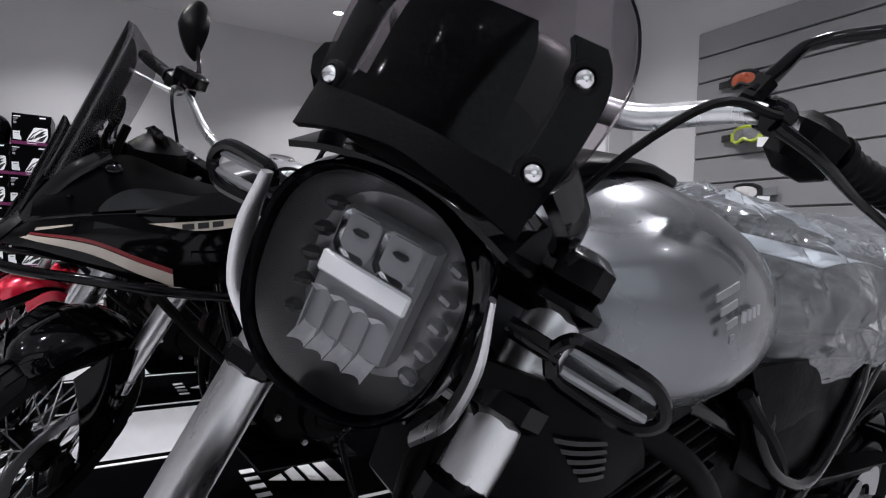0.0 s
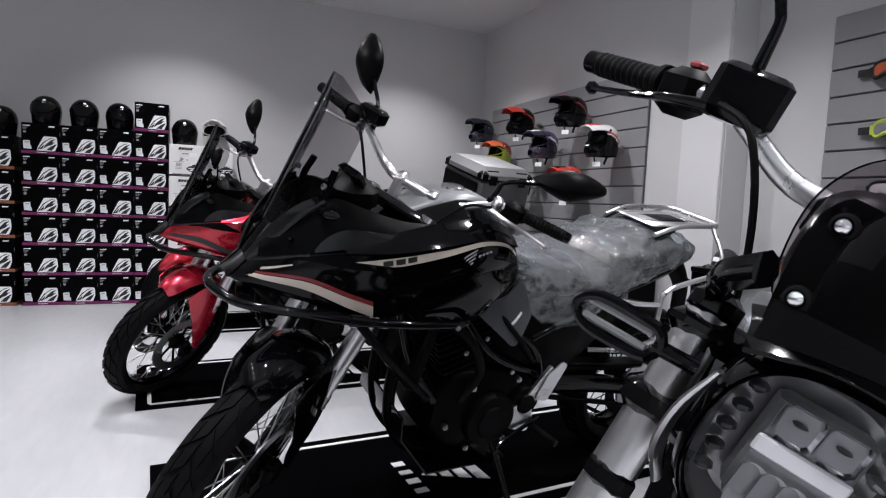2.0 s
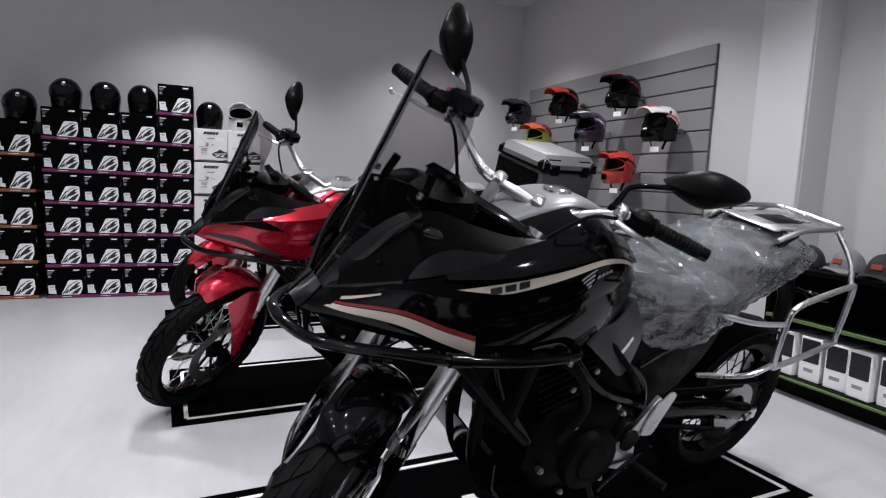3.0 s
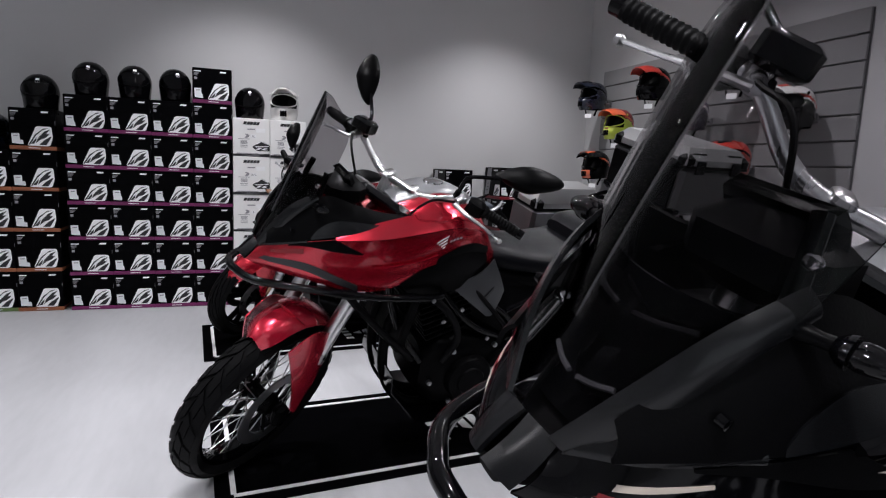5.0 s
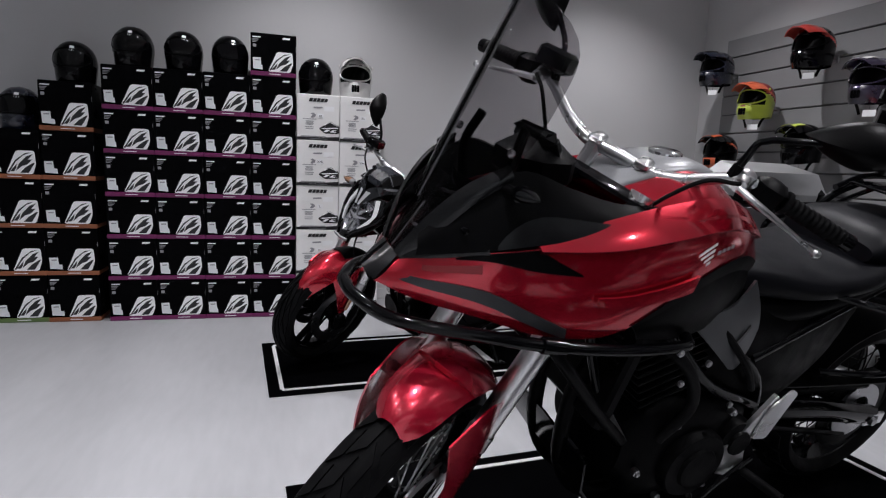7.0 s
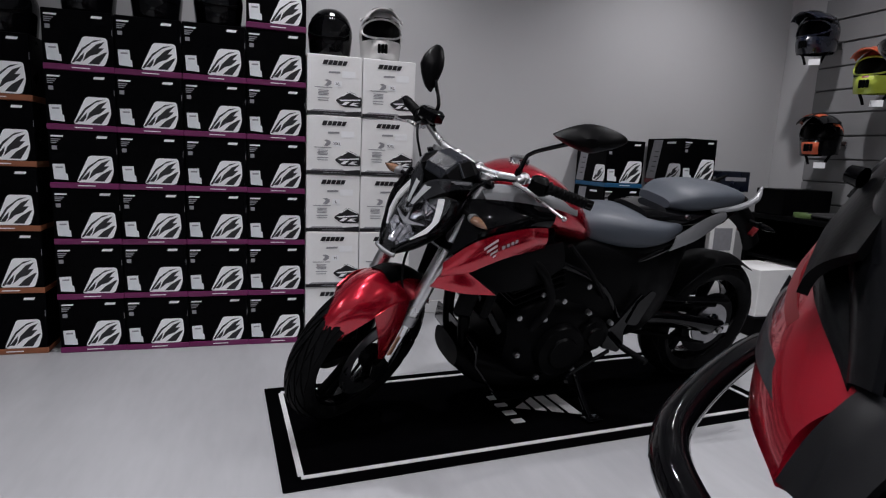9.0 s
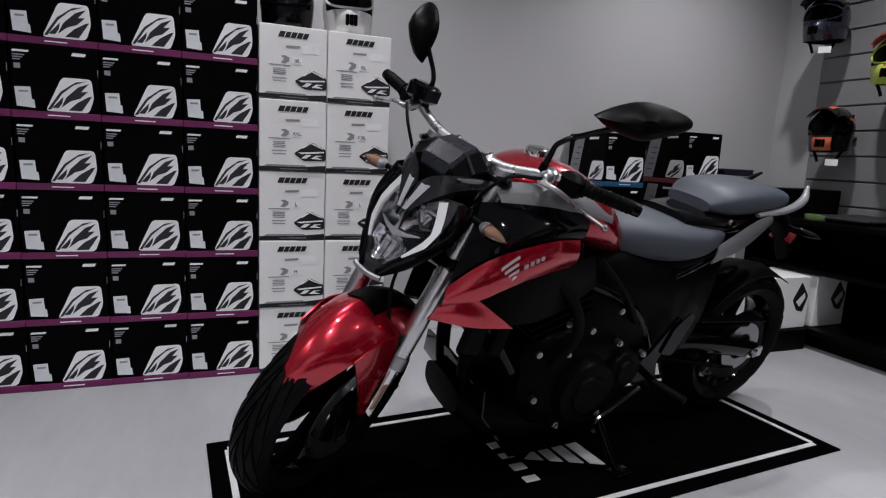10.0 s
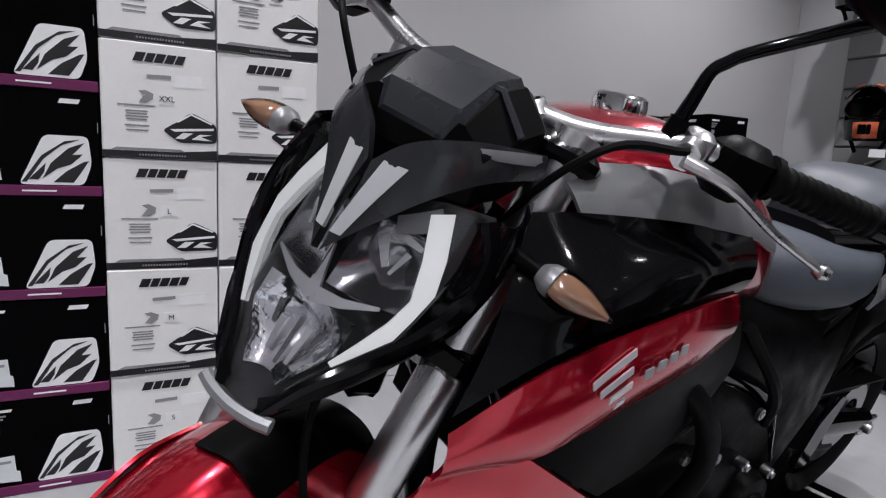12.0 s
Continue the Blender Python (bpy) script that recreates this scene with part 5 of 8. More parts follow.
    for side in (-1, 1):
        g = Geo().lathe([(0.0005, -0.008), (0.005, -0.007), (0.008, -0.002), (0.008, 0.006)], 14)
        for p in ((0.028, side * 0.112, 1.115), (-0.052, side * 0.085, 0.990)):
            part("screen_screw", Geo().add(g.v, g.f).moved(Matrix.Translation(p) @ Matrix.Rotation(radians(-35 if side < 0 else 215), 4, "Z")), CHROME, bike, "screen screw")
        part("screen_strut", Geo().tube([(0.05, side * 0.09, 0.98), (0.04, side * 0.10, 1.08), (0.062, side * 0.085, 1.15)], 0.010, 8, 10), PLASTIC, bike, "black screen strut")
        indicator(bike, (0.020, side * 0.120, 1.060), (0.040, side * 0.205, 1.064), I, GLOSSBLACK, label="black front turn signal on a short stem")
    part("instrument_panel", Geo().box((0.150, 0, 1.106), (0.030, 0.15, 0.076), 0.014, Matrix.Rotation(radians(-28), 3, "Y")), PLASTIC, bike, "black instrument panel")
    part("instrument_hood", Geo().box((0.145, 0, 1.075), (0.12, 0.17, 0.10), 0.03), PLASTIC, bike)
    # tank, seats, tail
    tank = smooth_hull([(0.22, 0.90, 1.005, 0.11, 3), (0.34, 0.86, 1.066, 0.165, 3), (0.46, 0.84, 1.100, 0.185, 2.8), (0.57, 0.82, 1.070, 0.165, 2.6), (0.66, 0.80, 0.985, 0.135, 2.5), (0.72, 0.80, 0.90, 0.10, 2.5)])
    tk = part("fuel_tank", tank, paint, bike, "painted fuel tank")
    part("tank_cover", smooth_hull([(0.30, 1.02, 1.062, 0.07, 3), (0.40, 1.05, 1.100, 0.085, 3), (0.50, 1.05, 1.108, 0.085, 3), (0.60, 1.02, 1.075, 0.06, 3), (0.66, 0.96, 1.012, 0.04, 3)]), MIDGREY, tk, "grey tank top cover")
    part("filler_cap", Geo().lathe([(0.0005, 1.116), (0.030, 1.116), (0.036, 1.112), (0.038, 1.104), (0.038, 1.09)], 28, (0.47, 0, 0), "z"), CHROME, tk, "polished filler cap")
    st = smooth_hull([(0.68, 0.805, 0.880, 0.085, 2.6), (0.76, 0.790, 0.888, 0.125, 3), (0.92, 0.785, 0.872, 0.165, 3.2), (1.08, 0.800, 0.878, 0.175, 3.2), (1.18, 0.820, 0.905, 0.165, 3), (1.22, 0.84, 0.925, 0.15, 3)])
    part("rider_seat", st, SEATDARK, bike, "padded rider seat")
    part("pillion_seat", smooth_hull([(1.12, 0.875, 0.930, 0.13, 3), (1.18, 0.865, 0.965, 0.155, 3), (1.32, 0.870, 0.978, 0.15, 3.2), (1.46, 0.885, 0.975, 0.125, 3), (1.50, 0.90, 0.955, 0.10, 3)]), SEATDARK, bike, "padded pillion seat")
    tl = smooth_hull([(0.70, 0.70, 0.80, 0.12, 3), (0.95, 0.71, 0.805, 0.14, 3), (1.20, 0.755, 0.860, 0.135, 3), (1.45, 0.82, 0.905, 0.11, 3), (1.62, 0.885, 0.930, 0.07, 3)])
    part("tail", tl, PLASTIC, bike, "black tail section")
    part("tail_lamp", Geo().box((1.635, 0, 0.905), (0.03, 0.10, 0.035), 0.008), REDLINE, bike, "dark red tail lamp")
    ph = part("plate_holder", Geo().tube([(1.58, 0, 0.88), (1.70, 0, 0.76), (1.74, 0, 0.64)], 0.020, 8, 10, flat=2.2), PLASTIC, bike, "black plate holder")
    for side in (-1, 1):
        indicator(bike, (1.66, side * 0.05, 0.79), (1.68, side * 0.16, 0.79), I, GLOSSBLACK, label="black rear turn signal on a short stem")
    # rack and luggage
    rack_mat = GLOSSBLACK if cases else ALU
    rk = part("luggage_rack", Geo().box((1.46, 0, 1.035), (0.34, 0.20, 0.008), 0.003), rack_mat, bike, "luggage rack plate behind the seat")
    part("rack_opening", Geo().box((1.47, 0, 1.0402), (0.15, 0.085, 0.004), 0.001), PLASTIC, rk, "dark opening in the rack plate")
    part("rack_rail", Geo().tube([(1.28, -0.125, 1.010), (1.40, -0.130, 1.045), (1.60, -0.125, 1.050), (1.645, -0.09, 1.052), (1.645, 0.09, 1.052), (1.60, 0.125, 1.050), (1.40, 0.130, 1.045), (1.28, 0.125, 1.010)], 0.009, 10, 42), rack_mat, rk, "bent tubular rail")
    for side in (-1, 1):
        part("rack_stay", Geo().tube([(1.18, side * 0.12, 0.90), (1.28, side * 0.125, 0.985), (1.38, side * 0.12, 1.030)], 0.011, 8, 10), GLOSSBLACK, rk)
        y = side * 0.265
        ring = [(1.245, y, 0.845), (1.30, y, 0.868), (1.50, y, 0.905), (1.545, y, 0.895), (1.570, y, 0.730), (1.555, y, 0.695), (1.30, y, 0.650), (1.262, y, 0.665), (1.238, y, 0.810), (1.245, y, 0.845)]
        pf = part("pannier_frame", Geo().tube(ring, 0.0095, 10, 72), rack_mat, bike, "black tubular pannier frame" if cases else "silver tubular pannier frame")
        part("frame_stay", Geo().tube([(1.24, y, 0.80), (1.10, y * 0.9, 0.805), (0.98, y * 0.55, 0.815)], 0.0085, 8, 12), rack_mat, pf)
        part("frame_stay", Geo().tube([(1.27, y, 0.660), (1.16, y * 0.95, 0.625), (1.06, y * 0.62, 0.585)], 0.0085, 8, 12), rack_mat, pf)
        part("frame_stay", Geo().tube([(1.525, y, 0.902), (1.575, y * 0.80, 0.97), (1.60, side * 0.125, 1.048)], 0.0085, 8, 12), rack_mat, pf)
    engine(bike, 0.60, 0.40)
    rear_end(bike, wb, rr, 0.150, 24, 0.28, "wire", (0.92, 0.42))
    frame_tubes(bike, [[(0.30, 0.05, 0.95), (0.50, 0.13, 0.80), (0.80, 0.15, 0.62), (0.90, 0.14, 0.44)], [(0.30, 0.05, 0.85), (0.36, 0.12, 0.60), (0.46, 0.14, 0.45)], [(0.42, 0.12, 0.86), (0.62, 0.16, 0.62), (0.86, 0.15, 0.50)],
                       [(0.80, 0.14, 0.64), (1.10, 0.13, 0.76), (1.45, 0.10, 0.86)]], 0.015)
    # added black mass; without it the pale floor shows through
    part("inner_casing", smooth_hull([(0.56, 0.46, 0.80, 0.10, 4), (0.72, 0.42, 0.82, 0.140, 4), (0.95, 0.44, 0.78, 0.145, 4), (1.14, 0.54, 0.80, 0.115, 4), (1.26, 0.66, 0.84, 0.08, 4)]), ENGINE, bike, "black filler hull under the seat")
    foot_pegs(bike, 0.83, 0.335, 0.185)
    side_stand(bike, 0.72, 0.30)
    part("muffler", Geo().tube([(0.95, 0.14, 0.36), (1.15, 0.19, 0.48), (1.60, 0.215, 0.62)], [0.03, 0.055, 0.058], 16, 16), STEEL, bike, "steel silencer")
    bolt_row(bike, [(0.49, -0.215, 0.66), (0.56, -0.21, 0.70), (0.70, -0.20, 0.56), (0.42, -0.245, 0.765)], 0.008)
    if cases:
        for side in (-1, 1):
            luggage_case(bike, "pannier_case", (1.400, side * 0.440, 0.795), (0.40, 0.205, 0.37), side)
        luggage_case(bike, "top_case", (1.63, 0, 1.195), (0.37, 0.42, 0.28), 0)
    if wrapped:
        film = smooth_hull([(0.68, 0.760, 0.915, 0.10, 2.4), (0.78, 0.715, 0.920, 0.165, 2.8), (0.95, 0.660, 0.925, 0.190, 3), (1.10, 0.740, 0.965, 0.185, 3), (1.22, 0.800, 1.000, 0.170, 2.8), (1.40, 0.850, 1.015, 0.150, 2.8), (1.52, 0.88, 0.985, 0.12, 2.4)], 7, 60)
        for q in film.v:
            w = noise.noise(q * 7) * 0.9 + abs(noise.noise(q * 13)) * 1.4 + abs(noise.noise(q * 24)) * 0.7 + abs(noise.noise(q * 40)) * 0.4
            c = Vector((q.x, 0, 0.86))
            q += (q - c).normalized() * 0.022 * w
        part("protective_film", film, FILM, bike, "crumpled clear plastic film over the seats", sharp=14)
    return bike


def luggage_case(bike, name, centre, size, side):
    """Aluminium case with black corner caps, a bevelled lid and latches."""
    x, y, z = centre
    w, d, h = size
    lid = h * 0.26
    body = part(name, Geo().box((x, y, z - lid / 2), (w, d, h - lid), 0.018), CASEALU, bike, "anodised aluminium luggage case with black corners")
    top = [(w, d, z + h / 2 - lid + 0.006), (w, d, z + h / 2 - lid + 0.030), (w - 0.07, d - 0.07, z + h / 2), (w - 0.08, d - 0.08, z + h / 2 + 0.001)]
    rings = [[Vector((x + a * u / 2, y + b * v / 2, q)) for a, b in ((-1, -1), (1, -1), (1, 1), (-1, 1))] for u, v, q in top]
    lidp = part("lid", Geo().rings(rings), LIDALU, body, "bevelled aluminium lid", sharp=20)
    part("seal", Geo().box((x, y, z + h / 2 - lid), (w + 0.004, d + 0.004, 0.014), 0.003), PLASTIC, body, "black seal under the lid")
    for a in (-1, 1):
        for b in (-1, 1):
            part("corner_cap", Geo().box((x + a * (w / 2 - 0.026), y + b * (d / 2 - 0.026), z + h / 2 - lid + 0.020), (0.062, 0.062, 0.060), 0.016), PLASTIC, lidp, "black corner cap")
            part("corner_foot", Geo().box((x + a * (w / 2 - 0.026), y + b * (d / 2 - 0.026), z - h / 2 + 0.020), (0.060, 0.060, 0.044), 0.014), PLASTIC, body, "black corner foot")
    face = -1 if side <= 0 else 1
    if not side:
        part("front_plate", Geo().box((x - w / 2 - 0.004, y, z - lid / 2), (0.010, d - 0.05, h - lid - 0.05), 0.004), PLASTIC, body, "black front plate")
    for a in (-0.28, 0.28):
        lt = part("latch", Geo().box((x + a * w, y + face * (d / 2 + 0.006), z + h / 2 - lid), (0.05, 0.012, 0.055), 0.004), PLASTIC, body, "black latch")
        part("latch_pin", Geo().tube([(x + a * w - 0.04, y + face * (d / 2 - 0.020), z + h / 2 - lid + 0.048), (x + a * w + 0.04, y + face * (d / 2 - 0.020), z + h / 2 - lid + 0.048)], 0.006, 8, 2), PLASTIC, lidp, "black tie-down loop")
    return body


adventure_bike(pose(0.25, 3.70, 0.011, 15.6, 0, 8), 36, RED, REDSATIN, "red touring motorcycle with tinted screen and aluminium luggage cases", True, False, False)
adventure_bike(pose(0.485, 2.262, 0.011, 15.6, 0, 8), 43, GLOSSBLACK, GLOSSBLACK, "black touring motorcycle with gold stripes, film-wrapped seat and empty luggage frames", False, True, True)


def naked_bike(at, steer):
    """Red street motorcycle without fairing: mask headlight, short visor, radiator shrouds."""
    bike = thing("street_motorcycle", "red street motorcycle with silver handlebar and grey seats", "motorcycle", "motorcycles on mats", at)
    rake, xa, ax, am = 25.0, -0.150, 0.035, 0.058
    s = turned_round(rake, xa, steer)
    I = Matrix.Identity(4)
    rf, rr, wb = 0.305, 0.308, 1.645
    wheel(bike, "front_wheel", (ax, 0, rf), rf, 0.120, s, "cast", 18, 0.9, disc=2)
    fork(bike, (0.020, -0.0, rf), 20.5, 0.103, s @ Matrix.Translation((0, -0.010, 0)), 0.47, 1.00, ALU, CHROME, 0.0265, 0.0205)
    ms = s @ Matrix.Translation((0, -0.012, 0))
    rows = []
    for k in range(21):
        t = k / 20
        a = radians(145 - 92 * t)
        half = 0.032 + 0.060 * math.sin(math.pi / 2 * min(1, t * 2.0)) + 0.008 * t
        rad = rf + 0.010 + 0.018 * math.sin(math.pi * min(1, t * 1.05)) - (0.010 * (1 - t / 0.1) ** 2 if t < 0.1 else 0)
        rows.append([Vector((am + (rad - 0.062 * abs(w) ** 2.4) * math.cos(a), half * w, rf + (rad - 0.062 * abs(w) ** 2.4 + 0.008 * max(0, 1 - 3 * abs(w)) * math.sin(math.pi * t)) * math.sin(a))) for w in [(j - 6) / 6 for j in range(13)]])
    fen = part("front_mudguard", Geo().sheet(rows[::-1], 0.004).moved(ms), RED, bike, "glossy red front mudguard")
    ins = [[q + (q - Vector((am, q.y, rf))).normalized() * 0.005 for q in r[3:10]] for r in rows[11:]]
    part("mudguard_inset", Geo().sheet(ins[::-1], 0.003).moved(ms), PLASTIC, fen, "matt black inset on the mudguard")
    for side in (-1, 1):
        sk = surf([(-0.060, -0.088, 0.560), (0.015, -0.095, 0.585), (0.090, -0.094, 0.575)], [(-0.015, -0.112, 0.375), (0.010, -0.115, 0.370), (0.035, -0.112, 0.405)], 0.008)
        part("fork_shield", panel(sk, side, thick=0.004, nu=8, nv=10).moved(ms), RED, fen, "red fork shield")
        part("fork_reflector", Geo().box((0.028, side * 0.132, 0.425), (0.022, 0.006, 0.075), 0.003, Matrix.Rotation(radians(22), 3, "Y")).moved(ms), AMBER, bike, "amber fork reflector")
    part("brake_hose", Geo().tube([(0.13, -0.02, 0.78), (0.085, -0.035, 0.70), (0.075, -0.060, 0.62), (0.095, -0.090, 0.52), (0.06, -0.085, 0.42)], 0.0045, 8, 24).moved(ms), RUBBER, bike, "black brake hose")
    bar = [(0.335, 0.0, 0.995), (0.335, -0.075, 0.995), (0.340, -0.125, 1.003), (0.350, -0.185, 1.022), (0.365, -0.228, 1.030), (0.452, -0.398, 1.022)]
    hb = controls(bike, s, bar, 0.125, ALU, ALU, 0.03)
    for y in (-0.05, 0.05):
        part("bar_clamp", Geo().box((0.332, y, 0.989), (0.055, 0.034, 0.045), 0.01).moved(s), ALU, hb, "silver handlebar clamp")
    part("top_yoke", Geo().box((0.325, 0, 0.965), (0.10, 0.26, 0.030), 0.012, Matrix.Rotation(radians(25), 3, "Y")).moved(s), ALU, bike, "silver top yoke")
    mirror(bike, (0.352, -0.186, 1.030), (0.366, -0.190, 1.108), (0.418, -0.335, 1.220), (0.215, 0.084, 0.056), s, -1, 8)
    mirror(bike, (0.352, 0.186, 1.030), (0.370, 0.195, 1.108), (0.440, 0.312, 1.182), (0.180, 0.086, 0.050), s, 1, 48)

    # headlight mask
    hs = s @ Matrix.Translation((0, -0.008, 0))

    def face(y, z, off=0.0):
        return Vector((0.020 + (z - 0.735) * 0.62 + 3.4 * y * y - off, y, z))

    def half(z):
        return spline([(0.020, 0, 0), (0.046, 0, 0), (0.084, 0, 0), (0.110, 0, 0), (0.112, 0, 0), (0.092, 0, 0)], 50)[min(50, max(0, int((z - 0.728) / 0.202 * 50)))].x
    n = 20
    zs = [0.728 + 0.202 * i / n for i in range(n + 1)]
    grid = [[face(half(z) * (j - 8) / 8, z) for j in range(17)] for z in zs]
    bowl = [[face(half(z) * (j - 8) / 8 * 1.03, z) + Vector((0.060 * (1 - ((j - 8) / 8) ** 2) * math.sin(math.pi * i / n) + 0.012, 0, 0)) for j in range(17)] for i, z in enumerate(zs)]
    hl = part("headlight", Geo().sheet(bowl, 0.004).moved(hs), DARKGREY, bike, "mask-shaped headlight with white light guides")
    part("lens", Geo().sheet(grid, 0.003).moved(hs), CLEARLENS, hl, "clear headlight lens")

    def strip(pts, w0, w1, off, thick=0.005):
        """A flat ribbon behind the lens along (y, z) points, w0 to w1 wide."""
        rows = []
        for k, (y, z) in enumerate(pts):
            p, q = pts[max(k - 1, 0)], pts[min(k + 1, len(pts) - 1)]
            dy, dz = q[0] - p[0], q[1] - p[1]
            m = math.hypot(dy, dz)
            w = (w0 + (w1 - w0) * k / (len(pts) - 1)) / 2
            rows.append([face(y + dz / m * u * w, z - dy / m * u * w, off) for u in (-1, 0, 1)])
        return Geo().sheet(rows, thick)
    for side in (-1, 1):
        # strip's whiteness comes from glow put into its material
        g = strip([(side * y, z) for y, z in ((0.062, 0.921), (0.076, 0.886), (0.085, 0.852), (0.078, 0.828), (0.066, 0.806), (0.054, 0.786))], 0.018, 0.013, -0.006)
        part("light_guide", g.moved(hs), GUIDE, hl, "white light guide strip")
        g = strip([(side * y, z) for y, z in ((0.034, 0.900), (0.050, 0.908), (0.064, 0.916))], 0.014, 0.020, -0.008)
        part("guide_plate", g.moved(hs), MIDGREY, hl, "satin grey plate above the reflector")
        g = strip([(side * y, z) for y, z in ((0.096, 0.925), (0.100, 0.888), (0.102, 0.850), (0.092, 0.820), (0.070, 0.786), (0.044, 0.756), (0.020, 0.740))], 0.010, 0.012, -0.004)
        part("inner_frame", g.moved(hs), GLOSSBLACK, hl, "black inner frame along the lens")
        # side rim of the mask
        e = [face(side * half(z) * 1.02, z, -0.004) for z in (0.729, 0.745, 0.77, 0.80, 0.83, 0.86, 0.90, 0.928)]
        part("mask_rim", Geo().tube(e, [0.006, 0.007, 0.009, 0.011, 0.012, 0.011], 8, 32).moved(hs), GLOSSBLACK, hl, "black rim of the headlight")
        sd = surf([Vector((e[7].x, -abs(e[7].y), e[7].z)), (0.195, -0.116, 0.930), (0.27, -0.095, 0.935)], [Vector((e[3].x, -abs(e[3].y), e[3].z)), (0.15, -0.112, 0.832), (0.25, -0.095, 0.86)], 0.008)
        part("mask_side", panel(sd, side, nu=12, nv=6).moved(hs), GLOSSBLACK, bike, "black side of the mask")
        chin = surf([Vector((e[3].x + 0.006, -abs(e[3].y), e[3].z)), (0.16, -0.105, 0.828), (0.25, -0.085, 0.860)], [Vector((e[0].x + 0.004, -abs(e[0].y), e[0].z)), (0.12, -0.060, 0.758), (0.24, -0.060, 0.81)], 0.004)
        part("mask_chin", panel(chin, side, nu=12, nv=5).moved(hs), PLASTIC, bike, "matt black underside of the mask")
        # upper chamber: a deep dark cup with bright facets, and the blades of the middle star
        cup = []
        for i in range(7):
            row = []
            for j in range(9):
                y, z = 0.006 + 0.066 * j / 8, 0.836 + 0.062 * i / 6
                row.append(face(side * y, z, -0.012 - 0.034 * math.sin(math.pi * j / 8) * math.sin(math.pi * i / 6)))
            cup.append(row)
        part("upper_chamber", Geo().sheet(cup, 0.002).moved(hs), DARKREFLECT, hl, "dark mirrored upper chamber")
        for y0, z0, y1, z1, w in ((0.030, 0.892, 0.060, 0.884, 0.008), (0.024, 0.884, 0.040, 0.862, 0.010), (0.052, 0.878, 0.046, 0.858, 0.006)):
            part("facet", strip([(side * y0, z0), (side * (y0 + y1) / 2, (z0 + z1) / 2), (side * y1, z1)], w, w * 0.5, -0.022, 0.003).moved(hs), REFLECTOR, hl, "bright facet of the reflector")
        part("star_blade", strip([(0.0, 0.822), (side * 0.028, 0.826), (side * 0.058, 0.834)], 0.013, 0.003, -0.016, 0.004).moved(hs), REFLECTOR, hl, "bright blade of the star")
        indicator(bike, (0.200, side * 0.118, 0.903), (0.196, side * 0.222, 0.896), hs, AMBER)
    part("star_blade", strip([(0.0, 0.818), (0.004, 0.838), (0.008, 0.862)], 0.014, 0.003, -0.016, 0.004).moved(hs), REFLECTOR, hl, "bright blade of the star")
    low = []
    for i in range(11):
        z = 0.752 + 0.066 * i / 10
        wd = 0.020 + 0.030 * min(1, i / 6)
        low.append([face(wd * (j - 8) / 8, z, -0.012 - 0.030 * (1 - ((j - 8) / 8) ** 2) * math.sin(math.pi * (0.12 + 0.76 * i / 10))) for j in range(17)])
    part("reflector", Geo().sheet(low, 0.002).moved(hs), FACETED, hl, "bright bowl of the lower reflector")
    for k, (y, z0, z1, w) in enumerate(((-0.028, 0.800, 0.780, 0.004), (-0.016, 0.796, 0.764, 0.006), (-0.004, 0.800, 0.760, 0.004), (0.012, 0.792, 0.766, 0.007), (0.024, 0.802, 0.784, 0.004))):
        part("reflector_rib", strip([(y, z0), (y * 0.92, (z0 + z1) / 2), (y * 0.8, z1)], w, w * 0.6, -0.022, 0.004).moved(hs), REFLECTOR if k % 2 else DARKREFLECT, hl, "rib across the lower reflector")
    e = [face(y, 0.731 + 1.4 * y * y, 0.0) for y in (-0.040, -0.024, 0, 0.024, 0.040)]
    part("mask_rim", Geo().tube(e, 0.007, 8, 16).moved(hs), MIDGREY, hl, "grey lip under the lens")

    # visor and instruments
    def brow(y, z, off=0.0):
        return Vector((0.000 + (z - 0.735) * 0.62 + 2.0 * y * y - off, -y, z))
    for side in (-1, 1):
        v1 = surf([brow(0.001, 0.946, 0.010), brow(0.020, 0.970, 0.008), brow(0.054, 0.984, -0.006), brow(0.098, 0.984, -0.062)], [brow(0.001, 0.872, 0.006), brow(0.034, 0.915, -0.004), brow(0.072, 0.954, -0.016), brow(0.102, 0.966, -0.070)], 0.002)
        part("visor", panel(v1, side, nu=16, nv=5, thick=0.008).moved(hs), BEAKGREY, bike, "satin graphite beak visor")
        # pale narrow strip up each half of the beak
        v2 = surf([brow(0.003, 0.890, 0.012), brow(0.006, 0.920, 0.014), brow(0.010, 0.952, 0.014)], [brow(0.012, 0.890, 0.010), brow(0.020, 0.920, 0.010), brow(0.030, 0.952, 0.008)], 0.001)
        part("visor_inset", panel(v2, side, thick=0.004, nu=5, nv=3).moved(hs), SATINALU, bike, "pale strip on the visor")
        v3 = surf([brow(0.058, 0.982, -0.002), brow(0.084, 0.986, -0.026), brow(0.099, 0.985, -0.056)], [brow(0.060, 0.976, -0.004), brow(0.087, 0.978, -0.028), brow(0.101, 0.977, -0.058)], 0.001)
        part("visor_edge", panel(v3, side, thick=0.004, nu=8, nv=2).moved(hs), MIDGREY, bike, "light edge of the visor")

    def faceted(sections):
        """A housing with flat facets from (x, half width, low, shoulder, top, top width)."""
        return Geo().rings([[Vector((x, -w, lo)), Vector((x, -w, sh)), Vector((x, -w * tw, hi)), Vector((x, w * tw, hi)), Vector((x, w, sh)), Vector((x, w, lo)), Vector((x, w * 0.7, lo - 0.012)), Vector((x, -w * 0.7, lo - 0.012))] for x, w, lo, sh, hi, tw in sections])
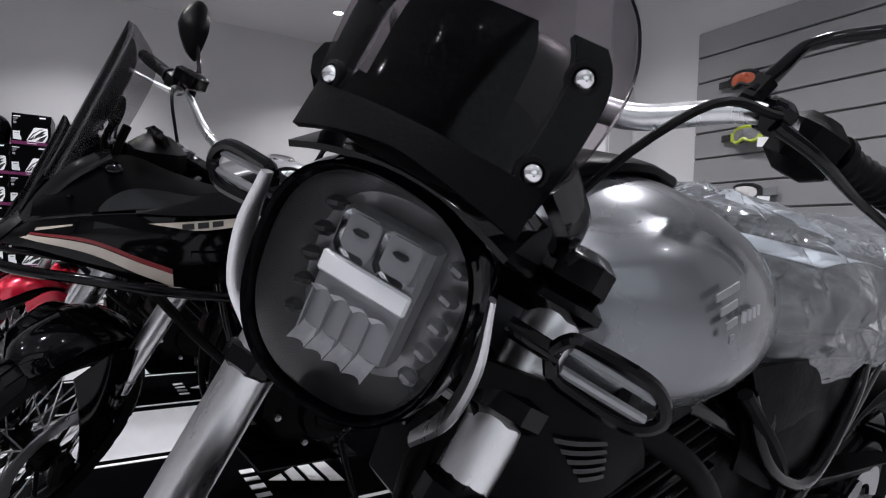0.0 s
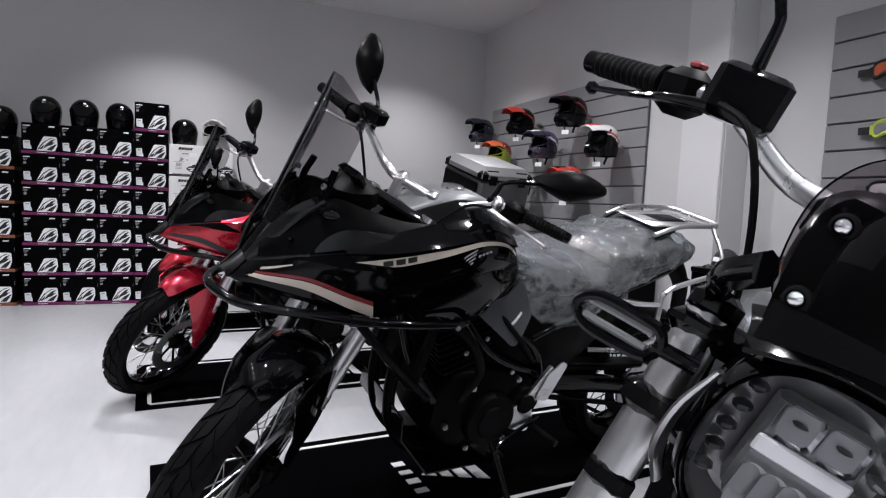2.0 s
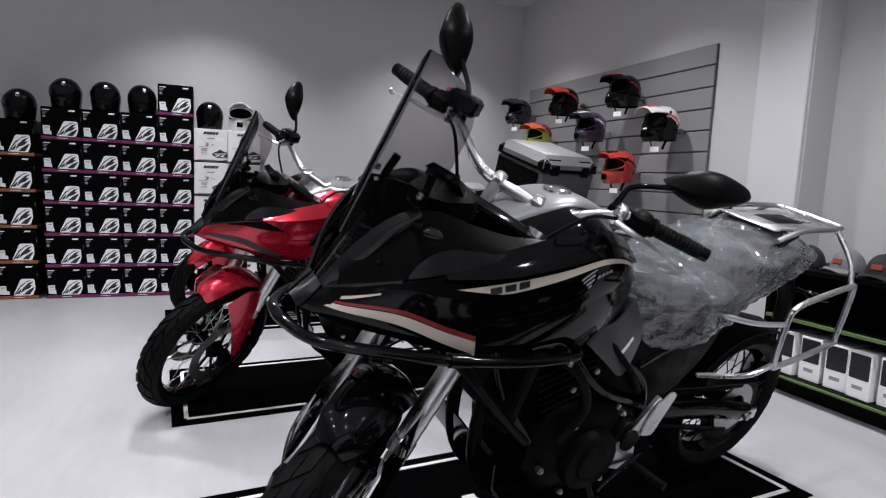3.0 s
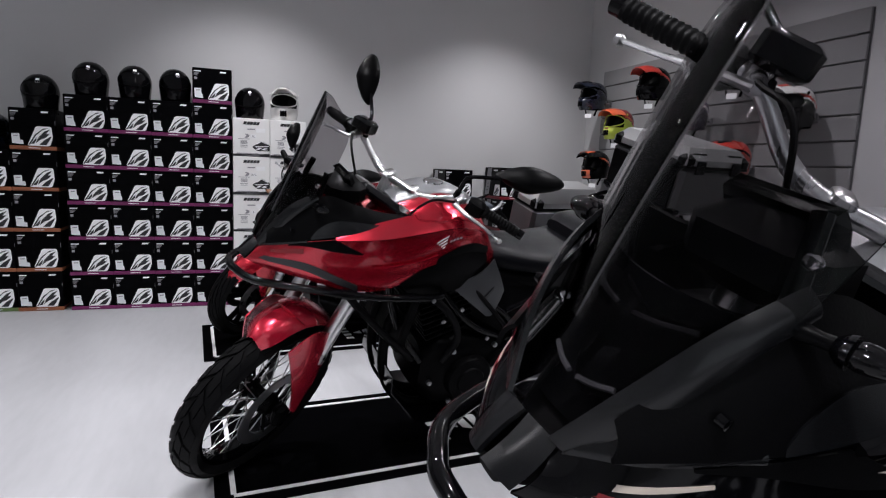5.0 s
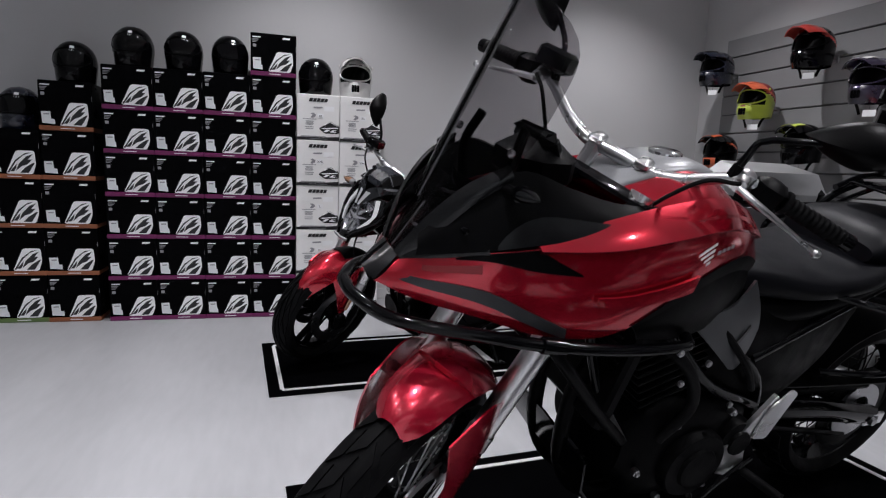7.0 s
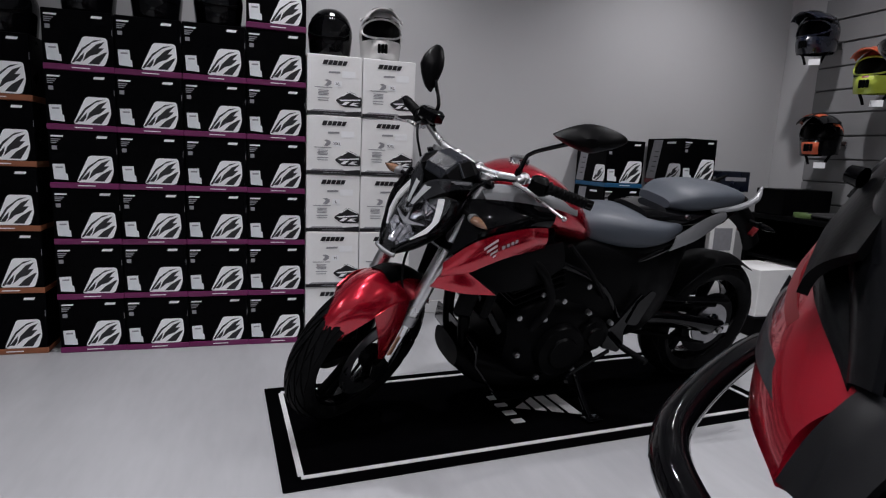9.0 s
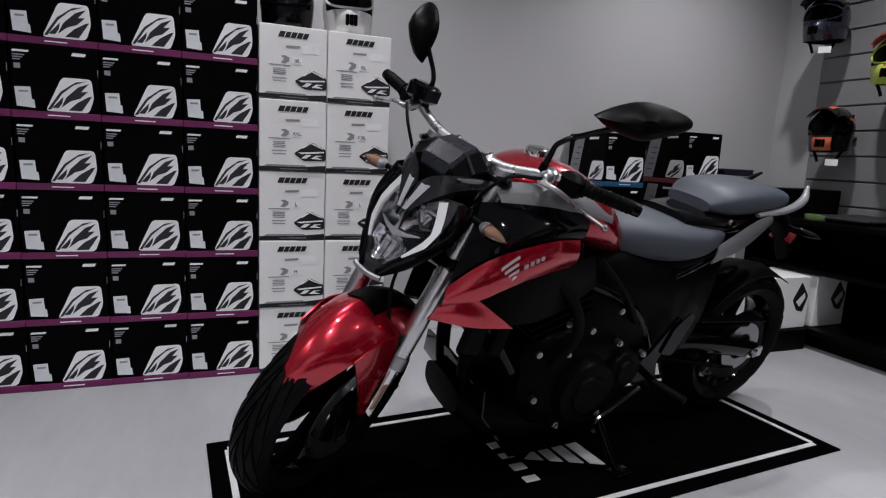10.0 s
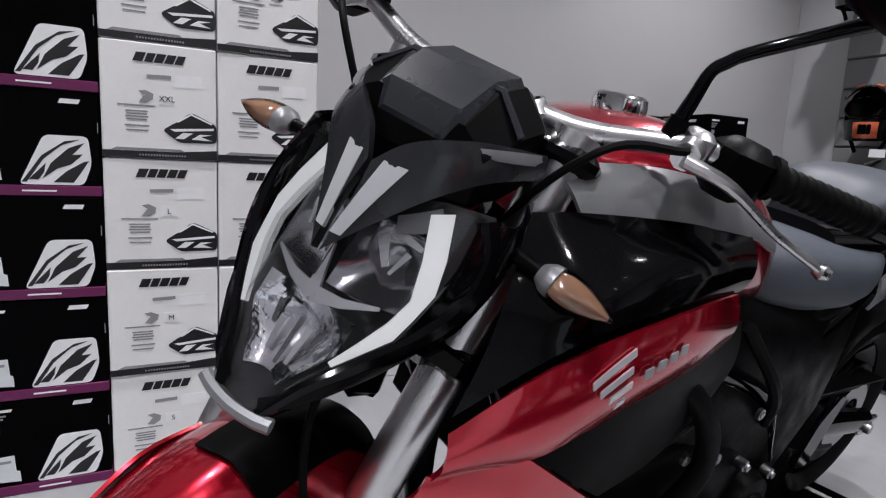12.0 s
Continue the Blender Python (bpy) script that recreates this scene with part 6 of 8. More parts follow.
    part("instrument", faceted([(0.150, 0.046, 0.935, 0.950, 0.958, 0.7), (0.166, 0.074, 0.935, 0.978, 0.996, 0.62), (0.210, 0.084, 0.935, 0.996, 1.024, 0.58), (0.268, 0.084, 0.940, 0.998, 1.027, 0.58), (0.300, 0.075, 0.950, 0.992, 1.018, 0.6)]).moved(hs), PLASTIC, bike, "black faceted instrument housing", sharp=16)
    part("hood_panel", faceted([(0.158, 0.038, 0.955, 0.972, 0.982, 0.8), (0.168, 0.046, 0.965, 0.996, 1.006, 0.8), (0.212, 0.047, 0.990, 1.022, 1.030, 0.84), (0.268, 0.047, 0.990, 1.025, 1.033, 0.84)]).moved(hs), HOODGREY, bike, "satin grey panel on the instrument housing", sharp=16)
    part("hood_ridge", Geo().tube([(0.205, -0.083, 0.997), (0.212, -0.049, 1.025), (0.214, 0.049, 1.025), (0.207, 0.083, 0.997)], 0.004, 6, 18, smooth=False).moved(hs), HOODGREY, bike, "raised line across the housing")
    part("instrument_screen", Geo().box((0.292, 0, 0.985), (0.006, 0.105, 0.045), 0.002, Matrix.Rotation(radians(-20), 3, "Y")).moved(hs), GLOSSBLACK, bike, "dark glass instrument cover")
    # body
    band = surf([(0.216, -0.172, 0.706), (0.262, -0.196, 0.762), (0.318, -0.216, 0.803), (0.40, -0.229, 0.830), (0.47, -0.230, 0.842), (0.548, -0.212, 0.834)], [(0.203, -0.166, 0.655), (0.285, -0.207, 0.688), (0.33, -0.220, 0.714), (0.40, -0.227, 0.744), (0.47, -0.225, 0.759), (0.548, -0.212, 0.768)], 0.010)
    spur = surf([(0.203, -0.166, 0.656), (0.24, -0.187, 0.672), (0.287, -0.208, 0.688)], [(0.186, -0.155, 0.622), (0.285, -0.206, 0.614), (0.390, -0.228, 0.612)], 0.004)
    silver = surf([(0.330, -0.100, 0.945), (0.45, -0.140, 0.952), (0.58, -0.160, 0.932), (0.690, -0.150, 0.888)], [(0.345, -0.140, 0.906), (0.46, -0.176, 0.906), (0.58, -0.188, 0.892), (0.685, -0.172, 0.862)], 0.006)
    inner = surf([(0.300, -0.120, 0.900), (0.345, -0.142, 0.905), (0.46, -0.178, 0.905), (0.58, -0.190, 0.890)], [(0.225, -0.160, 0.715), (0.318, -0.206, 0.806), (0.45, -0.222, 0.843), (0.56, -0.206, 0.838)], 0.012)
    lower = surf([(0.288, -0.200, 0.688), (0.40, -0.220, 0.745), (0.548, -0.206, 0.768), (0.64, -0.185, 0.775)], [(0.392, -0.220, 0.614), (0.50, -0.205, 0.615), (0.60, -0.190, 0.640), (0.68, -0.175, 0.680)], 0.006)
    for side in (-1, 1):
        bd = part("shroud", panel(band, side, nu=28, nv=10), RED, bike, "glossy red tank shroud")
        part("shroud_spur", panel(spur, side, nu=12), RED, bd, "red lower spur of the shroud")
        part("tank_edge_panel", panel(silver, side, nu=18), MIDGREY, bike, "satin grey panel along the tank")
        part("tank_side_cover", panel(inner, side, nu=16), GLOSSBLACK, bike, "glossy black cover between tank and shroud")
        part("lower_cover", panel(lower, side, nu=14), PLASTIC, bike, "matt black lower cover")
        emblem_bars(band, 0.385, 0.18, 0.125, 0.58, side, SATINALU, bd, 0.0085)
        part("radiator_shell", Geo().box((0.335, side * 0.165, 0.60), (0.07, 0.030, 0.20), 0.012, Matrix.Rotation(radians(14), 3, "Y")), PLASTIC, bike, "black radiator side shell")
    tk = part("fuel_tank", smooth_hull([(0.35, 0.84, 0.945, 0.06, 3), (0.43, 0.81, 0.982, 0.105, 3), (0.54, 0.79, 1.000, 0.160, 2.8), (0.65, 0.765, 0.965, 0.178, 2.7), (0.75, 0.74, 0.890, 0.155, 2.6), (0.82, 0.72, 0.81, 0.11, 2.6)]), RED, bike, "glossy red fuel tank")
    part("filler_cap", Geo().lathe([(0.0005, 1.018), (0.028, 1.018), (0.034, 1.014), (0.036, 1.005), (0.036, 0.99)], 26, (0.53, 0, 0), "z"), CHROME, tk, "polished filler cap")
    # dark hull added to close the view behind the engine
    part("inner_casing", smooth_hull([(0.60, 0.40, 0.76, 0.12, 4), (0.78, 0.32, 0.765, 0.165, 4), (1.05, 0.30, 0.74, 0.165, 4), (1.26, 0.36, 0.75, 0.130, 4), (1.36, 0.66, 0.78, 0.08, 4)]), ENGINE, bike, "black filler hull under the seat")
    part("rider_seat", smooth_hull([(0.77, 0.735, 0.815, 0.075, 2.6), (0.86, 0.715, 0.842, 0.125, 2.8), (1.02, 0.705, 0.838, 0.165, 3), (1.14, 0.718, 0.828, 0.165, 3), (1.23, 0.745, 0.832, 0.14, 3), (1.27, 0.765, 0.822, 0.11, 3)]), SEATVINYL, bike, "grey padded rider seat")
    part("pillion_seat", smooth_hull([(1.19, 0.855, 0.895, 0.085, 3), (1.27, 0.845, 0.938, 0.125, 3), (1.42, 0.855, 0.950, 0.130, 3), (1.56, 0.870, 0.940, 0.105, 3), (1.62, 0.885, 0.920, 0.07, 3)]), SEATVINYL, bike, "grey padded pillion seat")
    part("seat_divider", smooth_hull([(1.08, 0.79, 0.855, 0.10, 3), (1.24, 0.785, 0.862, 0.135, 3), (1.42, 0.80, 0.865, 0.12, 3)]), GLOSSBLACK, bike, "glossy black bridge between the seats")
    part("tail", smooth_hull([(0.80, 0.66, 0.745, 0.11, 3), (1.00, 0.655, 0.73, 0.14, 3), (1.25, 0.70, 0.80, 0.135, 3), (1.50, 0.79, 0.875, 0.105, 3), (1.66, 0.86, 0.905, 0.06, 3)]), PLASTIC, bike, "black tail section")
    for side in (-1, 1):
        ts = surf([(1.20, -0.150, 0.770), (1.34, -0.148, 0.845), (1.44, -0.135, 0.868)], [(1.18, -0.155, 0.715), (1.32, -0.150, 0.760), (1.46, -0.130, 0.835)], 0.006)
        part("tail_panel", panel(ts, side, nu=10), MIDGREY, bike, "satin grey tail panel")
        part("grab_rail", Geo().tube([(1.38, side * 0.13, 0.865), (1.52, side * 0.135, 0.885), (1.62, side * 0.12, 0.915), (1.675, side * 0.09, 0.958)], [0.010, 0.016, 0.016, 0.006], 10, 18, flat=0.7), MIDGREY if side < 0 else PLASTIC, bike, "grab rail")
        indicator(bike, (1.74, side * 0.04, 0.79), (1.77, side * 0.15, 0.78), I, GLOSSBLACK, label="black rear turn signal on a short stem")
    part("bolt", Geo().lathe([(0.0005, -0.006), (0.010, -0.006), (0.012, 0.004)], 14, (1.25, -0.135, 0.842)), CHROME, bike, "bright seat bolt")
    part("plate_holder", Geo().tube([(1.62, 0, 0.86), (1.76, 0, 0.78), (1.86, 0, 0.66)], 0.020, 8, 10, flat=2.4), PLASTIC, bike, "black plate holder")
    part("rear_reflector", Geo().box((1.80, 0, 0.735), (0.012, 0.09, 0.045), 0.004, Matrix.Rotation(radians(35), 3, "Y")), REDLINE, bike, "dark red rear reflector")
    engine(bike, 0.66, 0.37, 1.08)
    rear_end(bike, wb, rr, 0.160, 16, 0.9, "cast", (1.06, 0.40))
    frame_tubes(bike, [[(0.30, 0.05, 0.88), (0.52, 0.14, 0.74), (0.86, 0.16, 0.60), (1.02, 0.15, 0.42)], [(0.86, 0.15, 0.62), (1.15, 0.13, 0.70), (1.50, 0.09, 0.82)], [(0.30, 0.06, 0.80), (0.38, 0.13, 0.58), (0.48, 0.15, 0.42)]], 0.017)
    foot_pegs(bike, 1.02, 0.33, 0.185, GLOSSBLACK)
    side_stand(bike, 0.84, 0.28)
    part("belly_pan", smooth_hull([(0.36, 0.24, 0.34, 0.10, 3), (0.48, 0.16, 0.30, 0.15, 3), (0.75, 0.13, 0.26, 0.16, 3), (0.98, 0.17, 0.26, 0.12, 3)]), PLASTIC, bike, "black belly pan")
    bolt_row(bike, [(0.60, -0.205, 0.585), (0.70, -0.20, 0.55), (0.52, -0.205, 0.50), (0.80, -0.195, 0.60)], 0.010)
    return bike


def retro_bike(at, steer):
    """Silver retro motorcycle: oval headlight in a black ring, small smoked screen, round tank."""
    bike = thing("retro_motorcycle", "silver retro motorcycle with an oval headlight and smoked screen", "motorcycle", "motorcycles on mats", at)
    rake, xa, ax = 25.5, -0.17, -0.085
    s = turned_round(rake, xa, steer)
    I = Matrix.Identity(4)
    rf, rr, wb = 0.31, 0.315, 1.45
    wheel(bike, "front_wheel", (ax, 0, rf), rf, 0.120, s, "cast", 18, 0.7, disc=2)
    hs = s @ Matrix.Translation((0, -0.010, 0))
    fork(bike, (ax + 0.03, 0, rf), 23.5, 0.116, s @ Matrix.Translation((0, -0.017, 0)), 0.50, 0.90, ALU, CHROME, 0.0265, 0.021, GLOSSBLACK)
    d = Vector((math.sin(radians(23.5)), 0, math.cos(radians(23.5))))
    for side in (-1, 1):
        for z in (0.70, 0.905):
            q = Vector((ax + 0.06, side * 0.116 - 0.017, rf + 0.01))
            q = q + d * ((z - q.z) / d.z)
            part("fork_bracket", Geo().box(q + Vector((-0.004, 0, 0)), (0.064, 0.062, 0.046) if side < 0 else (0.050, 0.056, 0.040), 0.012, Matrix.Rotation(radians(rake), 3, "Y")).moved(s), GLOSSBLACK, bike, "black lamp bracket on the fork")
    rows = []
    for k in range(13):
        a = radians(140 - 100 * k / 12)
        rows.append([Vector((ax + (rf + 0.034 - 0.05 * abs(w) ** 2.2) * math.cos(a), 0.075 * w, rf + (rf + 0.034 - 0.05 * abs(w) ** 2.2) * math.sin(a))) for w in [(j - 4) / 4 for j in range(9)]])
    part("front_mudguard", Geo().sheet(rows[::-1], 0.004).moved(s), GLOSSBLACK, bike, "black front mudguard")
    # headlight: ring, glass, bowl, lamp block, side lamps; it looks ahead and a little up
    hm = Matrix.Translation((0.046, 0, 0.866)) @ Matrix.Rotation(radians(7), 4, "Y")

    def oval(rx, ry, x, n=48, p=2.5):
        out = []
        for j in range(n):
            a = 2 * math.pi * j / n
            c, q = math.cos(a), math.sin(a)
            w = rx * (1 + 0.05 * q)
            out.append(Vector((x, w * math.copysign(abs(c) ** (2 / p), c), ry * math.copysign(abs(q) ** (2 / p), q))))
        return out
    A, Bh = HEAD_W, HEAD_H
    shell = Geo().rings([oval(A * 0.96, Bh * 0.96, 0.012), oval(A * 1.03, Bh * 1.03, 0.002), oval(A * 1.09, Bh * 1.08, 0.020), oval(A * 1.06, Bh * 1.05, 0.060), oval(A * 0.70, Bh * 0.70, 0.115), oval(A * 0.30, Bh * 0.30, 0.130)], caps=False)
    hl = part("headlight", shell.moved(hs @ hm), GLOSSBLACK, bike, "oval headlight in a glossy black shell")
    part("inner_bowl", Geo().rings([oval(A * 0.96, Bh * 0.96, 0.012), oval(A * 0.93, Bh * 0.93, 0.030), oval(A * 0.80, Bh * 0.80, 0.058), oval(A * 0.05, Bh * 0.05, 0.062)], caps=False).moved(hs @ hm), BOWL, hl, "grey plated lamp bowl")
    dome = [oval(A * f, Bh * f, x) for f, x in ((0.98, 0.008), (0.80, -0.004), (0.5, -0.011), (0.2, -0.014), (0.02, -0.0145))]
    part("lens", Geo().rings(dome, caps=False).moved(hs @ hm), CLEARLENS, hl, "clear domed lens")
    part("chrome_rim", Geo().rings([oval(A * 0.985, Bh * 0.985, 0.004), oval(A * 1.0, Bh * 1.0, -0.001), oval(A * 1.015, Bh * 1.015, 0.006)], caps=False).moved(hs @ hm), GLOSSBLACK, hl, "thin black rim")
    bx = part("lamp_block", Geo().box((0.040, 0, 0.004), (0.030, A * 0.95, Bh * 1.16), 0.004).moved(hs @ hm), MIDGREY, hl, "lamp block with two rows of reflectors")
    part("white_bar", Geo().box((0.022, 0, 0.009), (0.006, A * 0.93, Bh * 0.20), 0.002).moved(hs @ hm), LAMPWHITE, bx, "pale bar across the lamp")
    for k in (-1, 1):
        cup = Geo()
        y0 = k * A * 0.21
        w, h = A * 0.19, Bh * 0.19
        ring = lambda f, x: [Vector((x, y0 + w * f * a, Bh * 0.42 + h * f * b)) for a, b in ((-1, -0.7), (-0.7, -1), (0.7, -1), (1, -0.7), (1, 0.7), (0.7, 1), (-0.7, 1), (-1, 0.7))]
        cup.rings([ring(1.05, 0.020), ring(0.85, 0.026), ring(0.45, 0.034), ring(0.05, 0.036)], caps=False)
        part("upper_reflector", cup.moved(hs @ hm), CHROME, bx, "bright square reflector cup")
        part("emitter", Geo().box((0.026, y0, Bh * 0.45), (0.014, w * 0.8, h * 0.25), 0.002).moved(hs @ hm), DARKGREY, bx)
    for k in range(4):
        y0 = (k - 1.5) * A * 0.205
        rib = Geo()
        rib.rings([[Vector((x - 0.007 * a * a, y0 + A * 0.098 * a, z)) for a in (-1, -0.5, 0, 0.5, 1)] for x, z in ((0.020, -Bh * 0.10), (0.034, -Bh * 0.22), (0.037, -Bh * 0.36), (0.030, -Bh * 0.50), (0.016, -Bh * 0.62))], caps=False, closed=False)
        part("lower_reflector", rib.moved(hs @ hm), SCOOP, bx, "bright scooped reflector")
        part("reflector_divider", Geo().box((0.026, y0 + A * 0.1025, -Bh * 0.36), (0.014, 0.0016, Bh * 0.40), 0).moved(hs @ hm), MIDGREY, bx)
    for side in (-1, 1):
        for k in range(5):
            part("side_lamp", Geo().box((0.044, side * A * (0.70 - 0.02 * abs(k - 2)), Bh * (0.52 - 0.26 * k)), (0.016, A * 0.20, Bh * 0.13), 0.004, Matrix.Rotation(radians(-14 * side), 3, "X")).moved(hs @ hm), DARKGREY if side > 0 else MIDGREY, hl, "stepped side lamp")
    part("lamp_visor", Geo().sheet([[Vector((x, A * 1.05 * w, Bh * (1.02 - 0.20 * w * w) + z)) for w in [(j - 6) / 6 for j in range(13)]] for x, z in ((0.006, 0.002), (0.05, 0.016), (0.10, 0.020))], 0.005).moved(hs @ hm), GLOSSBLACK, bike, "glossy black lamp brow")
    for side in (-1, 1):
        part("lamp_arm", Geo().tube([(0.052, side * 0.094, 0.918), (0.058, side * 0.103, 0.868), (0.064, side * 0.099, 0.818), (0.076, side * 0.080, 0.775)], [0.005, 0.009, 0.010, 0.007], 8, 18, flat=0.5).moved(hs), ALU, bike, "silver lamp side arm")
        # turn signals: flat loops with ribs
        root = Vector((0.128, side * 0.120, 0.872))
        along = lambda u, w, q=0.0: root + Vector((0.30 * u + q, side * (0.026 + u), w - 0.16 * u))
        lp = Geo().tube([along(*q) for q in ((0, -0.016), (0.016, -0.020), (0.068, -0.020), (0.088, 0.0), (0.068, 0.020), (0.016, 0.020), (0, 0.016), (-0.007, 0), (0, -0.016))], 0.0062, 8, 44)
        tsn = part("indicator", lp.moved(hs), GLOSSBLACK, bike, "black loop-shaped turn signal")
        part("stem", Geo().tube([root + Vector((0, -side * 0.02, 0.002)), root + Vector((0, side * 0.026, 0))], 0.0085, 10, 3).moved(hs), GLOSSBLACK, tsn)
        for w in (-0.010, 0.010):
            part("lens_bar", Geo().tube([along(0.004, w, 0.003), along(0.076, w, 0.003)], 0.0048, 8, 3).moved(hs), MIDGREY, tsn, "grey lens bar")
    # screen on its black carrier
    def sheet_at(y, z, off=0.0):
        return Vector((0.0538 + 0.35 * (z - 0.997) + 3.7 * y * y + off, y, z))

    def curved(levels, off, thick, n=16, sag=0.0, w0=-1.0, w1=1.0):
        """A piece of the screen's curve from (height, half width) pairs."""
        pts = spline([(z, hw, 0) for z, hw in levels], (len(levels) - 1) * 4)
        rows = []
        for k, q in enumerate(pts):
            fade = sag * max(0, 1 - k / 8)
            rows.append([sheet_at(q.y * w, q.x - fade * w * w, off) for w in [w0 + (w1 - w0) * j / n for j in range(n + 1)]])
        return rows, Geo().sheet(rows, thick)
    rows, g = curved([(0.991, 0.086), (1.000, 0.096), (1.030, 0.103), (1.060, 0.104), (1.085, 0.098), (1.108, 0.084), (1.124, 0.060), (1.135, 0.022)], 0.0, 0.004, 18, 0.009)
    part("windscreen", g.moved(hs), DARKSMOKE, bike, "dark smoked small windscreen")
    # highlight on the lower rim, modelled as a thin chrome tube
    part("screen_edge", Geo().tube([q + Vector((-0.001, 0, 0)) for q in rows[0]], 0.0017, 6, 34).moved(hs), CHROME, bike, "highlight along the screen's lower edge, shaped as a bright tube")
    part("screen_carrier", curved([(0.966, 0.040), (0.99, 0.046), (1.03, 0.046), (1.060, 0.044), (1.077, 0.037)], 0.008, 0.010, 10)[1].moved(hs), ENGINE, bike, "matt black screen carrier")
    for side in (-1, 1):
        levels = [(0.968, 0.088), (0.99, 0.091), (1.02, 0.094), (1.05, 0.094), (1.068, 0.088), (1.078, 0.080)]
        part("carrier_wing", curved(levels, 0.008, 0.010, 6, 0.0, min(side * 0.72, side * 0.97), max(side * 0.72, side * 0.97))[1].moved(hs), ENGINE, bike, "matt black side wing of the carrier")
        part("wing_bridge", curved([(0.966, 0.062), (0.980, 0.062), (0.994, 0.060), (1.006, 0.056)], 0.010, 0.010, 6, 0.0, min(side * 0.5, side), max(side * 0.5, side))[1].moved(hs), ENGINE, bike)
    flange = []
    for k in range(5):
        t = k / 4
        flange.append([sheet_at(0.087 * w, (0.977 - 0.022 * abs(w) ** 1.6) * (1 - t) + (0.995 - 0.009 * w * w) * t, -0.004 + 0.004 * t) for w in [(j - 9) / 9 for j in range(19)]])
    part("carrier_flange", Geo().sheet(flange, 0.006).moved(hs), PLASTIC, bike, "matt black flange below the screen")
    part("instrument", smooth_hull([(0.14, 0.95, 1.03, 0.070, 3), (0.19, 0.96, 1.075, 0.078, 3), (0.25, 0.99, 1.08, 0.07, 3)]).moved(s), PLASTIC, bike, "black instrument housing")
    for side in (-1, 1):
        for p in ((0.072, side * 0.078, 0.997), (0.094, side * 0.078, 1.059)):
            g = Geo().lathe([(0.0005, -0.008), (0.0035, -0.0075), (0.006, -0.005), (0.0075, -0.001), (0.0075, 0.004)], 18)
            part("screen_screw", g.moved(hs @ Matrix.Translation(p) @ Matrix.Rotation(radians(-62 if side < 0 else 242), 4, "Z")), CHROME, bike, "polished screen screw")
            g = Geo().lathe([(0.008, -0.003), (0.011, -0.002), (0.011, 0.006)], 18)
            part("rubber_ring", g.moved(hs @ Matrix.Translation(p) @ Matrix.Rotation(radians(-62 if side < 0 else 242), 4, "Z")), RUBBER, bike)
        part("carrier_arm", Geo().tube([(0.10, side * 0.095, 1.0), (0.16, side * 0.115, 0.96), (0.215, side * 0.11, 0.93)], 0.012, 8, 10, flat=1.5).moved(s), GLOSSBLACK, bike, "black carrier arm")
    # handlebar
    bar = [(0.325, 0.0, 1.040), (0.325, -0.07, 1.040), (0.330, -0.115, 1.050), (0.340, -0.185, 1.086), (0.368, -0.235, 1.092), (0.465, -0.395, 1.068)]
    hb = controls(bike, s, bar, 0.125, GLOSSBLACK, ALU, 0.015, (-0.030, -0.030, 0.012), (0.060, 0.084, 0.062))
    for y in (-0.05, 0.05):
        part("bar_clamp", Geo().box((0.322, y, 1.025), (0.055, 0.034, 0.055), 0.01).moved(s), GLOSSBLACK, hb, "black handlebar clamp")
    for side in (-1, 1):
        joint, centre = ((0.362, 0.200, 1.205), (0.405, 0.300, 1.300)) if side > 0 else ((0.395, -0.214, 1.172), (0.420, -0.360, 1.255))
        mirror(bike, (0.352, side * 0.190, 1.105), joint, centre, (0.17, 0.11, 0.05), s, side, 8)
    # tank, side parts, seat
    tk = part("fuel_tank", smooth_hull([(0.255, 0.79, 0.880, 0.075, 2.4), (0.295, 0.730, 0.925, 0.135, 2.4), (0.37, 0.700, 0.958, 0.182, 2.4), (0.46, 0.692, 0.965, 0.205, 2.4), (0.56, 0.710, 0.938, 0.190, 2.4), (0.63, 0.735, 0.900, 0.150, 2.4), (0.68, 0.76, 0.86, 0.10, 2.4)], 6, 40), SILVER, bike, "silver metallic round fuel tank")
    part("tank_trim", smooth_hull([(0.28, 0.915, 0.945, 0.05, 3), (0.35, 0.948, 0.975, 0.075, 3), (0.44, 0.962, 0.982, 0.075, 3), (0.53, 0.950, 0.972, 0.05, 3)]), PLASTIC, tk, "black tank top trim")
    side_s = surf([(0.33, -0.158, 0.90), (0.43, -0.194, 0.90), (0.54, -0.186, 0.88)], [(0.35, -0.164, 0.76), (0.45, -0.200, 0.75), (0.56, -0.180, 0.77)], 0.008)
    emblem_bars(side_s, 0.36, 0.14, 0.14, 0.36, -1, MIDGREY, tk, 0.006)
    for side in (-1, 1):
        cv = surf([(0.20, -0.10, 0.80), (0.26, -0.150, 0.785), (0.36, -0.165, 0.752)], [(0.26, -0.115, 0.655), (0.33, -0.165, 0.660), (0.40, -0.172, 0.690)], 0.008)
        c1 = part("radiator_cover", panel(cv, side, nu=10), PLASTIC, bike, "matt black radiator cover")
        for k in range(5):
            part("mesh_bar", panel(cv, side, 0.40 + 0.02 * k, 0.72 - 0.02 * k, 0.40 + 0.075 * k, 0.44 + 0.075 * k, 0.003, 0.0075, 5, 2), VISOR, c1)
        sc = surf([(0.60, -0.14, 0.74), (0.74, -0.165, 0.745), (0.92, -0.15, 0.735)], [(0.64, -0.15, 0.62), (0.76, -0.17, 0.58), (0.90, -0.155, 0.64)], 0.010)
        part("side_cover", panel(sc, side, nu=12), ENGINE, bike, "black side cover")
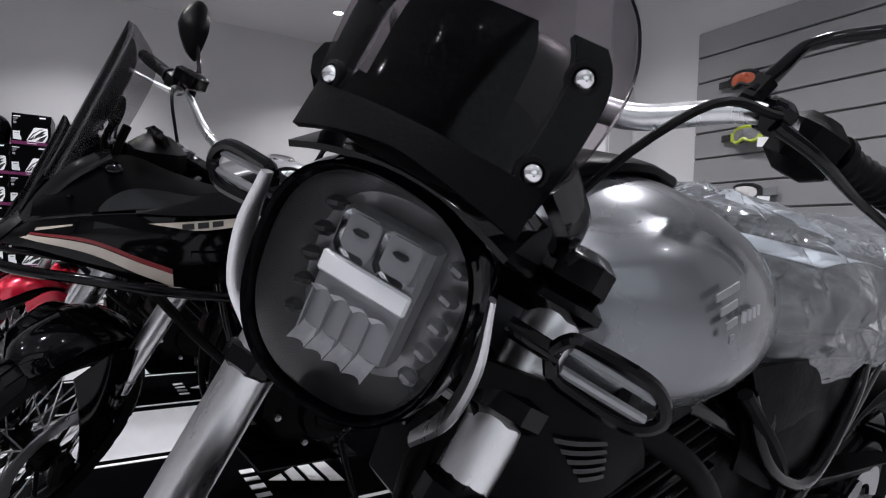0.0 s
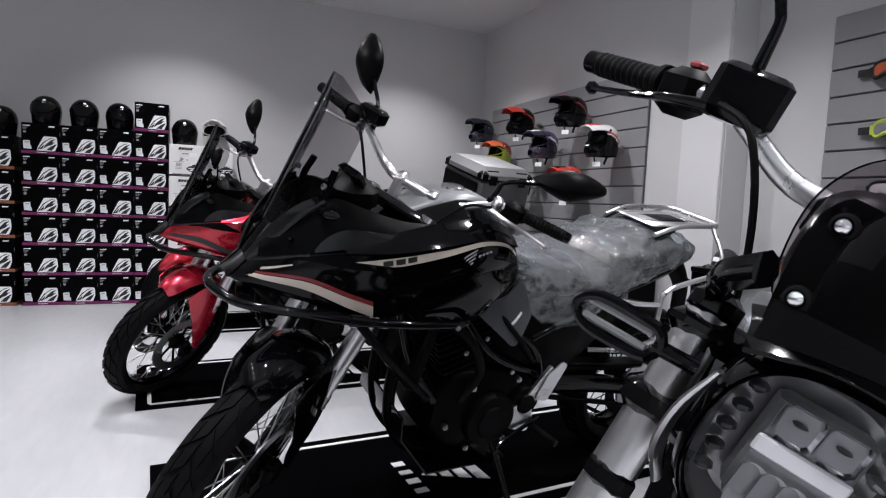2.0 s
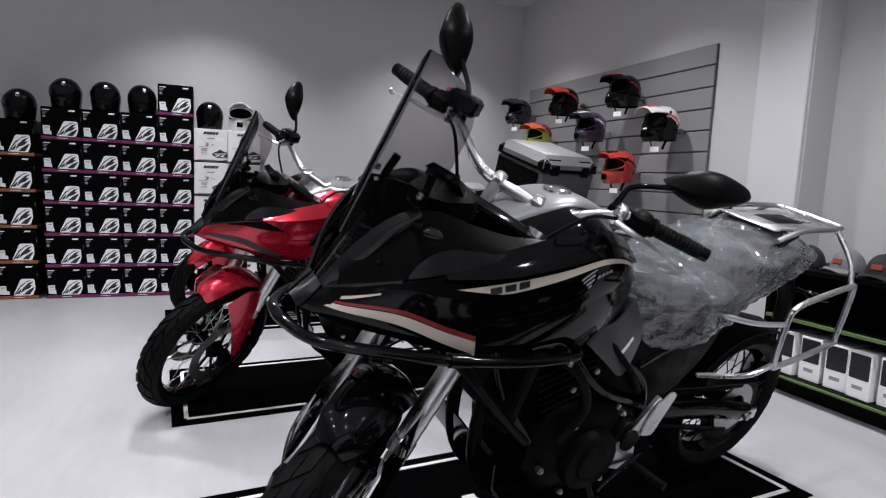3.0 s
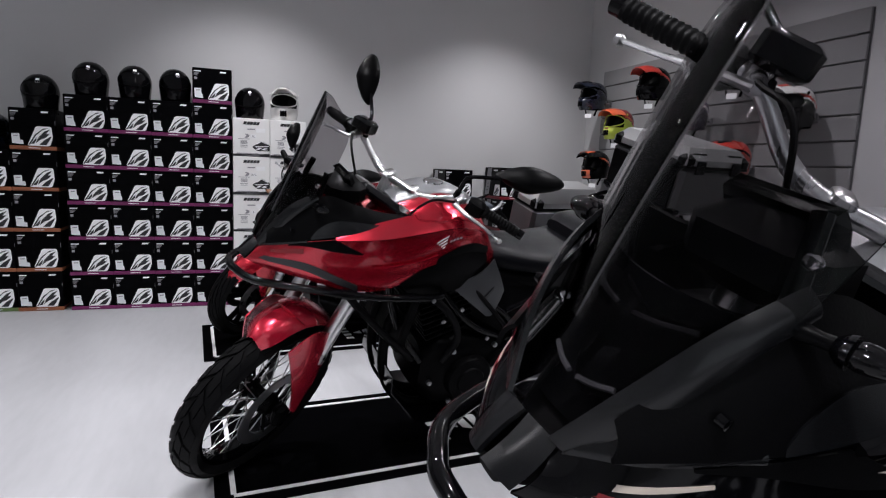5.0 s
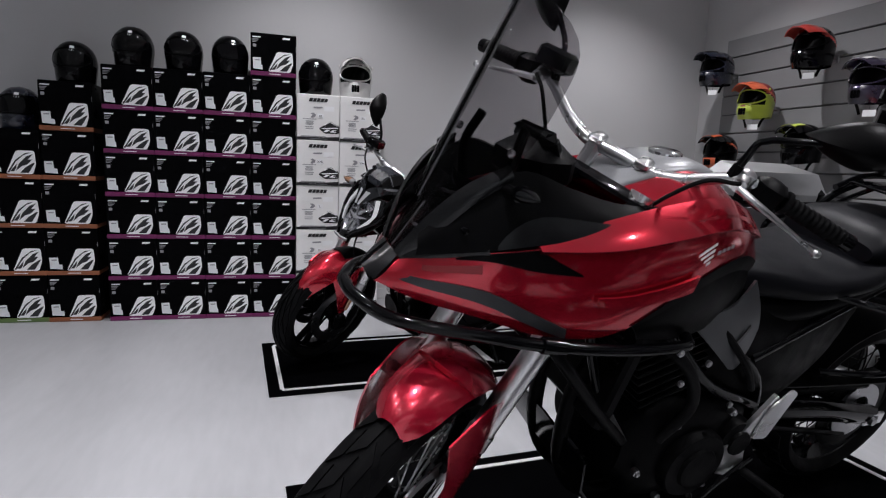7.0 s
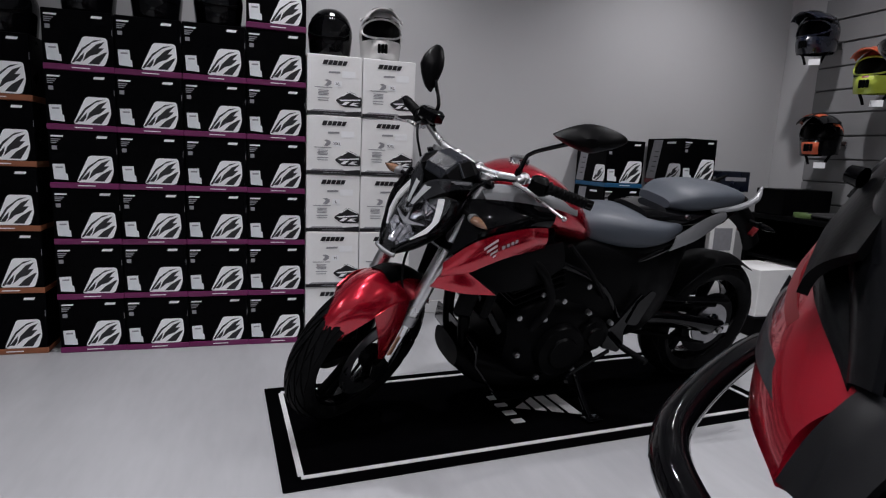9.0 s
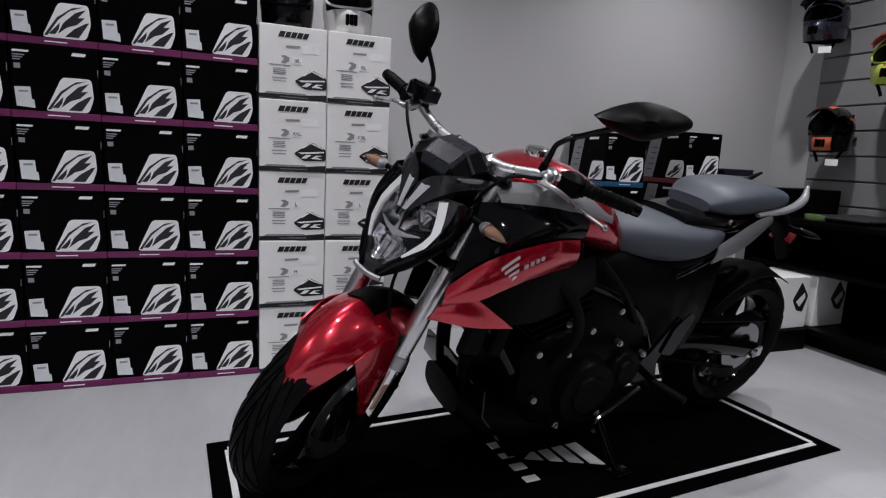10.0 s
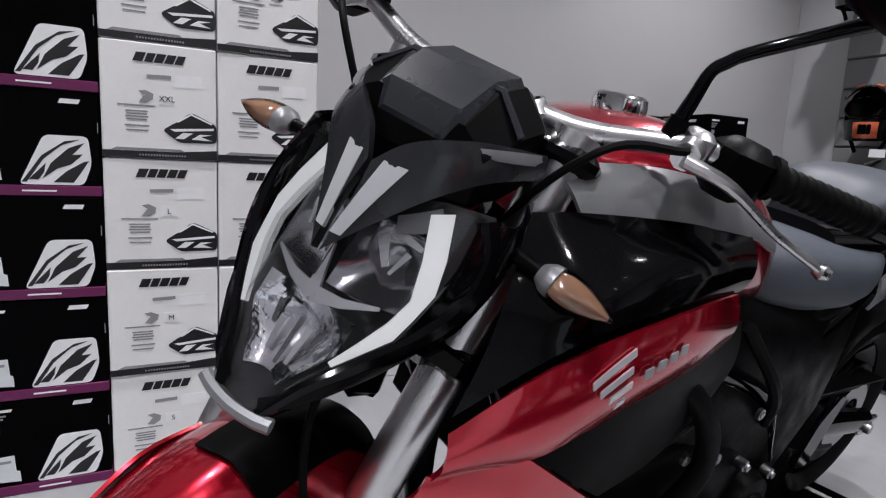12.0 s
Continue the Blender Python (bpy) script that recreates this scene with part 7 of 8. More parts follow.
        cv = surf([(0.60, -0.155, 0.765), (0.72, -0.168, 0.772), (0.90, -0.160, 0.755), (1.02, -0.145, 0.745)], [(0.66, -0.150, 0.640), (0.74, -0.160, 0.600), (0.84, -0.158, 0.640), (0.98, -0.145, 0.715)], 0.010)
        big = part("rear_cover", panel(cv, side, nu=14), ENGINE, bike, "black cover under the seat")
        rim = [(0.655, side * 0.166, 0.735), (0.690, side * 0.172, 0.640), (0.740, side * 0.174, 0.618), (0.830, side * 0.172, 0.655), (0.960, side * 0.160, 0.722)]
        part("cover_rim", Geo().tube(rim, 0.006, 8, 24), VISOR, big, "satin rim along the cover")
        part("rear_tube", Geo().tube([(1.00, side * 0.160, 0.735), (0.90, side * 0.172, 0.650), (0.80, side * 0.172, 0.540), (0.76, side * 0.165, 0.46)], 0.011, 10, 14), VISOR, bike, "black frame tube with a bright sheen")
        part("side_tube", Geo().tube([(0.60, side * 0.165, 0.735), (0.66, side * 0.185, 0.640), (0.78, side * 0.19, 0.600), (0.88, side * 0.18, 0.70), (0.94, side * 0.16, 0.76)], 0.011, 10, 28), GLOSSBLACK, bike, "curved black side tube")
    part("seat", smooth_hull([(0.66, 0.775, 0.865, 0.09, 2.6), (0.76, 0.770, 0.880, 0.14, 3), (0.95, 0.765, 0.865, 0.155, 3), (1.20, 0.775, 0.880, 0.15, 3), (1.42, 0.79, 0.87, 0.11, 3)]), SEATDARK, bike, "flat black seat")
    film = smooth_hull([(0.62, 0.745, 0.930, 0.10, 2.4), (0.72, 0.700, 0.945, 0.170, 2.8), (0.92, 0.700, 0.925, 0.185, 3), (1.20, 0.735, 0.930, 0.175, 3), (1.46, 0.78, 0.90, 0.12, 2.4)], 8, 60)
    for q in film.v:
        w = noise.noise(q * 7) * 0.9 + abs(noise.noise(q * 13)) * 1.4 + abs(noise.noise(q * 24)) * 0.7 + abs(noise.noise(q * 40)) * 0.4
        q += (q - Vector((q.x, 0, 0.82))).normalized() * 0.022 * w
    # added dark filler, keeps the space below the seat black
    part("airbox", smooth_hull([(0.56, 0.52, 0.74, 0.10, 4), (0.66, 0.46, 0.77, 0.135, 4), (0.86, 0.46, 0.77, 0.135, 4), (1.02, 0.54, 0.76, 0.12, 4), (1.10, 0.62, 0.75, 0.09, 4)]), ENGINE, bike, "black filler hull under the seat")
    part("protective_film", film, FILM, bike, "crumpled clear plastic film over the seat", sharp=14)
    part("paper_sheet", Geo().sheet([[Vector((0.72 + 0.20 * u, -0.155 + 0.20 * v, 0.888 + 0.01 * math.sin(u * 3))) for v in (0, 0.5, 1)] for u in (0, 0.25, 0.5, 0.75, 1)], 0.001), PRINTWHITE, bike, "white printed sheet under the film")
    part("tail", smooth_hull([(0.70, 0.68, 0.775, 0.12, 3), (1.00, 0.69, 0.77, 0.13, 3), (1.40, 0.74, 0.80, 0.09, 3)]), PLASTIC, bike, "black tail section")
    engine(bike, 0.56, 0.38)
    rear_end(bike, wb, rr, 0.150, 18, 0.7, "cast", (0.90, 0.41))
    frame_tubes(bike, [[(0.28, 0.05, 0.84), (0.48, 0.13, 0.74), (0.78, 0.15, 0.60), (0.90, 0.14, 0.42)], [(0.28, 0.06, 0.78), (0.34, 0.13, 0.56), (0.42, 0.15, 0.40)], [(0.78, 0.14, 0.62), (1.0, 0.13, 0.70), (1.38, 0.10, 0.75)]], 0.016)
    foot_pegs(bike, 0.86, 0.33, 0.185, GLOSSBLACK)
    side_stand(bike, 0.70, 0.28)
    return bike


HEAD_W, HEAD_H = 0.0845, 0.0885
naked_bike(pose(0.14, 5.285, 0.011, 13, 0, 8), 31)
retro_bike(pose(0.62, 1.03, 0.011, 13, 0, 6), 37)


# ---- right wall: slat panels ----
def slat_panel(name, x, y0, y1, z0, grooves, top, label):
    """A board of grey slats with dark slots between; it looks to minus x."""
    ob = thing(name, label, "slat wall")
    part("backing", Geo().box((x + 0.012, (y0 + y1) / 2, (z0 + top) / 2), (0.012, y1 - y0, top - z0), 0), GROOVE, ob, "dark backing in the slots")
    edges = [top] + list(grooves) + [z0]
    for a, b in zip(edges, edges[1:]):
        hi, lo = a - (0.005 if a != top else 0), b + (0.005 if b != z0 else 0)
        part("slat", Geo().box((x, (y0 + y1) / 2, (hi + lo) / 2), (0.014, y1 - y0 - 0.004, hi - lo), 0.003), SLAT, ob)
    return ob


slat_panel("slat_wall", RIGHT_X - 0.020, 3.90, 6.42, 0.66, [1.972 - 0.148 * k for k in range(9)], 2.112, "grey slotted display board hung with off-road helmets")
slat_panel("slat_wall", NEAR_X - 0.020, 0.70, 2.68, 0.66, [2.035 - 0.152 * k for k in range(9)], 2.185, "grey slotted display board hung with goggles")


# ---- helmets ----
def shell_point(az, el, grow=1.0, road=False):
    """A point of a helmet's outer skin; az from the front, el from below (0) to the crown (1)."""
    z = -0.118 + 0.246 * el
    r = max(0.0, 1 - (max(0, el - 0.44) / 0.56) ** 2.3) ** 0.5
    low = max(0, 0.44 - el) / 0.44
    r *= 1 - 0.10 * low
    fx = 0.132 * r
    c, s = math.cos(az), math.sin(az)
    chin = max(0, c) ** 2.2 * (0.052 if not road else 0.024) * math.exp(-((el - 0.20) / 0.22) ** 2)
    back = 0.012 * max(0, -c) * (1 - low)
    return Vector((-(fx * c) - chin + back + 0.01, 0.112 * r * s, z - 0.020 * max(0, c) * low)) * grow


def helmet(name, label, group, main, second, accent, at, road=False, tag=True, peak=None, chin=False):
    ob = thing(name, label, "helmet", group, at)
    na, ne = 40, 24
    faces = {"shell": [], "graphic": [], "accent": []}
    for i in range(ne):
        for j in range(na):
            az, el = 2 * math.pi * (j + 0.5) / na, (i + 0.5) / ne
            a = abs((az + math.pi) % (2 * math.pi) - math.pi)
            if a < (1.12 if not road else 0.95) and 0.34 < el < 0.79 - 0.10 * (a / 1.12) ** 2:
                continue
            wave = 0.40 + 0.22 * math.sin(1.9 * a - 0.6)
            if chin and a < 0.42 and 0.06 < el < 0.30:
                k = "accent"
            elif not road and abs(el - wave - 0.1) < 0.045 and a > 0.9:
                k = "accent"
            elif el < wave:
                k = "graphic"
            else:
                k = "shell"
            faces[k].append((i, j))
    verts = [shell_point(2 * math.pi * j / na, i / ne, 1, road) for i in range(ne + 1) for j in range(na)]
    for k, mat in (("shell", main), ("graphic", second), ("accent", accent)):
        if not faces[k]:
            continue
        used, g = {}, Geo()
        fl = []
        for i, j in faces[k]:
            q = [i * na + j, i * na + (j + 1) % na, (i + 1) * na + (j + 1) % na, (i + 1) * na + j]
            fl.append([used.setdefault(v, len(used)) for v in q])
        g.add([verts[v] for v in used], fl)
        part(k, g, mat, ob)
    liner = [[shell_point(2 * math.pi * j / na, i / ne, 0.93, road) + Vector((0.006 if i < 18 else 0, 0, 0.004)) for j in range(na)] for i in range(ne + 1)]
    part("liner", Geo().rings(liner, caps=True), PLASTIC, ob, "black padded lining")
    # rubber rim of the eye opening
    rim = [shell_point(1.12 * math.cos(2 * math.pi * k / 28), 0.55 + 0.20 * math.sin(2 * math.pi * k / 28), 1.005, road) for k in range(29)]
    part("opening_rim", Geo().tube(rim, 0.0055, 6, 56), second if not road else PLASTIC, ob, "rim of the eye opening")
    if road:
        vz = [[shell_point(a, e, 1.012, True) for a in [(j - 8) / 8 * 1.05 for j in range(17)]] for e in [0.34 + 0.42 * i / 8 for i in range(9)]]
        part("face_shield", Geo().sheet(vz, 0.002), GLOSSBLACK, ob, "dark tinted face shield")
        fp = [[shell_point(a, e, 1.02, True) for a in (-0.30, -0.18, -0.06)] for e in (0.70, 0.76, 0.82)]
        part("sticker", Geo().sheet(fp, 0.001), PRINTWHITE, ob, "small white sticker")
        return ob
    pk = []
    for i in range(9):
        t = i / 8
        pk.append([Vector((-0.040 - 0.175 * t + 0.030 * (abs(w) ** 2) * t, (0.108 - 0.030 * t) * w, 0.118 + 0.012 * t - 0.034 * t * t - (0.055 - 0.012 * t) * abs(w) ** 2.6)) for w in [(j - 7) / 7 for j in range(15)]])
    pe = part("peak", Geo().sheet(pk, 0.005), peak or main, ob, "sun peak")
    for side in (-1, 1):
        part("peak_stripe", Geo().sheet([[q + Vector((0, 0, 0.0045)) for q in (r[9:12] if side > 0 else r[3:6])] for r in pk[2:8]], 0.002), accent, pe, "coloured stripe on the peak")
        part("peak_screw", Geo().lathe([(0.0005, -0.004), (0.008, -0.004), (0.010, 0.002)], 12, (-0.030, side * 0.108, 0.070)), second, ob)
        part("strap", Geo().tube([(0.0, side * 0.085, -0.10), (-0.01, side * 0.06, -0.145), (-0.012, side * 0.045, -0.185)], 0.004, 6, 8, flat=2.4), PLASTIC, ob, "black chin strap")
    for k in (-1, 0, 1):
        c = shell_point(0.16 * k, 0.18, 1.01)
        part("chin_vent", Geo().box(c, (0.012, 0.016, 0.046), 0.004), PLASTIC, ob, "black chin vent")
    if tag:
        part("price_tag", Geo().box((-0.105, -0.055, -0.190), (0.0015, 0.062, 0.036), 0, Matrix.Rotation(radians(22), 3, "Z")), PRINTWHITE, ob, "small white price tag")
        part("tag_string", Geo().tube([(-0.105, -0.055, -0.172), (-0.10, -0.05, -0.13)], 0.0008, 5, 2), PLASTIC, ob)
    return ob


def hook(y, z):
    """A steel arm from the slats on which a helmet hangs."""
    h = thing("display_hook", "short steel display arm plugged into the slats", "hook", "display arms")
    part("arm", Geo().tube([(RIGHT_X - 0.030, y, z - 0.055), (3.25, y, z - 0.050), (3.17, y, z - 0.02), (3.165, y, z + 0.04)], 0.006, 8, 14), STEEL, h)
    part("plate", Geo().box((RIGHT_X - 0.031, y, z - 0.055), (0.008, 0.05, 0.05), 0.003), STEEL, h)


FLUO_O = material("fluorescent_orange_shell", (0.62, 0.11, 0.04), 0.35, vary=0.15, scale=12, coat=0.5)
VIOLET = material("violet_graphic", (0.05, 0.03, 0.11), 0.3, vary=0.3, scale=14, coat=0.6)
MX = "off-road helmets on the slat wall"
for y, z, turn, label, main, second, accent, peak in (
        (6.28, 1.86, 16, "matt blue-black off-road helmet on the slat wall", H_BLUE, H_BLUE, GLOSSBLACK, H_BLUE),
        (5.43, 1.87, 12, "black off-road helmet with red graphics and peak", GLOSSBLACK, GLOSSBLACK, H_RED, H_RED),
        (4.60, 1.86, 8, "black off-road helmet with a thin red mark", GLOSSBLACK, GLOSSBLACK, REDTRAY, GLOSSBLACK),
        (5.85, 1.58, 18, "fluorescent yellow off-road helmet with orange peak", REDTRAY, H_YELLOW, FLUO_O, FLUO_O),
        (5.00, 1.61, 12, "violet and black off-road helmet with pale peak stripes", VIOLET, H_PURPLE, H_WHITE, H_PURPLE),
        (4.16, 1.575, 8, "white off-road helmet with red and black graphics", H_WHITE, GLOSSBLACK, H_RED, H_WHITE),
        (4.58, 1.27, 10, "bright red off-road helmet on the slat wall", H_RED, H_RED, GLOSSBLACK, H_RED),
        (6.15, 1.23, 20, "black off-road helmet with a red-orange chin guard", GLOSSBLACK, GLOSSBLACK, FLUO_O, GLOSSBLACK),
        (5.42, 1.27, 14, "black and yellow off-road helmet with white marks", GLOSSBLACK, GLOSSBLACK, H_YELLOW, GLOSSBLACK)):
    helmet("motocross_helmet", label, MX, main, second, accent, pose(3.195, y, z, 0, 0, turn), peak=peak, chin=accent is FLUO_O and main is GLOSSBLACK)
    hook(y, z)
RD = "road helmets on the cartons"
for k, x in enumerate((-0.914, -0.631, -0.360)):
    helmet("road_helmet", "glossy black full-face helmet standing on stacked cartons", RD, GLOSSBLACK, GLOSSBLACK, GLOSSBLACK, pose(x, 6.40, 1.539 + 0.122, 0, 0, 84 + 6 * k), road=True)
helmet("road_helmet", "glossy black full-face helmet standing on orange-edged cartons", RD, GLOSSBLACK, GLOSSBLACK, GLOSSBLACK, pose(-1.235, 6.42, 1.4275 + 0.122, 0, 0, 88), road=True)
helmet("road_helmet", "blue-black full-face helmet standing on orange-edged cartons", RD, H_BLUE, H_BLUE, GLOSSBLACK, pose(-1.535, 6.42, 1.142 + 0.122, 0, 0, 92), road=True)
helmet("road_helmet", "dark red and black helmet standing on white cartons", RD, GLOSSBLACK, GLOSSBLACK, GLOSSBLACK, pose(0.172, 6.42, 1.4525 + 0.122, 0, 0, 80), road=True)
helmet("motocross_helmet", "white off-road helmet with black vents on white cartons", RD, H_WHITE, H_WHITE, PRINTGREY, pose(0.435, 6.43, 1.4525 + 0.140, 0, 0, 84), tag=False)


# ---- goggles ----
def goggles(y, z, frame_mat, lens_mat, strap_mat, label):
    x = NEAR_X - 0.030
    ob = thing("goggles", label, "goggles", "goggles on the slat wall", Matrix.Translation((x, y, z)))
    out = lambda gx, gy, p=2.6, n=32: [Vector((0, gx * math.copysign(abs(math.cos(a)) ** (2 / p), math.cos(a)), gy * math.copysign(abs(math.sin(a)) ** (2 / p), math.sin(a)) + (0.022 * math.exp(-(gx * math.cos(a) / 0.02) ** 2) if math.sin(a) < 0 else 0))) for a in [2 * math.pi * k / n for k in range(n)]]
    bow = lambda r, dx: [q + Vector((dx + 5.0 * q.y * q.y, 0, 0)) for q in r]
    fr = part("rim", Geo().rings([bow(out(0.085, 0.046), -0.045), bow(out(0.092, 0.053), -0.060), bow(out(0.084, 0.045), -0.072), bow(out(0.070, 0.034), -0.068), bow(out(0.068, 0.032), -0.050)], caps=False), frame_mat, ob, "goggle rim")
    part("foam", Geo().rings([bow(out(0.080, 0.044), -0.046), bow(out(0.078, 0.042), -0.028)], caps=False), PLASTIC, ob, "black foam edge")
    part("lens", Geo().rings([bow(out(0.070, 0.034), -0.066), bow(out(0.035, 0.017), -0.070), bow(out(0.002, 0.001), -0.071)], caps=False), lens_mat, ob, "tinted lens")
    for side in (-1, 1):
        part("strap", Geo().sheet([[Vector((-0.030 + 0.014 * t, side * (0.080 + 0.085 * t), w * 0.020 + 0.004 * t)) for w in (-1, 0, 1)] for t in (0, 0.3, 0.65, 1)], 0.003), strap_mat, ob, "elastic strap")
        part("strap_clip", Geo().box((-0.034, side * 0.088, 0), (0.010, 0.012, 0.050), 0.003), frame_mat, ob)
    part("price_tag", Geo().box((-0.045, -0.105, -0.050), (0.0015, 0.070, 0.050), 0, Matrix.Rotation(radians(6), 3, "X")), PRINTWHITE, ob, "white price tag")
    part("hook", Geo().tube([(0.014, 0.0, 0.035), (-0.03, 0.0, 0.035), (-0.045, 0, 0.045)], 0.004, 6, 8), STEEL, ob, "steel hook")
    return ob


goggles(2.35, 1.83, FABRIC_BLACK, H_ORANGE, FABRIC_BLACK, "black goggles with an orange lens on the slat wall")
goggles(2.32, 1.52, H_YELLOW, MIDGREY, FABRIC_BLACK, "pale yellow goggles with a grey lens on the slat wall")
goggles(2.31, 1.205, PRINTBLACK, H_WHITE, FABRIC_GREY, "black and white goggles with a clear lens on the slat wall")


# ---- cartons by the back corner ----
def side_box(w, h, d, tray, label, seed):
    """A black carton whose side shows too, with a grey slanted stripe and an emblem."""
    ob = black_box(w, h, d, tray, "corner_helmet_box", label, seed)
    f = lambda u, v, k: Vector((-w / 2 + 0.0015 - k, d - u, v))
    f2 = lambda u, v, k: Vector((-w / 2 + 0.0002 - k, d - u, v))
    st = part("grey_stripe", Geo().slab([(0.012, 0.030), (0.108, 0.030), (0.160, h - 0.010), (0.070, h - 0.010)], 0.0012, f), PRINTGREY, ob, "grey slanted stripe on the side")
    for k in range(5):
        part("stripe_print", Geo().slab([(0.056 + 0.009 * k, 0.075 + 0.032 * k), (0.094 + 0.009 * k, 0.075 + 0.032 * k), (0.095 + 0.009 * k, 0.080 + 0.032 * k), (0.057 + 0.009 * k, 0.080 + 0.032 * k)], 0.0008, f2), PRINTBLACK, st)
    em = part("emblem", Geo().slab(rounded([(0.215, 0.034), (0.345, 0.034), (0.356, 0.085), (0.345, 0.134), (0.245, 0.134)], 0.014), 0.0012, f), PRINTWHITE, ob, "white emblem plate")
    g = Geo()
    for pts in ([(0.228, 0.046), (0.262, 0.078), (0.268, 0.062), (0.250, 0.044)], [(0.262, 0.056), (0.284, 0.098), (0.326, 0.116), (0.304, 0.094), (0.326, 0.092), (0.290, 0.062)], [(0.256, 0.038), (0.310, 0.070), (0.346, 0.102), (0.316, 0.062), (0.272, 0.036)]):
        g.slab(pts, 0.0008, f2)
    part("emblem_pattern", g, PRINTBLACK, em, "black strokes on the emblem")
    part("side_bar", Geo().slab([(0.20, h - 0.034), (0.285, h - 0.034), (0.289, h - 0.022), (0.204, h - 0.022)], 0.0012, f), PRINTWHITE, ob, "white brand bar")
    return ob


for x, w, h, tray, word in ((1.925, 0.262, 0.283, BLUETRAY, "blue"), (2.458, 0.256, 0.292, REDTRAY, "red")):
    bx = side_box(w, h, 0.36, tray, "black helmet carton with grey side stripe and %s tray strip" % word, 5)
    for row in range(4):
        rnd = random.Random(row + int(x * 100))
        put(bx, pose(x, 6.335 + rnd.uniform(-0.004, 0.004), row * h, 0, 0, rnd.uniform(-0.8, 0.8)))


# ---- low shelf along the right wall ----
SH_X, SH_TOP = 2.95, 0.715
def low_shelf(y0, y1, x0):
    ob = thing("low_shelf", "long low black display shelf along the wall", "shelf", "low black shelves")
    x1 = RIGHT_X - 0.03 if y0 > STEP_Y else NEAR_X - 0.03
    L, xm, ym = y1 - y0, (x0 + x1) / 2, (y0 + y1) / 2
    part("top_board", Geo().box((xm, ym, SH_TOP - 0.016), (x1 - x0, L, 0.032), 0.004), PLASTIC, ob, "black top board")
    part("bottom_board", Geo().box((xm, ym, 0.105), (x1 - x0 - 0.01, L - 0.01, 0.03), 0.003), PLASTIC, ob, "black bottom board")
    part("middle_board", Geo().box((xm + 0.01, ym, 0.43), (x1 - x0 - 0.03, L - 0.04, 0.022), 0.003), PLASTIC, ob, "black middle board")
    part("back_panel", Geo().box((x1 - 0.006, ym, 0.40), (0.010, L - 0.01, 0.56), 0), PLASTIC, ob, "black back panel")
    part("plinth", Geo().box((xm + 0.03, ym, 0.046), (x1 - x0 - 0.10, L - 0.04, 0.088), 0), PLASTIC, ob, "dark plinth")
    for y in (y0 + 0.014, ym, y1 - 0.014):
        part("upright", Geo().box((xm + 0.004, y, 0.41), (x1 - x0 - 0.012, 0.024, 0.575), 0.002), PLASTIC, ob, "black upright board")
    return ob


low_shelf(4.42, 6.42, SH_X)
low_shelf(3.68, 4.40, SH_X + 0.02)
near = low_shelf(1.20, 3.10, 3.10)
part("price_rail", Geo().box((3.104, 2.15, 0.432), (0.012, 1.86, 0.020), 0.003), YELLOWGREEN, near, "green price rail")
part("price_rail", Geo().box((3.104, 2.15, 0.106), (0.012, 1.86, 0.016), 0.003), YELLOWGREEN, near, "green price rail")


def small_box(w, d, h, mat, name, label, cat, mark=PRINTBLACK):
    ob = thing(name, label, cat, "small boxes on the shelf")
    part("carton", Geo().box((0, 0, h / 2), (d, w, h), 0.003), mat, ob)
    f = lambda u, v, k: Vector((-d / 2 + 0.0005 - k, -u, v))
    part("slot_print", Geo().slab(rounded([(-w * 0.43, h * 0.42), (w * 0.43, h * 0.42), (w * 0.43, h * 0.95), (-w * 0.43, h * 0.95)], 0.008), 0.0012, f), mark, ob, "dark printed panel")
    part("bar_print", Geo().slab([(-w * 0.25, h * 0.2), (w * 0.2, h * 0.2), (w * 0.2, h * 0.28), (-w * 0.25, h * 0.28)], 0.0012, f), PRINTGREY, ob, "grey print as a bar")
    return ob


sb = small_box(0.115, 0.20, 0.235, BOXWHITE, "small_carton", "small white carton with a dark window print", "box")
for k in range(13):
    if k == 8:
        continue
    rnd = random.Random(700 + k)
    put(sb, pose(3.235 + rnd.uniform(-0.01, 0.012), 2.96 - 0.134 * k, 0.121, 0, 0, rnd.uniform(-5, 5)))


def cap(x, y, z, turn, cloth, mark, label):
    """A folded cap: crown in rings, brim and a button."""
    ob = thing("baseball_cap", label, "cap", "caps on the shelf", pose(x, y, z, 0, 0, turn))
    rings = []
    for i in range(9):
        e = i / 8 * math.pi / 2
        rr = math.cos(e) ** 0.8
        rings.append([Vector((0.088 * max(rr, 0.02) * math.cos(a), 0.078 * max(rr, 0.02) * math.sin(a), 0.11 * math.sin(e) + 0.003 * math.cos(3 * a))) for a in [2 * math.pi * k / 24 for k in range(24)]])
    part("crown", Geo().rings(rings), cloth, ob)
    rows = [[Vector((-0.070 - 0.085 * t * (1 - 0.55 * w * w), 0.076 * w, 0.014 - 0.030 * w * w * t)) for w in [(j - 6) / 6 for j in range(13)]] for t in (0, 0.35, 0.7, 1)]
    part("brim", Geo().sheet(rows, 0.003), cloth, ob)
    part("button", Geo().lathe([(0.0005, 0.116), (0.006, 0.115), (0.008, 0.108)], 10, axis="z"), cloth, ob)
    if mark:
        part("badge", Geo().box((-0.079, 0, 0.050), (0.006, 0.050, 0.028), 0.002, Matrix.Rotation(radians(20), 3, "Y")), mark, ob, "small coloured badge")
    return ob


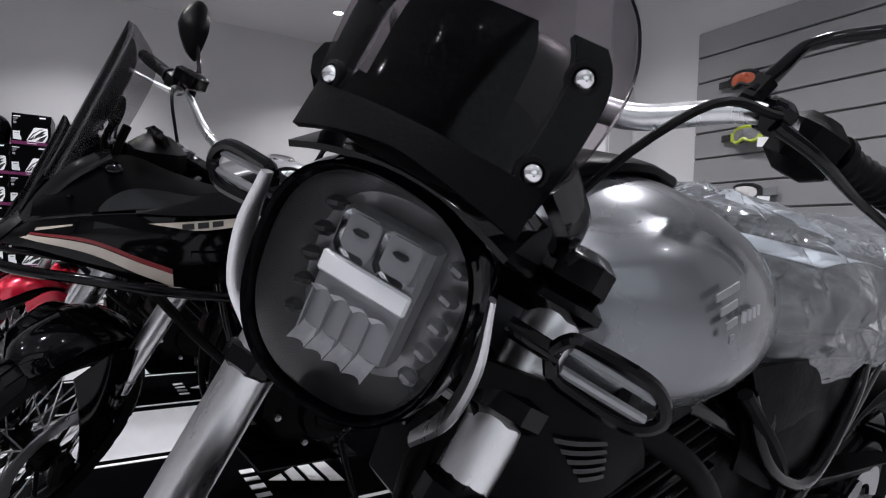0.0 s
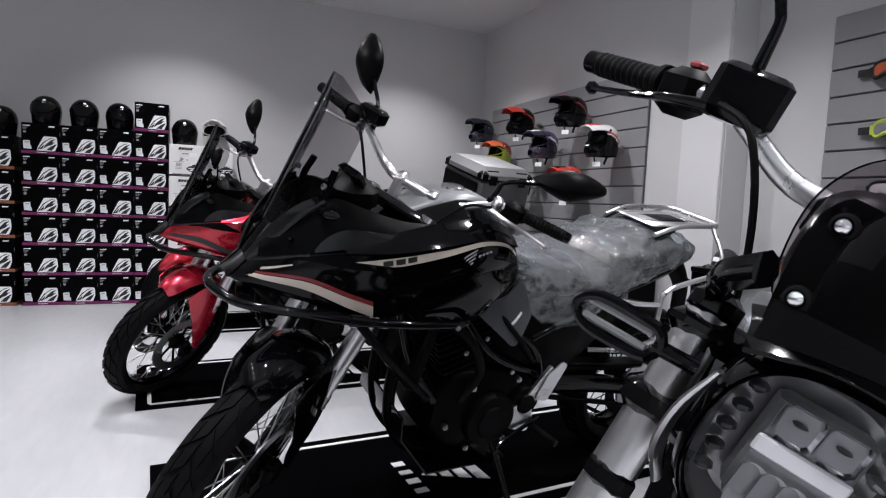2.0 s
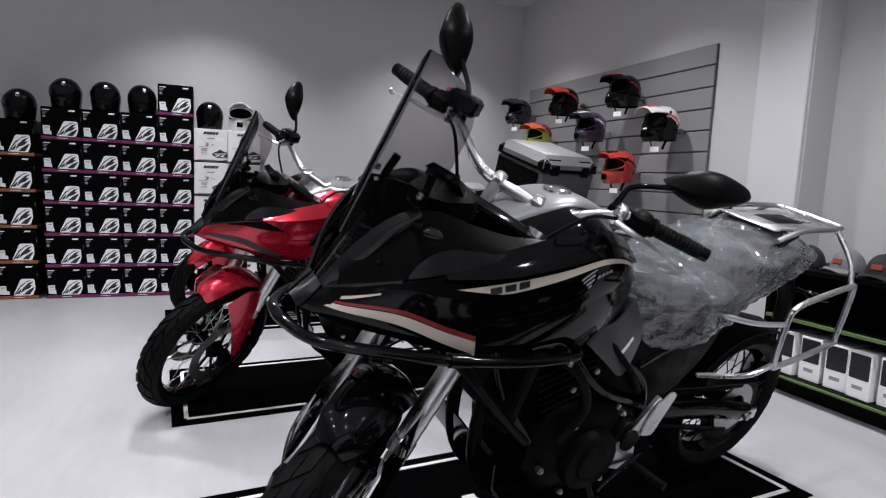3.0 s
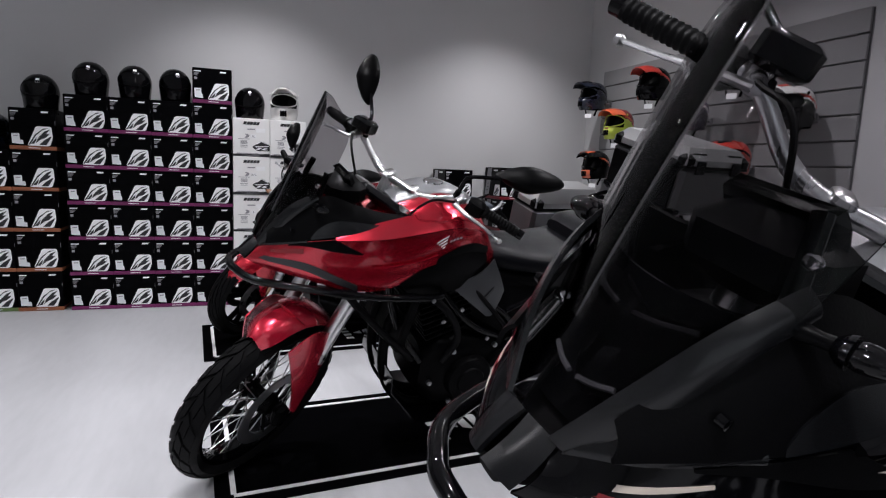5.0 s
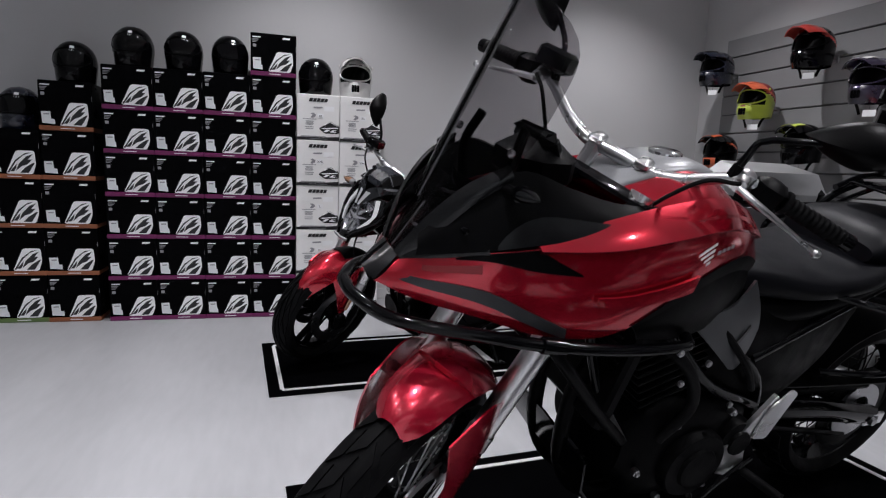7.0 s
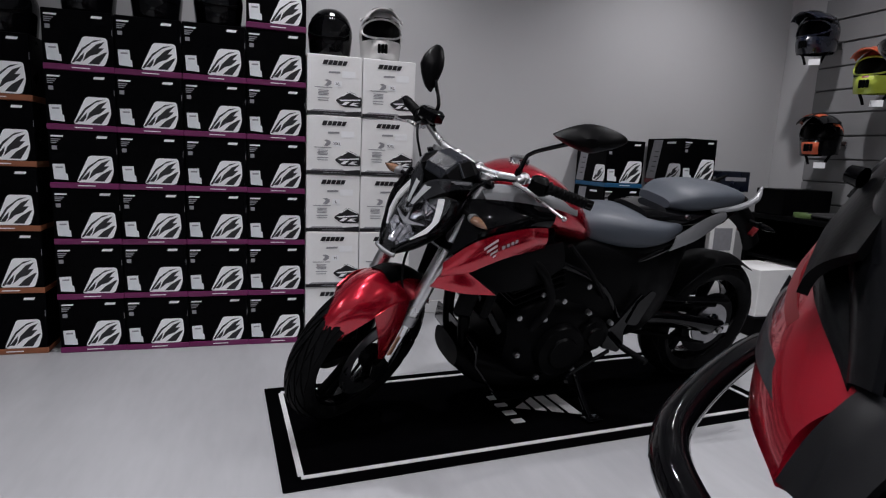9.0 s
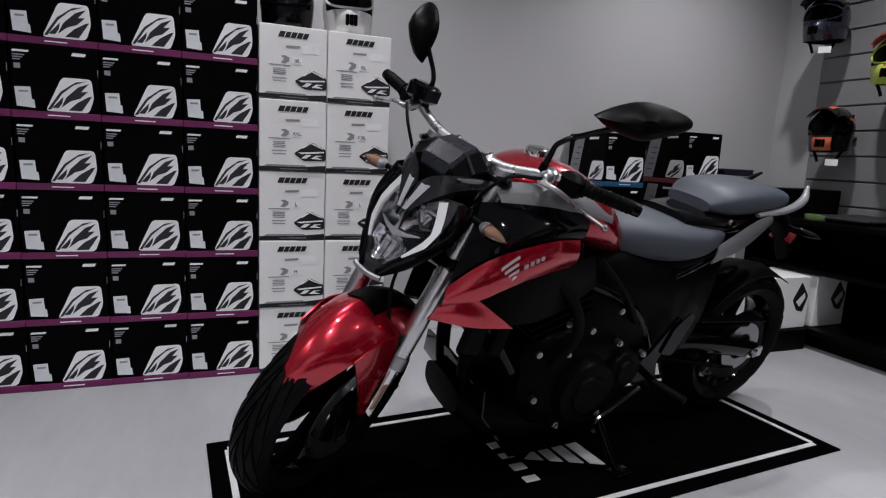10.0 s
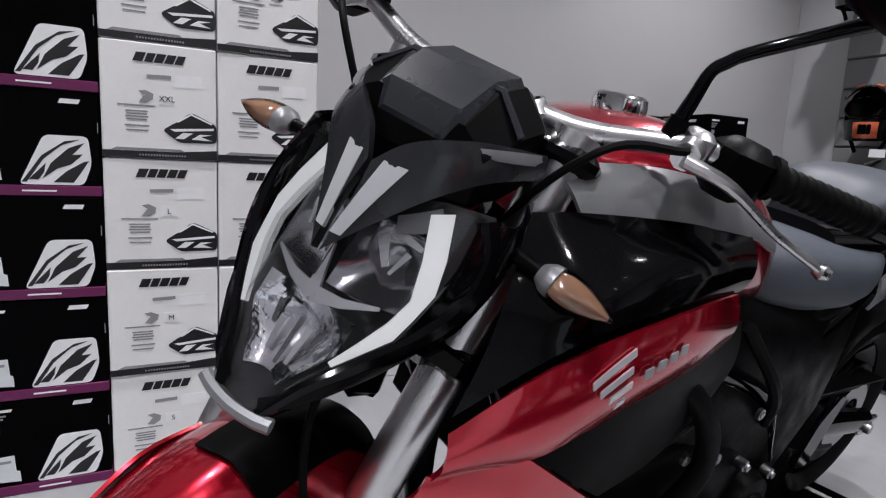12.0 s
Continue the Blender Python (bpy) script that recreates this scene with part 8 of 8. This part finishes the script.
for k in range(9):
    cloth, mark, word = ((FABRIC_BLACK, PRINTWHITE, "black cloth cap with a white badge lying on the shelf"), (FABRIC_GREY, FABRIC_RED, "grey cloth cap with a red badge lying on the shelf"),
                         (FABRIC_BLACK, FABRIC_RED, "black cloth cap with a red badge lying on the shelf"))[k % 3]
    rnd = random.Random(40 + k)
    cap(3.26 + 0.03 * (k % 2), 2.98 - 0.195 * k, SH_TOP + 0.004, rnd.uniform(-25, 25), cloth, mark, word)


def folded(x, y, z, w, d, n, cloth, label):
    """A pile of folded clothes with soft rounded folds."""
    ob = thing("folded_clothes", label, "clothing", "folded clothes")
    for k in range(n):
        g = Geo().box((x, y, z + 0.020 + 0.036 * k), (d - 0.008 * (k % 2), w - 0.012 * (k % 3), 0.034), 0.014)
        for q in g.v:
            q += Vector((0.006 * noise.noise(q * 14), 0.006 * noise.noise(q * 14 + Vector((5, 0, 0))), 0.004 * noise.noise(q * 18)))
        part("garment", g, cloth if k % 3 else FABRIC_BLACK, ob)
    return ob


folded(3.17, 3.86, SH_TOP, 0.28, 0.34, 3, FABRIC_BLACK, "pile of folded dark shirts on the shelf")
folded(3.17, 4.22, SH_TOP, 0.28, 0.34, 2, FABRIC_GREY, "pile of folded grey and black shirts")
folded(3.18, 4.66, SH_TOP, 0.30, 0.34, 2, FABRIC_BLACK, "low pile of folded black clothes")
folded(3.18, 5.06, SH_TOP, 0.30, 0.36, 1, FABRIC_BLACK, "single folded black garment on the shelf")
folded(3.18, 5.50, SH_TOP, 0.32, 0.36, 1, FABRIC_BLACK, "flat folded black garment on the shelf")
folded(3.16, 5.88, SH_TOP, 0.28, 0.34, 1, FABRIC_BLACK, "flat folded black garment on the shelf")


def plain_box(name, label, c, size, mat, turn=0, band=None):
    ob = thing(name, label, "box", "", pose(c[0], c[1], c[2], 0, 0, turn))
    part("carton", Geo().box((0, 0, size[2] / 2), size, 0.004), mat, ob)
    if band:
        part("front_band", Geo().box((0, -size[1] / 2 - 0.0008, size[2] * 0.62), (size[0] * 0.7, 0.002, size[2] * 0.18), 0), band, ob, "printed band")
        part("side_band", Geo().box((-size[0] / 2 - 0.0008, 0, size[2] * 0.62), (0.002, size[1] * 0.6, size[2] * 0.18), 0), band, ob, "printed band")
    return ob


plain_box("goods_carton", "black goods carton on the shelf by the corner", (3.18, 6.27, SH_TOP), (0.40, 0.22, 0.165), PLASTIC)
plain_box("goods_carton", "white carton standing by the corner", (2.80, 6.56, 0.0), (0.21, 0.26, 0.84), BOXWHITE, 0, PRINTGREY)
plain_box("goods_carton", "dark blue carton on a white carton", (2.83, 6.53, 0.842), (0.25, 0.22, 0.135), H_BLUE, 3, PRINTGREY)
plinth = thing("display_plinth", "low black plinth beside the shelf", "plinth")
part("box", Geo().box((2.795, 6.10, 0.060), (0.30, 0.34, 0.120), 0.004), PLASTIC, plinth)
for x, y, w in ((2.80, 6.10, 0.30), (3.12, 6.10, 0.26)):
    ob = thing("white_goods_carton", "white carton with a black diamond emblem under the shelf", "box", "white cartons under the shelf", pose(x, y, 0.121, 0, 0, 2))
    h = 0.29
    part("carton", Geo().box((0, 0, h / 2), (w, 0.30, h), 0.004), BOXWHITE, ob)
    em = part("emblem", Geo().slab(rounded([(w / 2 - 0.13, h - 0.13), (w / 2 - 0.07, h - 0.03), (w / 2 - 0.008, h - 0.11), (w / 2 - 0.04, h - 0.20), (w / 2 - 0.09, h - 0.19)], 0.010), 0.0012, front(-0.1495)), PRINTBLACK, ob, "black diamond emblem")
    part("emblem_pattern", Geo().slab([(w / 2 - 0.10, h - 0.14), (w / 2 - 0.04, h - 0.09), (w / 2 - 0.03, h - 0.12), (w / 2 - 0.07, h - 0.17)], 0.0008, front(-0.1508)), PRINTWHITE, em, "white stroke")


def tape_roll(x, y, z, mat, label):
    ob = thing("tape_roll", label, "roll", "", Matrix.Translation((x, y, z)))
    part("ring", Geo().lathe([(0.040, 0.0), (0.066, 0.0), (0.068, 0.004), (0.068, 0.026), (0.066, 0.030), (0.040, 0.030), (0.038, 0.026), (0.038, 0.004), (0.040, 0.0)], 28, axis="z"), mat, ob)
    return ob


tape_roll(3.02, 6.02, SH_TOP + 0.002, YELLOWGREEN, "green ring-shaped roll on the shelf")
